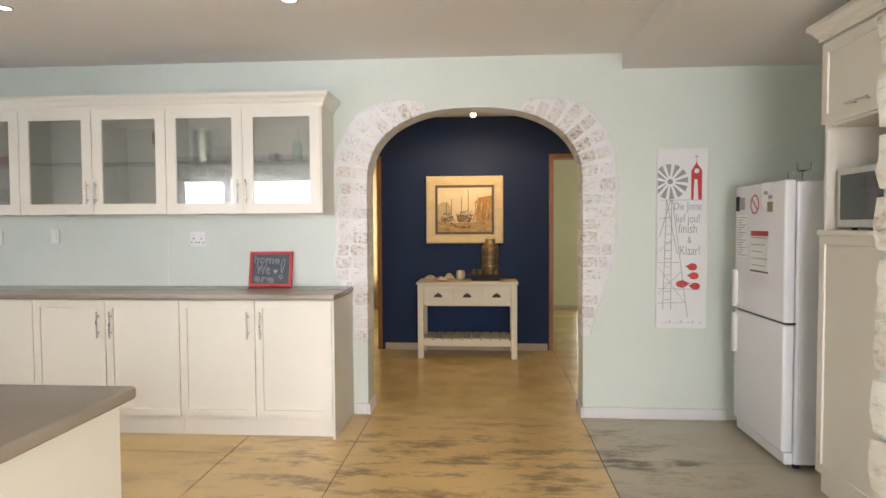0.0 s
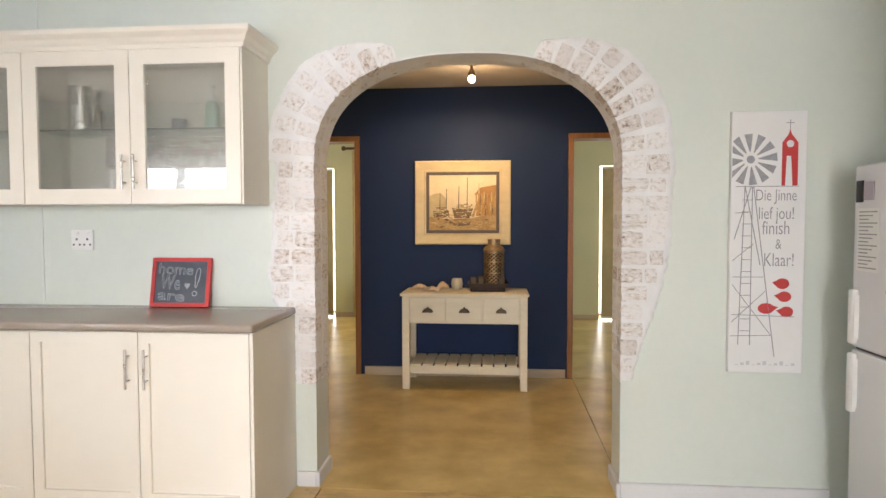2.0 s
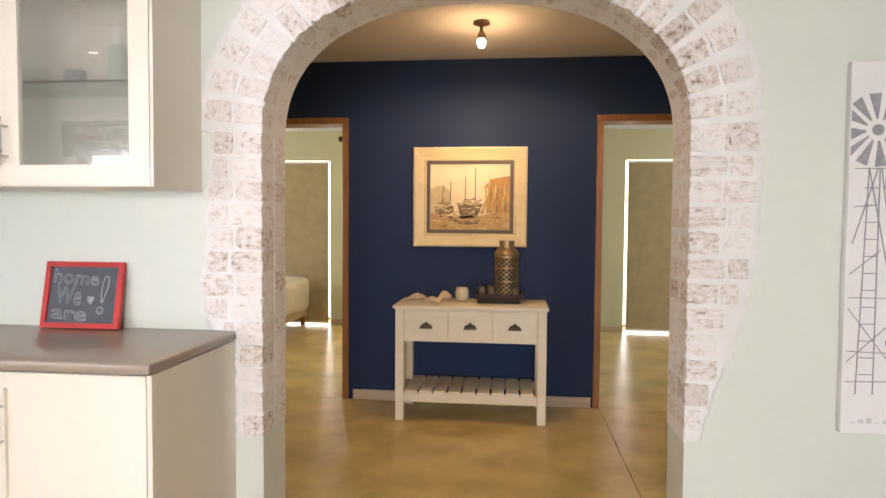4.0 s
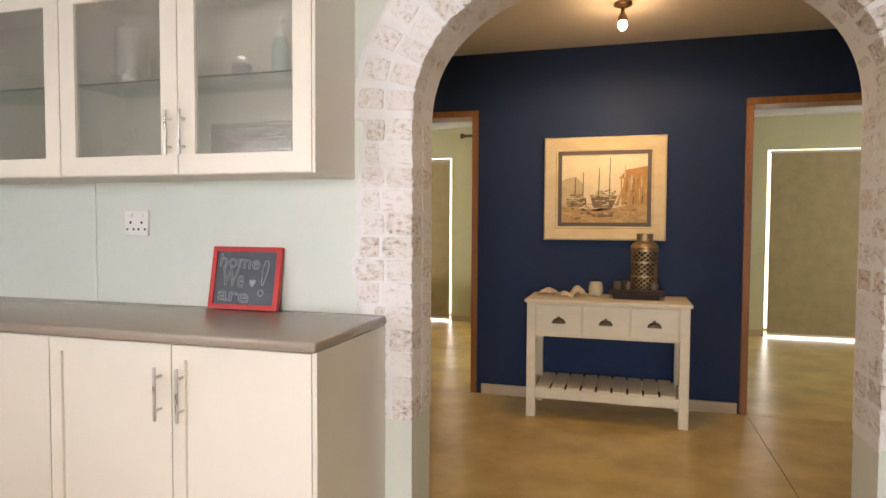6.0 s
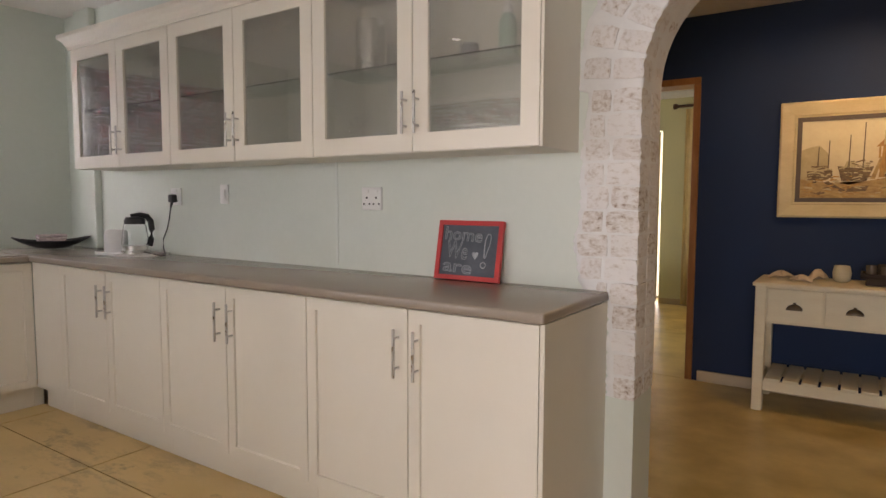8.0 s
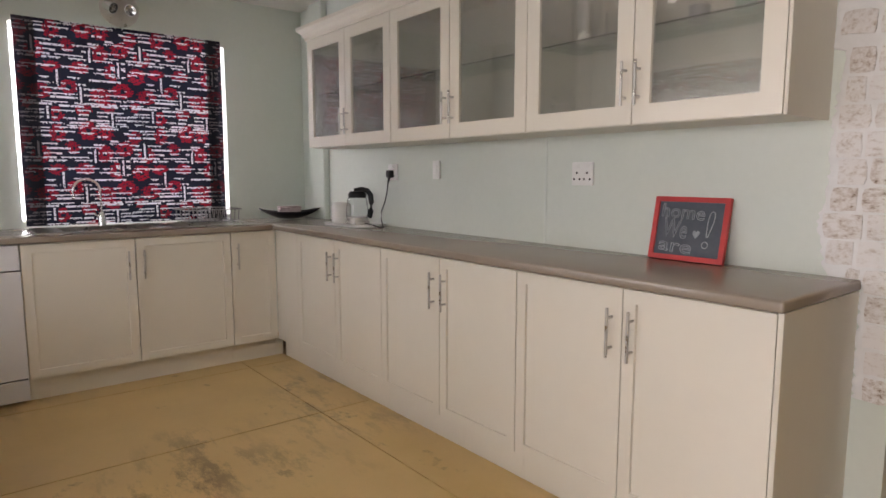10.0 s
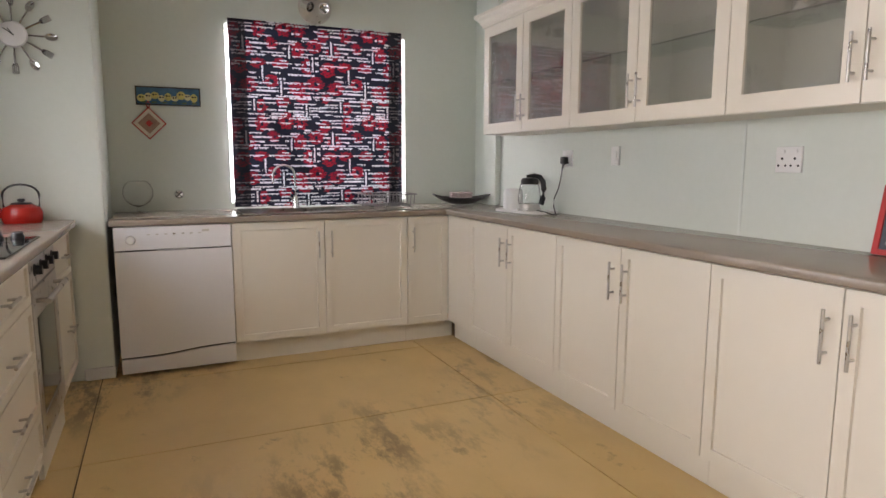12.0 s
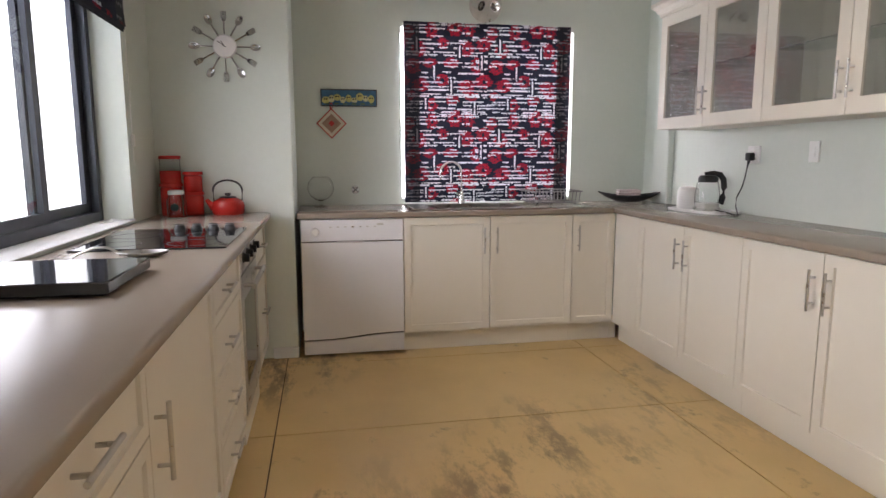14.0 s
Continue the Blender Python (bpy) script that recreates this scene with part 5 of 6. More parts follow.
cj = thing("candle", pose(0.735, 7.11, 0.765), "pale candle in a round frosted glass jar", "candle")
bm = B()
lathe(bm, [(0.03, 0), (0.043, 0.012), (0.048, 0.05), (0.042, 0.085), (0.038, 0.095), (0.035, 0.095), (0.040, 0.06)], seg=24)
part("jar", bm, surf("frosted_jar", (0.62, 0.58, 0.42), (0.54, 0.50, 0.36), 0.3), cj, "", True)
bm = B()
lathe(bm, [(0.039, 0.06), (0.039, 0.078), (0, 0.078)], seg=24)
part("wax", bm, surf("cream_wax", (0.74, 0.70, 0.55), None, 0.5), cj)

# hall ceiling spot
hl = thing("ceiling_light", pose(0.884, 6.47, 2.465), "small bronze ceiling spot with a lit bulb", "ceiling light")
nick = surf("aged_bronze", (0.25, 0.17, 0.10), (0.17, 0.11, 0.07), 0.35, 0.9)
bm = B()
lathe(bm, [(0.0, 0), (0.048, 0.0), (0.05, -0.012), (0.02, -0.026), (0.0, -0.026)], seg=24)
part("canopy", bm, nick, hl, "", True)
bm = B()
lathe(bm, [(0.010, -0.024), (0.011, -0.05), (0.024, -0.075), (0.030, -0.10), (0.026, -0.10), (0.018, -0.07)], seg=20)
part("holder", bm, nick, hl, "", True)
bm = B()
lathe(bm, [(0.016, -0.09), (0.026, -0.112), (0.026, -0.128), (0.014, -0.145), (0, -0.149)], seg=20)
part("bulb", bm, BULB, hl, "lit warm bulb", True)
hall_lamp = new("hall_lamp", bpy.data.lights.new("hall_lamp", "SPOT"))
hall_lamp.data.energy, hall_lamp.data.color, hall_lamp.data.shadow_soft_size = 66, (1.0, 0.63, 0.29), 0.025
hall_lamp.data.spot_size, hall_lamp.data.spot_blend = radians(172), 0.35
hall_lamp.matrix_world = look((0.884, 6.47, 2.465 - 0.165), (0.87, 6.62, 1.0))
pool = new("hall_reflector", bpy.data.lights.new("hall_reflector", "SPOT"))
pool.data.energy, pool.data.color, pool.data.shadow_soft_size = 38, (1.0, 0.70, 0.38), 0.02
pool.data.spot_size, pool.data.spot_blend = radians(46), 1.0
pool.matrix_world = look((0.884, 6.47, 2.465 - 0.16), (0.80, 7.28, 1.78))
bulb_light("hall_bulb_glow", (0.884, 6.47, 2.465 - 0.17), 9, (1.0, 0.63, 0.29))

# ---- rooms behind the hall ----
CL_BEIGE = cloth("beige_roller_cloth", (0.50, 0.42, 0.25), 0.08)
CL_CURTAIN = cloth("cream_curtain_cloth", (0.66, 0.52, 0.28), 0.5)


def roller_blind(x0, x1, z0, z1, label):
    b = thing("roller_blind", pose(x0, 10.49, z0), label, "blind", "roller blinds")
    bm = B()
    box(bm, 0, x1 - x0, -0.012, -0.010, 0.0, z1 - z0)
    part("fabric", bm, CL_BEIGE, b)
    bm = B()
    box(bm, 0, x1 - x0, -0.018, -0.004, -0.012, 0.012, 0.003)
    part("bottom_bar", bm, PLASTIC, b, "white bottom bar")
    bm = B()
    rod(bm, (0, 0.0, z1 - z0 + 0.012), (x1 - x0, 0.0, z1 - z0 + 0.012), 0.016, 12)
    part("tube", bm, PLASTIC, b)


roller_blind(-2.38, -1.222, 0.035, 2.035, "beige roller blind drawn over the bedroom door")
roller_blind(2.45, 3.72, 0.035, 2.035, "beige roller blind drawn over the garden door")

cu = thing("curtain", pose(-0.95, 10.42, 0), "cream curtain on a dark wooden rod in the bedroom", "curtain")
bm = B()
n = 70
cols_ = []
for i in range(n + 1):
    x = 0.02 + 1.1 * i / n
    y = 0.03 * math.sin(i * 0.9) + 0.01 * math.sin(i * 2.3)
    cols_.append([bm.verts.new((x, y * (1 - 0.3 * q), 0.02 + 2.28 * q)) for q in (0, 0.5, 1)])
for a, b in zip(cols_, cols_[1:]):
    for q in range(2):
        bm.faces.new((a[q], b[q], b[q + 1], a[q + 1]))
part("cloth", bm, CL_CURTAIN, cu, "", True)
bm = B()
rod(bm, (-0.08, 0, 2.335), (1.35, 0, 2.335), 0.017, 12)
lathe(bm, [(0, -0.03), (0.03, -0.02), (0.034, 0.0), (0.028, 0.02), (0.017, 0.03)], m=pose(-0.10, 0, 2.335, 0, 90, 0), seg=14)
part("rod", bm, surf("dark_rod_wood", (0.10, 0.05, 0.025), None, 0.4), cu, "dark wooden curtain rod", True)

bd = thing("bed", pose(-2.5, 8.95, 0), "bed made up with a rumpled white cover", "bed")
bm = B()
box(bm, 0, 1.0, 0, 1.6, 0.12, 0.32, 0.02, 2)
part("base", bm, SKIRT, bd)
bm = B()
box(bm, -0.03, 1.06, -0.04, 1.5, 0.2, 0.62, 0.09, 4)
bmesh.ops.subdivide_edges(bm, edges=[e for e in bm.edges if e.calc_length() > 0.3], cuts=5, use_grid_fill=True)
for v in bm.verts:
    v.co += noise.noise_vector(v.co * 4) * 0.03
part("cover", bm, surf("white_bedding", (0.78, 0.76, 0.70), None, 0.9, bump=0.4), bd, "rumpled white cover", True)
for x in (0.05, 0.95):
    for y in (0.08, 1.5):
        part("leg", rod(B(), (x, y, 0), (x, y, 0.13), 0.03, 10), WOOD, bd)


# ---- kitchen: on the walls ----
def wall_plate(name, x, z, w, h, label):
    p = thing(name, pose(x, WALL, z), label, "switch" if "switch" in name else "socket")
    bm = B()
    box(bm, -w / 2, w / 2, -0.011, 0, -h / 2, h / 2, 0.003, 2)
    part("plate", bm, PLASTIC, p, "", True)
    return p


s = wall_plate("light_switch", -2.105, 1.262, 0.066, 0.105, "white single light switch on the kitchen wall")
bm = B()
box(bm, -0.015, 0.015, -0.016, -0.010, -0.026, 0.026, 0.002)
part("rocker", bm, PLASTIC, s)


def holes(p, cx):
    for dx, dz, r in ((0, 0.012, 0.0055), (-0.016, -0.016, 0.005), (0.016, -0.016, 0.005)):
        bm = B()
        lathe(bm, [(0, 0.0), (r, 0.0), (r, 0.0016), (0, 0.0016)], m=pose(cx + dx, -0.0105, dz - 0.008, 90), seg=12)
        part("pin_hole", bm, DARK, p, "dark socket hole")
    bm = B()
    box(bm, cx - 0.008, cx + 0.012, -0.015, -0.010, 0.026, 0.042, 0.0015)
    part("rocker", bm, PLASTIC, p)


s = wall_plate("double_socket", -1.042, 1.238, 0.116, 0.104, "white double wall socket above the worktop")
holes(s, -0.028)
holes(s, 0.028)
s = wall_plate("wall_socket", -2.555, 1.25, 0.10, 0.10, "white wall socket with a black plug in it")
holes(s, 0.0)
bm = B()
box(bm, -0.022, 0.022, -0.05, -0.013, -0.035, 0.012, 0.008, 2)
rod(bm, (0, -0.035, -0.03), (0, -0.045, -0.065), 0.009, 10, 0.005)
pl = single("plug", bm, BLACK, pose(-2.555, WALL, 1.25), "black moulded plug in the wall socket", "plug", "", True)


def chalkboard():
    c = thing("chalkboard", pose(-0.655, 4.93, WORK + 0.002, -11, 0, 0), "small chalkboard sign in a red frame leaning on the wall", "sign")
    w, h = 0.305, 0.245
    bm = B()
    pierced(bm, 0, w, 0, h, [(0.019, w - 0.019, 0.019, h - 0.019)], "y", -0.009, 0.009)
    part("frame", bm, REDPAINT, c, "bright red frame")
    bm = B()
    box(bm, 0.018, w - 0.018, -0.001, 0.006, 0.018, h - 0.018)
    b = part("board", bm, SLATE, c, "dusty slate board")
    up = lambda x, z, r=0: pose(x, -0.0016, z, 90, 0, 0) @ pose(0, 0, 0, 0, 0, r)
    text_mesh("home", 0.075, CHALK, "chalk_writing", b, up(0.027, 0.168, -3) @ Matrix.Diagonal((1.07, 1, 1, 1)), outline=0.0014)
    text_mesh("We", 0.08, CHALK, "chalk_writing", b, up(0.044, 0.094, -5) @ Matrix.Diagonal((0.85, 1.25, 1, 1)), outline=0.0014)
    text_mesh("are", 0.075, CHALK, "chalk_writing", b, up(0.034, 0.036, -4) @ Matrix.Diagonal((1.45, 1, 1, 1)), outline=0.0014)
    text_mesh("!", 0.20, CHALK, "chalk_writing", b, up(0.197, 0.06, -8), outline=0.0022)
    bm = B()
    prism(bm, [(0.185 + 0.0145 * math.sin(t) ** 3, 0.105 + 0.0011 * (13 * math.cos(t) - 5 * math.cos(2 * t) - 2 * math.cos(3 * t) - math.cos(4 * t))) for t in [2 * math.pi * k / 24 for k in range(24)]], "y", -0.0022, -0.001)
    part("chalk_heart", bm, CHALK, b)


chalkboard()


def canvas_sign():
    c = thing("canvas_sign", pose(2.145, WALL - 0.001, 0.625), "tall white canvas with a painted windpump, church and birds", "sign")
    w, h = 0.33, 1.205
    bm = B()
    box(bm, 0, w, -0.028, 0, 0, h, 0.003, 2)
    cv = part("canvas", bm, surf("white_canvas", (0.80, 0.80, 0.79), (0.75, 0.75, 0.74), 0.8, bump=0.2, fine=300), c)
    grey = surf("grey_paint", (0.36, 0.36, 0.38), (0.26, 0.26, 0.28), 0.7, scale=30)
    Y0, Y1 = -0.0292, -0.027

    def paint(name, pts, mt):
        bm = B()
        prism(bm, pts, "y", Y0, Y1)
        return part(name, bm, mt, cv)

    def line(a, b, t=0.004):
        a, b = Vector(a), Vector(b)
        d = (b - a).normalized() * t / 2
        nrm = Vector((-d.y, d.x))
        paint("painted_line", [tuple(a + nrm), tuple(b + nrm), tuple(b - nrm), tuple(a - nrm)], grey)
    cx, cz = 0.085, 0.985
    for k in range(12):
        a = 2 * math.pi * k / 12 + 0.1
        a2, da, db = a, 0.07, 0.16
        pts = []
        for r, dd in ((0.035, -da), (0.118, -db), (0.118, db), (0.035, da)):
            px, pz = cx + r * math.cos(a2 + dd), cz + r * math.sin(a2 + dd)
            pts.append((max(0.004, min(0.205, px)), pz))
        paint("windpump_blade", pts, grey)
    bm = B()
    lathe(bm, [(0.018, 0.0), (0.018, 0.0012), (0, 0.0012)], m=pose(cx, -0.028, cz, 90), seg=20)
    part("windpump_hub", bm, grey, cv)
    # church
    paint("church_tower", [(0.222, 0.865), (0.237, 0.865), (0.242, 1.0), (0.262, 1.0), (0.270, 0.865), (0.292, 0.865), (0.292, 1.06), (0.262, 1.10), (0.256, 1.125), (0.250, 1.10), (0.222, 1.06)], REDPAINT)
    bm = B()
    lathe(bm, [(0.016, 0.0), (0.016, 0.0008), (0, 0.0008)], m=pose(0.257, -0.0292, 1.055, 90), seg=18)
    part("church_clock", bm, ENAMEL, cv, "white clock face")
    line((0.256, 1.12), (0.256, 1.165), 0.003)
    line((0.238, 1.15), (0.274, 1.15), 0.003)
    # lattice tower of the pump
    line((0.02, 0.862), (0.30, 0.862), 0.003)
    line((0.062, 0.86), (0.042, 0.13), 0.004)
    line((0.095, 0.86), (0.095, 0.13), 0.004)
    for k in range(12):
        line((0.05, 0.80 - k * 0.055), (0.095, 0.80 - k * 0.055), 0.003)
    line((0.09, 0.865), (0.018, 0.62), 0.004)
    line((0.062, 0.865), (0.135, 0.50), 0.004)
    line((0.10, 0.865), (0.205, 0.075), 0.004)
    line((0.012, 0.445), (0.150, 0.445), 0.003)
    line((0.012, 0.27), (0.29, 0.262), 0.003)
    line((0.012, 0.41), (0.188, 0.175), 0.003)
    line((0.012, 0.235), (0.160, 0.38), 0.003)
    line((0.008, 0.17), (0.19, 0.175), 0.003)
    line((0.02, 0.74), (0.09, 0.745), 0.003)
    line((0.105, 0.60), (0.012, 0.52), 0.003)
    # birds
    for x, z, sx in ((0.235, 0.415, 1), (0.245, 0.355, 1), (0.165, 0.30, -1.2), (0.255, 0.285, 1)):
        pts = [(x - 0.046 * sx, z + 0.006)] + [(x + 0.031 * sx * math.cos(math.pi * (1.12 + 0.155 * k)), z + 0.025 * math.sin(math.pi * (1.12 + 0.155 * k))) for k in range(12)]
        paint("painted_bird", pts if sx > 0 else pts[::-1], REDPAINT)
    up = lambda x, z: pose(x, -0.0285, z, 90, 0, 0)
    for words, x, z, sz in (("Die Jinne", 0.108, 0.797, 0.050), ("lief jou!", 0.122, 0.712, 0.054), ("finish", 0.140, 0.642, 0.060), ("&", 0.20, 0.575, 0.045), ("Klaar!", 0.148, 0.496, 0.058)):
        text_mesh(words, sz, grey, "painted_words", cv, up(x, z) @ Matrix.Diagonal((1, 1.5, 1, 1)), 0.0009, thin=0.0004)
    bm = B()
    for k in range(11):
        a = 0.03 + k * 0.025
        box(bm, a, a + 0.016, -0.0288, -0.0275, 0.035, 0.038 + 0.008 * (k % 3))
    part("signature", bm, surf("faint_grey", (0.6, 0.6, 0.62), None, 0.7), cv, "faint signature too small to read")


canvas_sign()


def cutlery_clock():
    polished = surf("polished_cutlery", (0.5, 0.5, 0.51), (0.42, 0.42, 0.43), 0.16, 1.0, scale=20, rvar=0.05)
    c = thing("wall_clock", pose(-3.209, 2.018, 1.866, 0, 0, 90), "round steel wall clock with cutlery rays", "clock")
    bm = B()
    lathe(bm, [(0, -0.012), (0.064, -0.012), (0.066, 0.004), (0.060, 0.012), (0.0, 0.013)], m=pose(0, -0.016, 0, 90), seg=36)
    part("dial", bm, surf("bright_brushed_dial", (0.85, 0.85, 0.86), (0.78, 0.78, 0.8), 0.4, 0.7, scale=14), c, "plain brushed dial", True)
    for k in range(12):
        a = 2 * math.pi * k / 12
        m = pose(0, -0.012, 0, 0, math.degrees(a), 0)
        bm = B()
        sweep(bm, [m @ Vector((0, 0, 0.06)), m @ Vector((0, -0.004, 0.10)), m @ Vector((0, 0, 0.145))], 0.0045, 6)
        if k % 2:
            lathe(bm, [(0, -0.008), (0.014, -0.003), (0.019, 0.003), (0.017, 0.003), (0.012, 0.0), (0, -0.003)], m=m @ pose(0, 0.0, 0.168, 90) @ Matrix.Diagonal((1, 1.6, 1, 1)), seg=16)
            nm = "spoon"
        else:
            for dx in (-0.012, -0.004, 0.004, 0.012):
                sweep(bm, [m @ Vector((dx * 0.5, 0, 0.142)), m @ Vector((dx, -0.003, 0.158)), m @ Vector((dx, 0, 0.195))], 0.0032, 5)
            nm = "fork"
        part(nm, bm, polished, c, "steel " + nm, True)
    for ang, ln in ((-35, 0.034), (-55, 0.048)):
        m = pose(0, -0.031, 0, 0, ang, 0)
        bm = B()
        rod(bm, m @ Vector((0, 0, -0.008)), m @ Vector((0, 0, ln)), 0.002, 6)
        part("hand_pointer", bm, BLACK, c)


cutlery_clock()

# plaque, pot holder and cap on the sink wall
pq = thing("wall_plaque", pose(-3.82, 2.547, 1.588, 0, 0, 90), "narrow blue plaque painted with yellow fish shapes", "plaque")
bm = B()
box(bm, 0, 0.387, -0.014, 0, 0, 0.117, 0.002)
part("board", bm, surf("blue_plaque_paint", (0.05, 0.16, 0.28), (0.03, 0.10, 0.18), 0.5, scale=20), pq)
yel = surf("yellow_paint", (0.62, 0.55, 0.16), (0.45, 0.42, 0.14), 0.5, scale=30)
bm = B()
pierced(bm, 0.0, 0.387, 0.0, 0.117, [(0.007, 0.38, 0.007, 0.11)], "y", -0.018, -0.0142)
part("border", bm, surf("dark_plaque_edge", (0.05, 0.04, 0.03), None, 0.6), pq, "dark painted border")
shapes = random.Random(21)
pale = surf("pale_yellow_paint", (0.66, 0.63, 0.36), (0.52, 0.5, 0.24), 0.5, scale=40)
for k in range(9):
    x, z = 0.035 + k * 0.039, 0.05 + shapes.uniform(-0.012, 0.016)
    rx, rz = shapes.uniform(0.02, 0.03), shapes.uniform(0.016, 0.028)
    bm = B()
    prism(bm, [(x + rx * math.cos(2 * math.pi * i / 18), z + rz * math.sin(2 * math.pi * i / 18)) for i in range(18)], "y", -0.0165 - 0.0002 * k, -0.0138)
    part("painted_shape", bm, (yel, pale)[k % 2], pq)
    for dx, r in ((-0.008, 0.006), (0.007, 0.005)):
        bm = B()
        prism(bm, [(x + dx + r * math.cos(2 * math.pi * i / 12), z + 0.006 + r * math.sin(2 * math.pi * i / 12)) for i in range(12)], "y", -0.0192, -0.0138)
        part("painted_spot", bm, DARK, pq)
for k in range(6):
    x = 0.03 + k * 0.06
    bm = B()
    prism(bm, [(x, 0.012), (x + 0.035, 0.014), (x + 0.028, 0.024), (x + 0.006, 0.022)], "y", -0.0189, -0.0138)
    part("painted_weed", bm, surf("weed_paint", (0.10, 0.16, 0.08), None, 0.6), pq)

ph = thing("pot_holder", pose(-3.818, 2.617, 1.472, 0, 0, 90), "red and cream quilted pot holder hanging by a loop", "pot holder")
for k, (r, mt) in enumerate(((0.104, REDPAINT), (0.094, surf("cream_cloth", (0.70, 0.63, 0.52), None, 0.9)), (0.066, surf("brown_cloth", (0.33, 0.2, 0.15), (0.42, 0.28, 0.2), 0.9, scale=40)), (0.022, REDPAINT))):
    bm = B()
    prism(bm, [(0, -r), (r, 0), (0, r), (-r, 0)], "y", -0.008 - 0.0015 * k, -0.001 if k == 0 else -0.006)
    part("quilt_layer", bm, mt, ph)
bm = B()
sweep(bm, [(-0.004, -0.006, 0.098), (-0.010, -0.008, 0.125), (0, -0.012, 0.14), (0.010, -0.008, 0.125), (0.004, -0.006, 0.098)], 0.005, 6)
part("loop", bm, REDPAINT, ph, "", True)

bm = B()
lathe(bm, [(0, 0.012), (0.02, 0.014), (0.028, 0.008), (0.031, 0.0), (0, 0.0)], m=pose(0, 0, 0, 90), seg=24)
cp = thing("pipe_cap", pose(-3.818, 2.771, 1.012, 0, 0, 90), "round chrome pipe cap on the wall above the worktop", "pipe cap")
part("disc", bm, CHROME, cp, "", True)
for a in (45, 135):
    bm = B()
    m = pose(0, -0.012, 0, 0, a, 0)
    rod(bm, m @ Vector((0, 0, -0.026)), m @ Vector((0, 0, 0.026)), 0.004, 8)
    part("spoke", bm, BLACK, cp)

# double spot above the sink window
sp = thing("wall_spotlight", pose(-3.818, 3.715, 2.30, 0, 0, 90), "round chrome wall fitting with two unlit spots", "wall light")
bm = B()
lathe(bm, [(0, 0.02), (0.07, 0.018), (0.115, 0.006), (0.118, 0.0), (0, 0)], m=pose(0, 0, 0, 90), seg=32)
part("plate", bm, STEEL, sp, "", True)
for s_ in (-1, 1):
    m = pose(s_ * 0.065, -0.05, -0.005, 115, 0, -s_ * 35)
    bm = B()
    lathe(bm, [(0.012, -0.05), (0.03, -0.035), (0.036, 0.03), (0.033, 0.03), (0.026, -0.02), (0, -0.02)], m=m, seg=18)
    rod(bm, (s_ * 0.05, -0.015, 0), (s_ * 0.065, -0.05, -0.005), 0.007, 8)
    part("spot", bm, CHROME, sp, "chrome spot head", True)

# downlights
for x, y in ((-1.506, 3.817), (0.01, 3.832), (-1.845, 2.45)):
    d = thing("downlight", pose(x, y, HIGH), "small recessed downlight glowing in the ceiling", "downlight", "kitchen downlights")
    bm = B()
    lathe(bm, [(0.034, 0.001), (0.046, 0.0), (0.045, -0.006), (0.036, -0.005), (0.034, 0.001)], seg=28)
    part("rim", bm, STEEL, d, "", True)
    bm = B()
    lathe(bm, [(0, -0.002), (0.035, -0.002), (0.035, 0.0), (0, 0.0)], seg=24)
    part("lens", bm, LEDGLOW, d, "lit lens")
    lp = new("downlight_beam", bpy.data.lights.new("downlight_beam", "SPOT"))
    lp.data.energy, lp.data.color, lp.data.spot_size, lp.data.spot_blend, lp.data.shadow_soft_size = 26, (1.0, 0.80, 0.55), radians(130), 0.7, 0.03
    lp.location = (x, y, HIGH - 0.012)

# rolled blind and pull cord at the hob window
rb = print_blind("roman_blind", pose(-0.70, 1.63, 1.87, -4, 0, 180), 2.04, 0.33, "printed cloth blind drawn up over the hob window", 262, 40, 4)
bm = B()
for k in range(3):
    box(bm, 0.0, 2.04, 0.008 + k * 0.006, 0.012 + k * 0.006, -0.012 * k, 0.26 - 0.03 * k, 0.002)
part("folds", bm, CL_NAVY2, rb, "folded cloth behind the front")
bm = B()
box(bm, -2.75, -0.69, 1.601, 1.62, 2.14, 2.20, 0.003)
single("blind_rail", bm, PLASTIC, Matrix(), "white mounting rail above the hob window", "rail")
bm = B()
sweep(bm, [(-2.752, 1.612, 2.14), (-2.753, 1.612, 1.7), (-2.75, 1.613, 1.40), (-2.752, 1.612, 1.20)], 0.0018, 6)
pc = single("pull_cord", bm, PLASTIC, Matrix(), "thin white blind cord on the wall", "cord", "", True)
ck = thing("cord_cleat", pose(-2.77, 1.60, 1.325), "small white cord cleat on the window wall", "cleat")
bm = B()
box(bm, -0.008, 0.008, 0, 0.018, -0.03, 0.03, 0.004, 2)
part("cleat", bm, PLASTIC, ck, "", True)


# ---- kitchen: on the worktops ----
def sink():
    s = thing("sink", pose(0, 0, WORK), "inset steel sink with a ribbed drainer", "sink")
    x0, x1, y0, y1 = SINK
    bm = B()
    pierced(bm, x0 - 0.04, x1 + 0.05, 3.12, 4.27, [(x0, x1, y0, y1)], "z", 0.0005, 0.006)
    part("rim", bm, STEEL, s, "flat steel rim")
    bm = B()
    for a in ((x0, x0 + 0.002, y0, y1), (x1 - 0.002, x1, y0, y1), (x0, x1, y0, y0 + 0.002), (x0, x1, y1 - 0.002, y1)):
        box(bm, *a, -0.16, 0.003)
    box(bm, x0, x1, y0, y1, -0.162, -0.16)
    part("bowl", bm, STEEL, s)
    for k in range(7):
        x = x0 + 0.03 + k * 0.05
        bm = B()
        box(bm, x, x + 0.012, 3.86, 4.22, 0.006, 0.009, 0.001)
        part("drainer_rib", bm, STEEL, s)


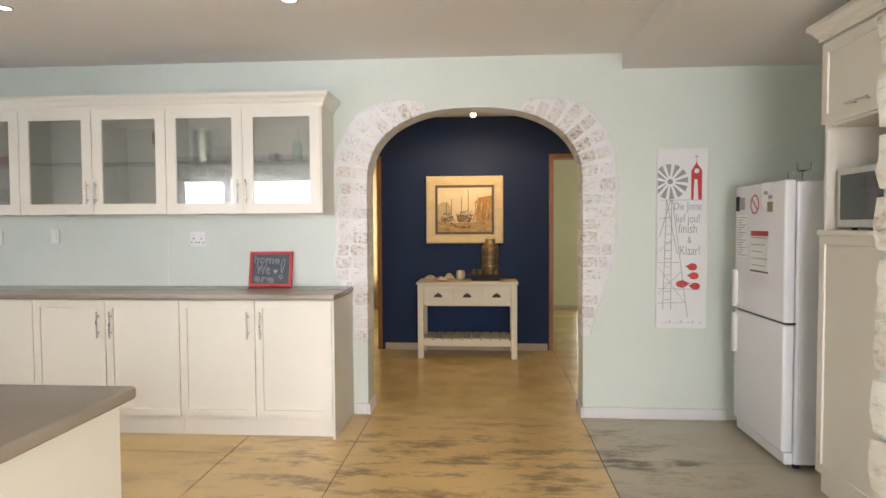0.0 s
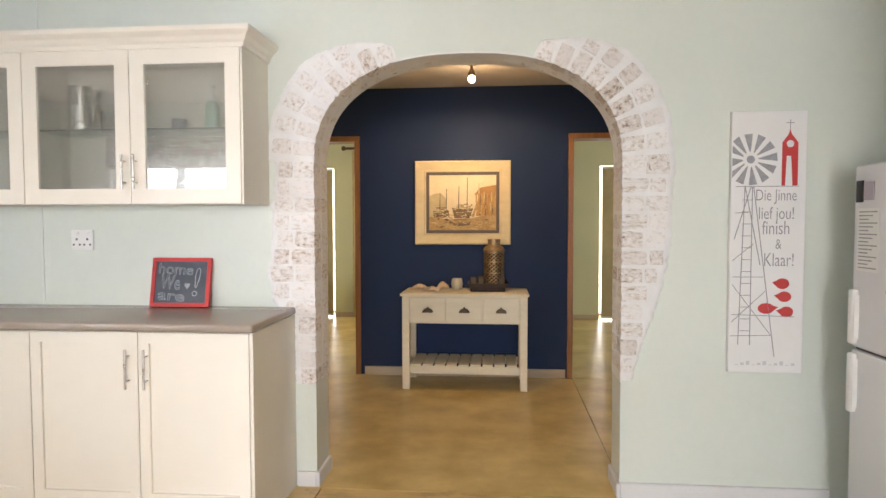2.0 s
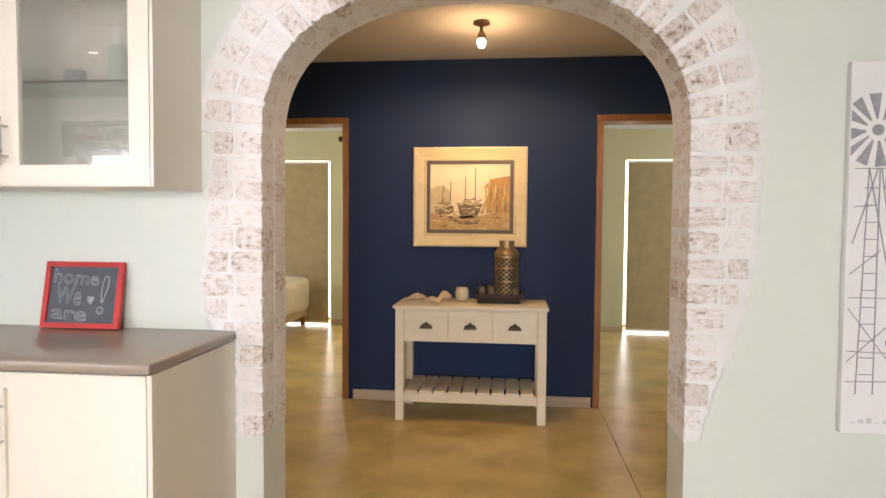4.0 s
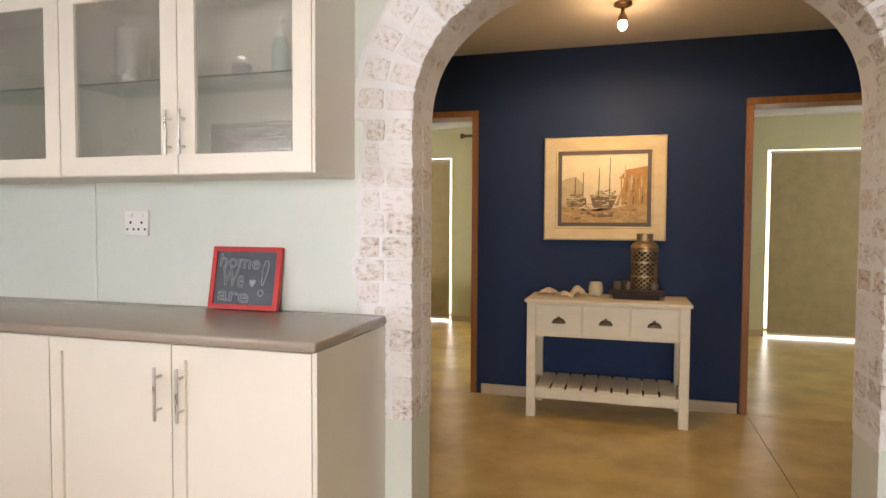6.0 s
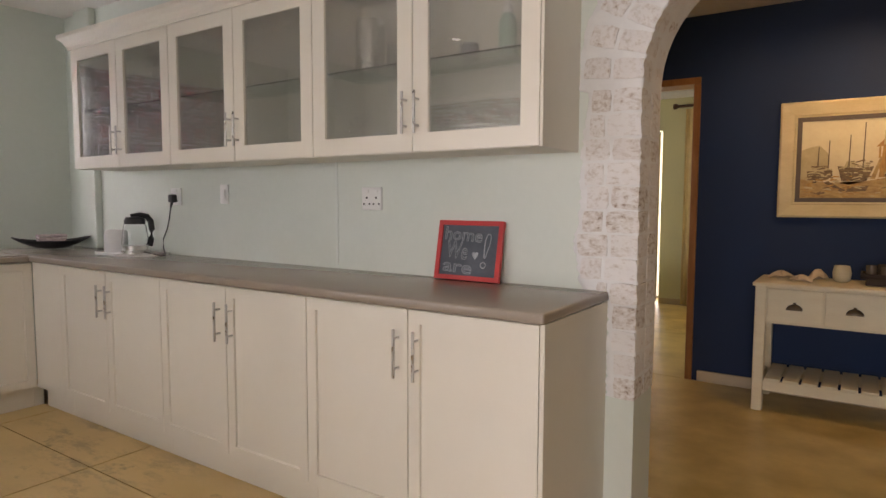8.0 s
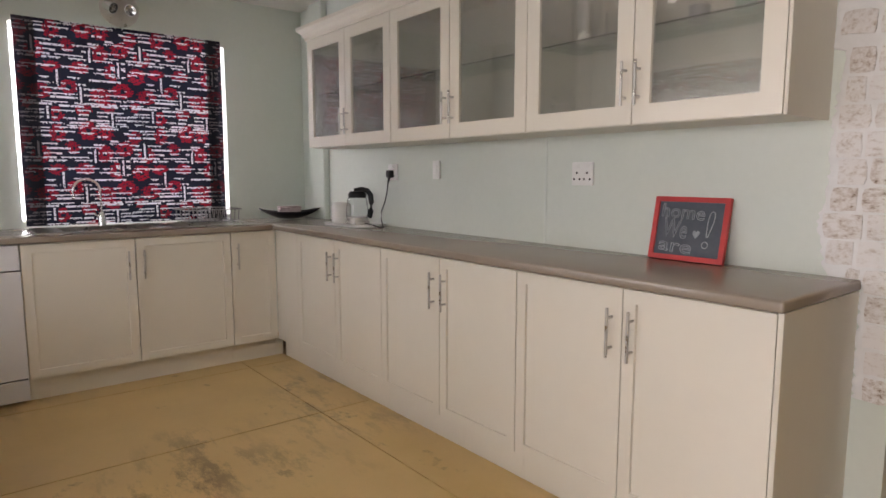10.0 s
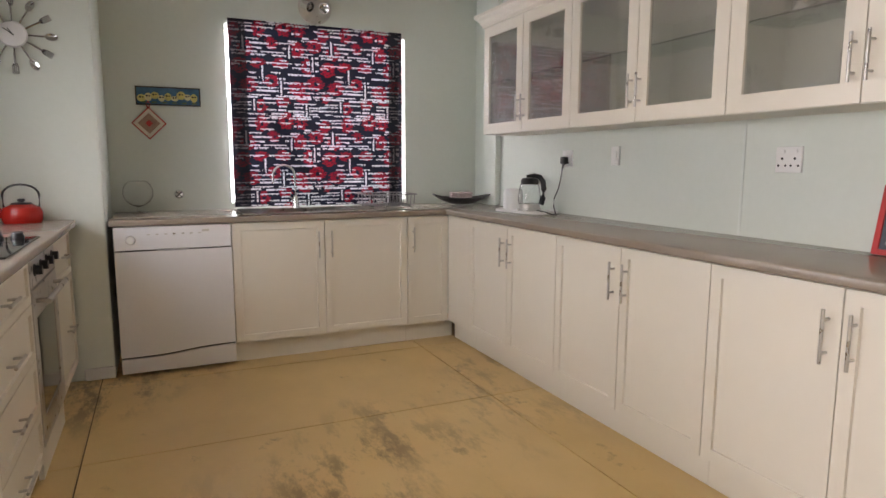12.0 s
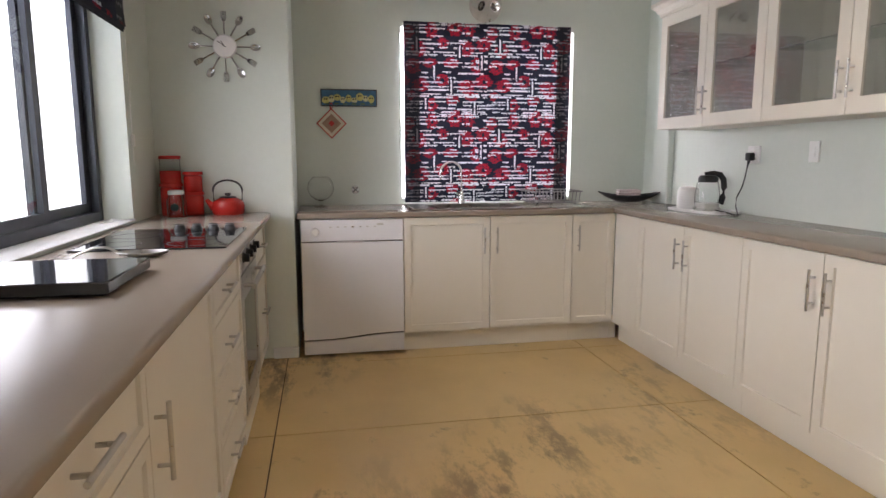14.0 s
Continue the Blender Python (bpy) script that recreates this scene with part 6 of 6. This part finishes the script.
sink()
tp = thing("tap", pose(-3.715, 3.52, WORK + 0.006, 0, 0, -75), "tall chrome swan-neck kitchen tap", "tap")
bm = B()
lathe(bm, [(0.0, 0.0), (0.026, 0), (0.024, 0.02), (0.02, 0.07), (0.014, 0.085), (0, 0.09)], seg=20)
part("base", bm, CHROME, tp, "", True)
bm = B()
sweep(bm, [(0, 0, 0.07), (0, 0, 0.22)] + [(0.075 - 0.075 * math.cos(a), -0.03 * (1 - math.cos(a)) / 2, 0.22 + 0.075 * math.sin(a)) for a in [math.pi * k / 10 for k in range(1, 11)]] + [(0.15, -0.03, 0.17)], 0.009, 12)
part("spout", bm, CHROME, tp, "", True)
bm = B()
rod(bm, (0.018, 0.0, 0.055), (0.05, 0.02, 0.075), 0.006, 10)
part("lever", bm, CHROME, tp, "", True)

dr_ = thing("dish_rack", pose(-3.60, 4.15, WORK + 0.006), "grey wire dish rack beside the sink", "dish rack")
wire = surf("grey_wire", (0.38, 0.38, 0.40), None, 0.3, 0.8)
for z, g in ((0.012, 0.02), (0.09, 0.0)):
    bm = B()
    sweep(bm, [(-0.15 + g, -0.18 + g, z), (0.15 - g, -0.18 + g, z), (0.15 - g, 0.18 - g, z), (-0.15 + g, 0.18 - g, z), (-0.15 + g, -0.18 + g, z)], 0.0045, 6)
    part("ring", bm, wire, dr_, "", True)
for k in range(13):
    y = -0.165 + k * 0.0275
    bm = B()
    sweep(bm, [(-0.15, y, 0.09), (-0.13, y, 0.012), (0.13, y, 0.012), (0.15, y, 0.09)], 0.0032, 5)
    part("wire", bm, wire, dr_, "", True)
for x in (-0.12, 0.12):
    for y in (-0.14, 0.14):
        part("foot", rod(B(), (x, y, 0), (x, y, 0.014), 0.006, 8), BLACK, dr_)

gb = B()
globe = [math.radians(-72 + 127 * k / 16) for k in range(17)]
lathe(gb, [(0.0, 0.0), (0.045, 0.0), (0.044, 0.004), (0.010, 0.010), (0.009, 0.040)] + [(0.088 * math.cos(a), 0.130 + 0.088 * math.sin(a)) for a in globe] + [(0.0865 * math.cos(a), 0.130 + 0.0865 * math.sin(a)) for a in reversed(globe)] + [(0.010, 0.047), (0, 0.047)], seg=40)
gl = single("glass_goblet", gb, THINGLASS, pose(-3.66, 2.53, WORK), "large clear glass goblet bowl on a short stem", "glass", "", True)

# black boat bowl with folded cloths
bw = thing("bowl", pose(-3.56, 4.74, WORK + 0.004, 0, 0, 72), "black boat-shaped bowl on the worktop corner", "bowl")
bm = B()
n, rr = 28, 7
rings_ = []
for side_ in (0, 1):
    for a in range(rr + 1):
        q = a / rr if side_ == 0 else 1 - a / rr
        th = 0.006 * side_
        rings_.append([bm.verts.new(((0.225 * q - th) * math.cos(2 * math.pi * i / n) if q else 0.0005 * math.cos(2 * math.pi * i / n), (0.10 * q - th) * math.sin(2 * math.pi * i / n) if q else 0.0005 * math.sin(2 * math.pi * i / n), th + 0.05 * q ** 2.2 + 0.028 * q * q * abs(math.cos(2 * math.pi * i / n)) ** 3)) for i in range(n)])
for p, q in zip(rings_, rings_[1:]):
    for i in range(n):
        bm.faces.new((p[i], p[(i + 1) % n], q[(i + 1) % n], q[i]))
bmesh.ops.recalc_face_normals(bm, faces=bm.faces[:])
part("shell", bm, BLACK, bw, "", True)
for k in range(3):
    bm = B()
    box(bm, -0.085, 0.075, -0.05, 0.05, 0.045 + k * 0.017, 0.060 + k * 0.017, 0.006, 3)
    single("folded_cloth", bm, surf("pink_cloth", (0.62, 0.52, 0.50), (0.48, 0.36, 0.36), 0.9, scale=40, bump=0.3), pose(-3.56, 4.74, WORK + 0.004, 0, 0, 72 + 4 * k), "folded pale pink cloth lying in the bowl", "cloth", "folded cloths", True)

# tray with electric kettle and white canister
ty = thing("tray", pose(-2.80, 4.84, WORK, 0, 0, 8), "pale oval tray under the kettle", "tray")
bm = B()
prism(bm, [(0.23 * math.copysign(abs(math.cos(t)) ** 0.5, math.cos(t)), 0.12 * math.copysign(abs(math.sin(t)) ** 0.5, math.sin(t))) for t in [2 * math.pi * (k + 0.5) / 40 for k in range(40)]], "z", 0.0, 0.008)
part("base", bm, PLASTIC, ty)
bm = B()
pts = [(0.228 * math.copysign(abs(math.cos(t)) ** 0.5, math.cos(t)), 0.118 * math.copysign(abs(math.sin(t)) ** 0.5, math.sin(t)), 0.011) for t in [2 * math.pi * (k + 0.5) / 40 for k in range(41)]]
sweep(bm, pts, 0.005, 6)
part("rim", bm, PLASTIC, ty, "", True)

kt = thing("electric_kettle", pose(-2.785, 4.855, WORK + 0.008, 0, 0, 62), "glass electric kettle with black handle and steel base", "kettle")
bm = B()
lathe(bm, [(0, 0), (0.078, 0), (0.078, 0.018), (0.07, 0.02), (0.07, 0.045), (0, 0.045)], seg=28)
part("base", bm, STEEL, kt, "steel base ring", True)
bm = B()
lathe(bm, [(0.073, 0.045), (0.074, 0.09), (0.064, 0.16), (0.056, 0.178), (0.053, 0.178), (0.061, 0.16), (0.071, 0.09), (0.070, 0.048)], seg=28)
bd_ = part("jug", bm, GLASS, kt, "clear glass jug", True)
bd_.visible_shadow = False
bm = B()
lathe(bm, [(0.057, 0.172), (0.059, 0.195), (0.048, 0.213), (0, 0.218)], seg=28)
part("lid", bm, BLACK, kt, "", True)
bm = B()
sweep(bm, [(-0.02, 0, 0.215), (0.03, 0, 0.226), (0.066, 0, 0.218), (0.086, 0, 0.19), (0.092, 0, 0.14), (0.088, 0, 0.085), (0.076, 0, 0.04)], 0.018, 10)
part("handle", bm, BLACK, kt, "thick black handle", True)
cn = B()
lathe(cn, [(0, 0), (0.062, 0), (0.066, 0.01), (0.064, 0.11), (0.055, 0.135), (0.0, 0.142)], seg=28)
single("canister", cn, PLASTIC, pose(-2.935, 4.82, WORK + 0.008), "white domed canister beside the kettle", "canister", "", True)
bm = B()
sweep(bm, [(-2.555, 4.945, 1.185), (-2.555, 4.935, 1.12), (-2.57, 4.93, 1.06), (-2.605, 4.925, 1.0), (-2.60, 4.92, 0.95), (-2.55, 4.90, WORK + 0.005), (-2.50, 4.87, WORK + 0.005), (-2.50, 4.84, WORK + 0.005), (-2.55, 4.835, WORK + 0.012), (-2.70, 4.86, WORK + 0.016)], 0.004, 8)
single("power_cord", bm, BLACK, Matrix(), "black kettle cord hanging from the socket", "cord", "", True)

# red kettle, canisters and jar
rk = thing("stovetop_kettle", pose(-3.105, 2.005, HOBTOP), "red enamel kettle with a black hoop handle", "kettle")
bm = B()
lathe(bm, [(0, 0), (0.082, 0), (0.09, 0.012), (0.092, 0.05), (0.082, 0.078), (0.05, 0.094), (0, 0.098)], seg=32)
part("pot", bm, RED, rk, "", True)
bm = B()
lathe(bm, [(0.05, 0.093), (0.045, 0.102), (0.012, 0.106), (0, 0.106)], seg=24)
lathe(bm, [(0.008, 0.104), (0.018, 0.112), (0.016, 0.122), (0, 0.124)], seg=16)
part("lid", bm, BLACK, rk, "", True)
bm = B()
m = pose(0, -0.078, 0.035, 38, 0, 0)
lathe(bm, [(0.024, 0), (0.016, 0.035), (0.011, 0.065), (0.009, 0.065)], m=m, seg=14)
part("spout", bm, RED, rk, "", True)
bm = B()
sweep(bm, [(0, -0.078, 0.08), (0, -0.08, 0.14)] + [(0, -0.08 * math.cos(a), 0.14 + 0.055 * math.sin(a)) for a in [math.pi * k / 10 for k in range(1, 10)]] + [(0, 0.08, 0.14), (0, 0.078, 0.08)], 0.0055, 8)
part("handle", bm, BLACK, rk, "", True)


def canister(x, y, z, r, h, glass, label):
    c = thing("storage_canister", pose(x, y, z), label, "canister", "red kitchen canisters")
    bm = B()
    if glass:
        lathe(bm, [(0, 0), (r, 0), (r, h * 0.45), (r - 0.004, h * 0.45), (r - 0.004, 0.004), (0, 0.004)], seg=28)
        part("body", bm, RED, c, "", True)
        bm = B()
        lathe(bm, [(r - 0.002, h * 0.45), (r - 0.002, h - 0.02), (r - 0.005, h - 0.02), (r - 0.005, h * 0.45)], seg=28)
        part("window_band", bm, GLASS, c, "clear band", True)
    else:
        lathe(bm, [(0, 0), (r - 0.006, 0), (r - 0.003, 0.004), (r - 0.003, h - 0.03), (r - 0.008, h - 0.022), (0, h - 0.022)], seg=28)
        part("body", bm, RED, c, "", True)
    bm = B()
    lathe(bm, [(r - 0.006, h - 0.02), (r + 0.002, h - 0.019), (r + 0.002, h - 0.003), (r - 0.002, h), (0, h)], seg=28)
    part("lid", bm, RED, c, "red lid", True)
    return c


canister(-3.135, 1.695, HOBTOP, 0.062, 0.18, False, "red tin canister at the bottom of a stack")
canister(-3.135, 1.695, HOBTOP + 0.18, 0.057, 0.155, True, "red canister with a clear band, stacked on another")
canister(-3.13, 1.815, HOBTOP, 0.056, 0.13, False, "red tin canister beside the kettle")
canister(-3.13, 1.815, HOBTOP + 0.13, 0.053, 0.115, False, "small red tin canister stacked on another")
jr = thing("glass_jar", pose(-2.99, 1.75, HOBTOP), "clip-top glass jar with a dark label", "jar")
bm = B()
lathe(bm, [(0, 0), (0.048, 0), (0.052, 0.01), (0.052, 0.09), (0.04, 0.11), (0.04, 0.122), (0.037, 0.122), (0.037, 0.108), (0.049, 0.09), (0.049, 0.012), (0, 0.008)], seg=28)
part("body", bm, GLASS, jr, "", True)
bm = B()
lathe(bm, [(0.043, 0.123), (0.044, 0.142), (0.03, 0.148), (0, 0.148)], seg=24)
part("lid", bm, surf("milky_lid", (0.7, 0.7, 0.7), None, 0.2), jr, "milky glass lid", True)
bm = B()
prism(bm, [(0.024 * math.cos(2 * math.pi * k / 8), 0.055 + 0.022 * math.sin(2 * math.pi * k / 8)) for k in range(8)], "x", 0.0515, 0.054)
part("label", bm, DARK, jr, "dark blank label")

# loose cord at the hob window
bm = B()
sweep(bm, [(-2.64 + 0.05 * math.sin(2.1 * k) + 0.012 * k, 1.545 + 0.028 * math.cos(1.7 * k), 0.9355 + 0.004 * (k % 3)) for k in range(15)], 0.0025, 6)
single("loose_cord", bm, PLASTIC, Matrix(), "white cord lying tangled on the window sill", "cord", "", True)

# black board and spoon
bb = thing("cutting_board", pose(-1.065, 1.84, HOBTOP), "thick polished black stone board on the worktop", "board")
bm = B()
box(bm, -0.185, 0.185, -0.225, 0.205, 0.006, 0.038, 0.004)
part("slab", bm, surf("polished_black_stone", (0.02, 0.02, 0.024), (0.014, 0.014, 0.018), 0.07, rvar=0.03, scale=30), bb, "", True)
for x in (-0.14, 0.14):
    for y in (-0.18, 0.16):
        part("foot", rod(B(), (x, y, 0), (x, y, 0.007), 0.012, 10), BLACK, bb)
bm = B()
lathe(bm, [(0, 0.0), (0.03, 0.001), (0.058, 0.010), (0.066, 0.018), (0.063, 0.019), (0.05, 0.012), (0, 0.004)], m=pose(0, 0, 0) @ Matrix.Diagonal((0.8, 1.25, 1, 1)), seg=28)
sweep(bm, [(0.0, -0.075, 0.017), (0.0, -0.11, 0.035), (0.0, -0.15, 0.034), (0.0, -0.20, 0.012), (0, -0.215, 0.003)], 0.004, 8)
single("spoon_rest", bm, STEEL, pose(-1.515, 1.955, HOBTOP), "shiny steel spoon rest with a bent handle", "spoon rest", "", True)


# ---- inside the glazed cabinets ----
def vessel(name, x, z, r, h, mt, label, cat, y=4.84, neck=None):
    bm = B()
    prof = [(0, 0), (r, 0), (r, h * 0.7)]
    prof += [(neck, h * 0.8), (neck, h), (0, h)] if neck else [(r, h), (r - 0.003, h), (r - 0.003, 0.004), (0, 0.004)]
    lathe(bm, prof, seg=20)
    single(name, bm, mt, pose(x, y, z), label, cat, "", True)


SH, BT = 1.41 + 0.352, 1.41 + 0.0165
vessel("steel_flask", -0.925, SH, 0.06, 0.215, surf("bright_steel", (0.82, 0.81, 0.79), (0.76, 0.75, 0.73), 0.25, 1.0, scale=12), "tall brushed steel flask on the glass shelf", "flask")
vessel("drinking_glass", -0.79, SH, 0.032, 0.10, GLASS, "clear drinking glass on the shelf", "glass")
vessel("drinking_glass", -0.71, SH, 0.032, 0.10, GLASS, "clear drinking glass on the shelf", "glass")
vessel("small_pot", -0.435, SH, 0.035, 0.055, surf("grey_pot", (0.3, 0.3, 0.32), None, 0.4), "small grey pot on the glass shelf", "pot")
sb = thing("soap_bottle", pose(-0.262, 4.82, SH), "pale green soap bottle with a white pump on the shelf", "bottle")
part("body", lathe(B(), [(0, 0), (0.031, 0), (0.033, 0.006), (0.033, 0.105), (0.022, 0.13), (0.014, 0.137), (0, 0.137)], seg=20), surf("pale_bottle", (0.50, 0.60, 0.54), (0.25, 0.42, 0.32), 0.3, scale=25), sb, "", True)
bm = lathe(B(), [(0.018, 0.137), (0.018, 0.162), (0.007, 0.166), (0.006, 0.19), (0.016, 0.192), (0.016, 0.206), (0, 0.208)], seg=18)
part("pump", bm, PLASTIC, sb, "white pump top", True)
vessel("small_pot", -0.30, BT, 0.03, 0.06, PLASTIC, "small white pot in the cabinet", "pot")
vessel("mug", -0.86, BT, 0.04, 0.08, PLASTIC, "white mug in the cabinet", "mug")
vessel("mug", -1.30, BT, 0.04, 0.07, PLASTIC, "white mug in the cabinet", "mug")
vessel("mug", -1.42, BT, 0.04, 0.07, PLASTIC, "white mug in the cabinet", "mug")
vessel("mug", -1.85, BT, 0.04, 0.08, PLASTIC, "white mug in the cabinet", "mug")
bm = B()
lathe(bm, [(0, 0), (0.035, 0), (0.006, 0.01), (0.006, 0.08), (0.03, 0.10), (0.048, 0.15), (0.045, 0.21), (0.04, 0.21), (0.043, 0.15), (0.02, 0.105), (0, 0.10)], seg=20)
single("wine_glass", bm, surf("ruby_glass", (0.35, 0.03, 0.06), None, 0.15), pose(-1.22, 4.82, SH), "ruby red wine glass on the shelf", "glass", "", True)
vessel("red_dish", -2.30, SH, 0.09, 0.05, surf("coral_dish", (0.5, 0.12, 0.10), None, 0.3), "coral red dish on the shelf", "dish")

# things on top of the fridge
bm = B()
lathe(bm, [(0, 0), (0.035, 0), (0.04, 0.06), (0.037, 0.06), (0.032, 0.005), (0, 0.005)], seg=20)
single("glass_bowl", bm, GLASS, pose(2.72, 4.30, 1.552), "small clear glass bowl on the fridge", "bowl", "", True)
bm = B()
lathe(bm, [(0, 0), (0.03, 0), (0.005, 0.008), (0.005, 0.05), (0.032, 0.055), (0.036, 0.10), (0.033, 0.10), (0.03, 0.06), (0, 0.056)], seg=20)
single("wine_glass", bm, GLASS, pose(2.70, 4.16, 1.552), "small stemmed glass on the fridge", "glass", "", True)


# ---- the bays of the floor ----
for x0, x1, y0, y1, mt in BAYS:
    bm = B()
    j = 0.0025 if mt is FLOORH else 0.0032
    box(bm, x0 + j, x1 - j, y0 + j, y1 - j, -0.006, 0.0)
    part("floor_bay", bm, mt, floor)
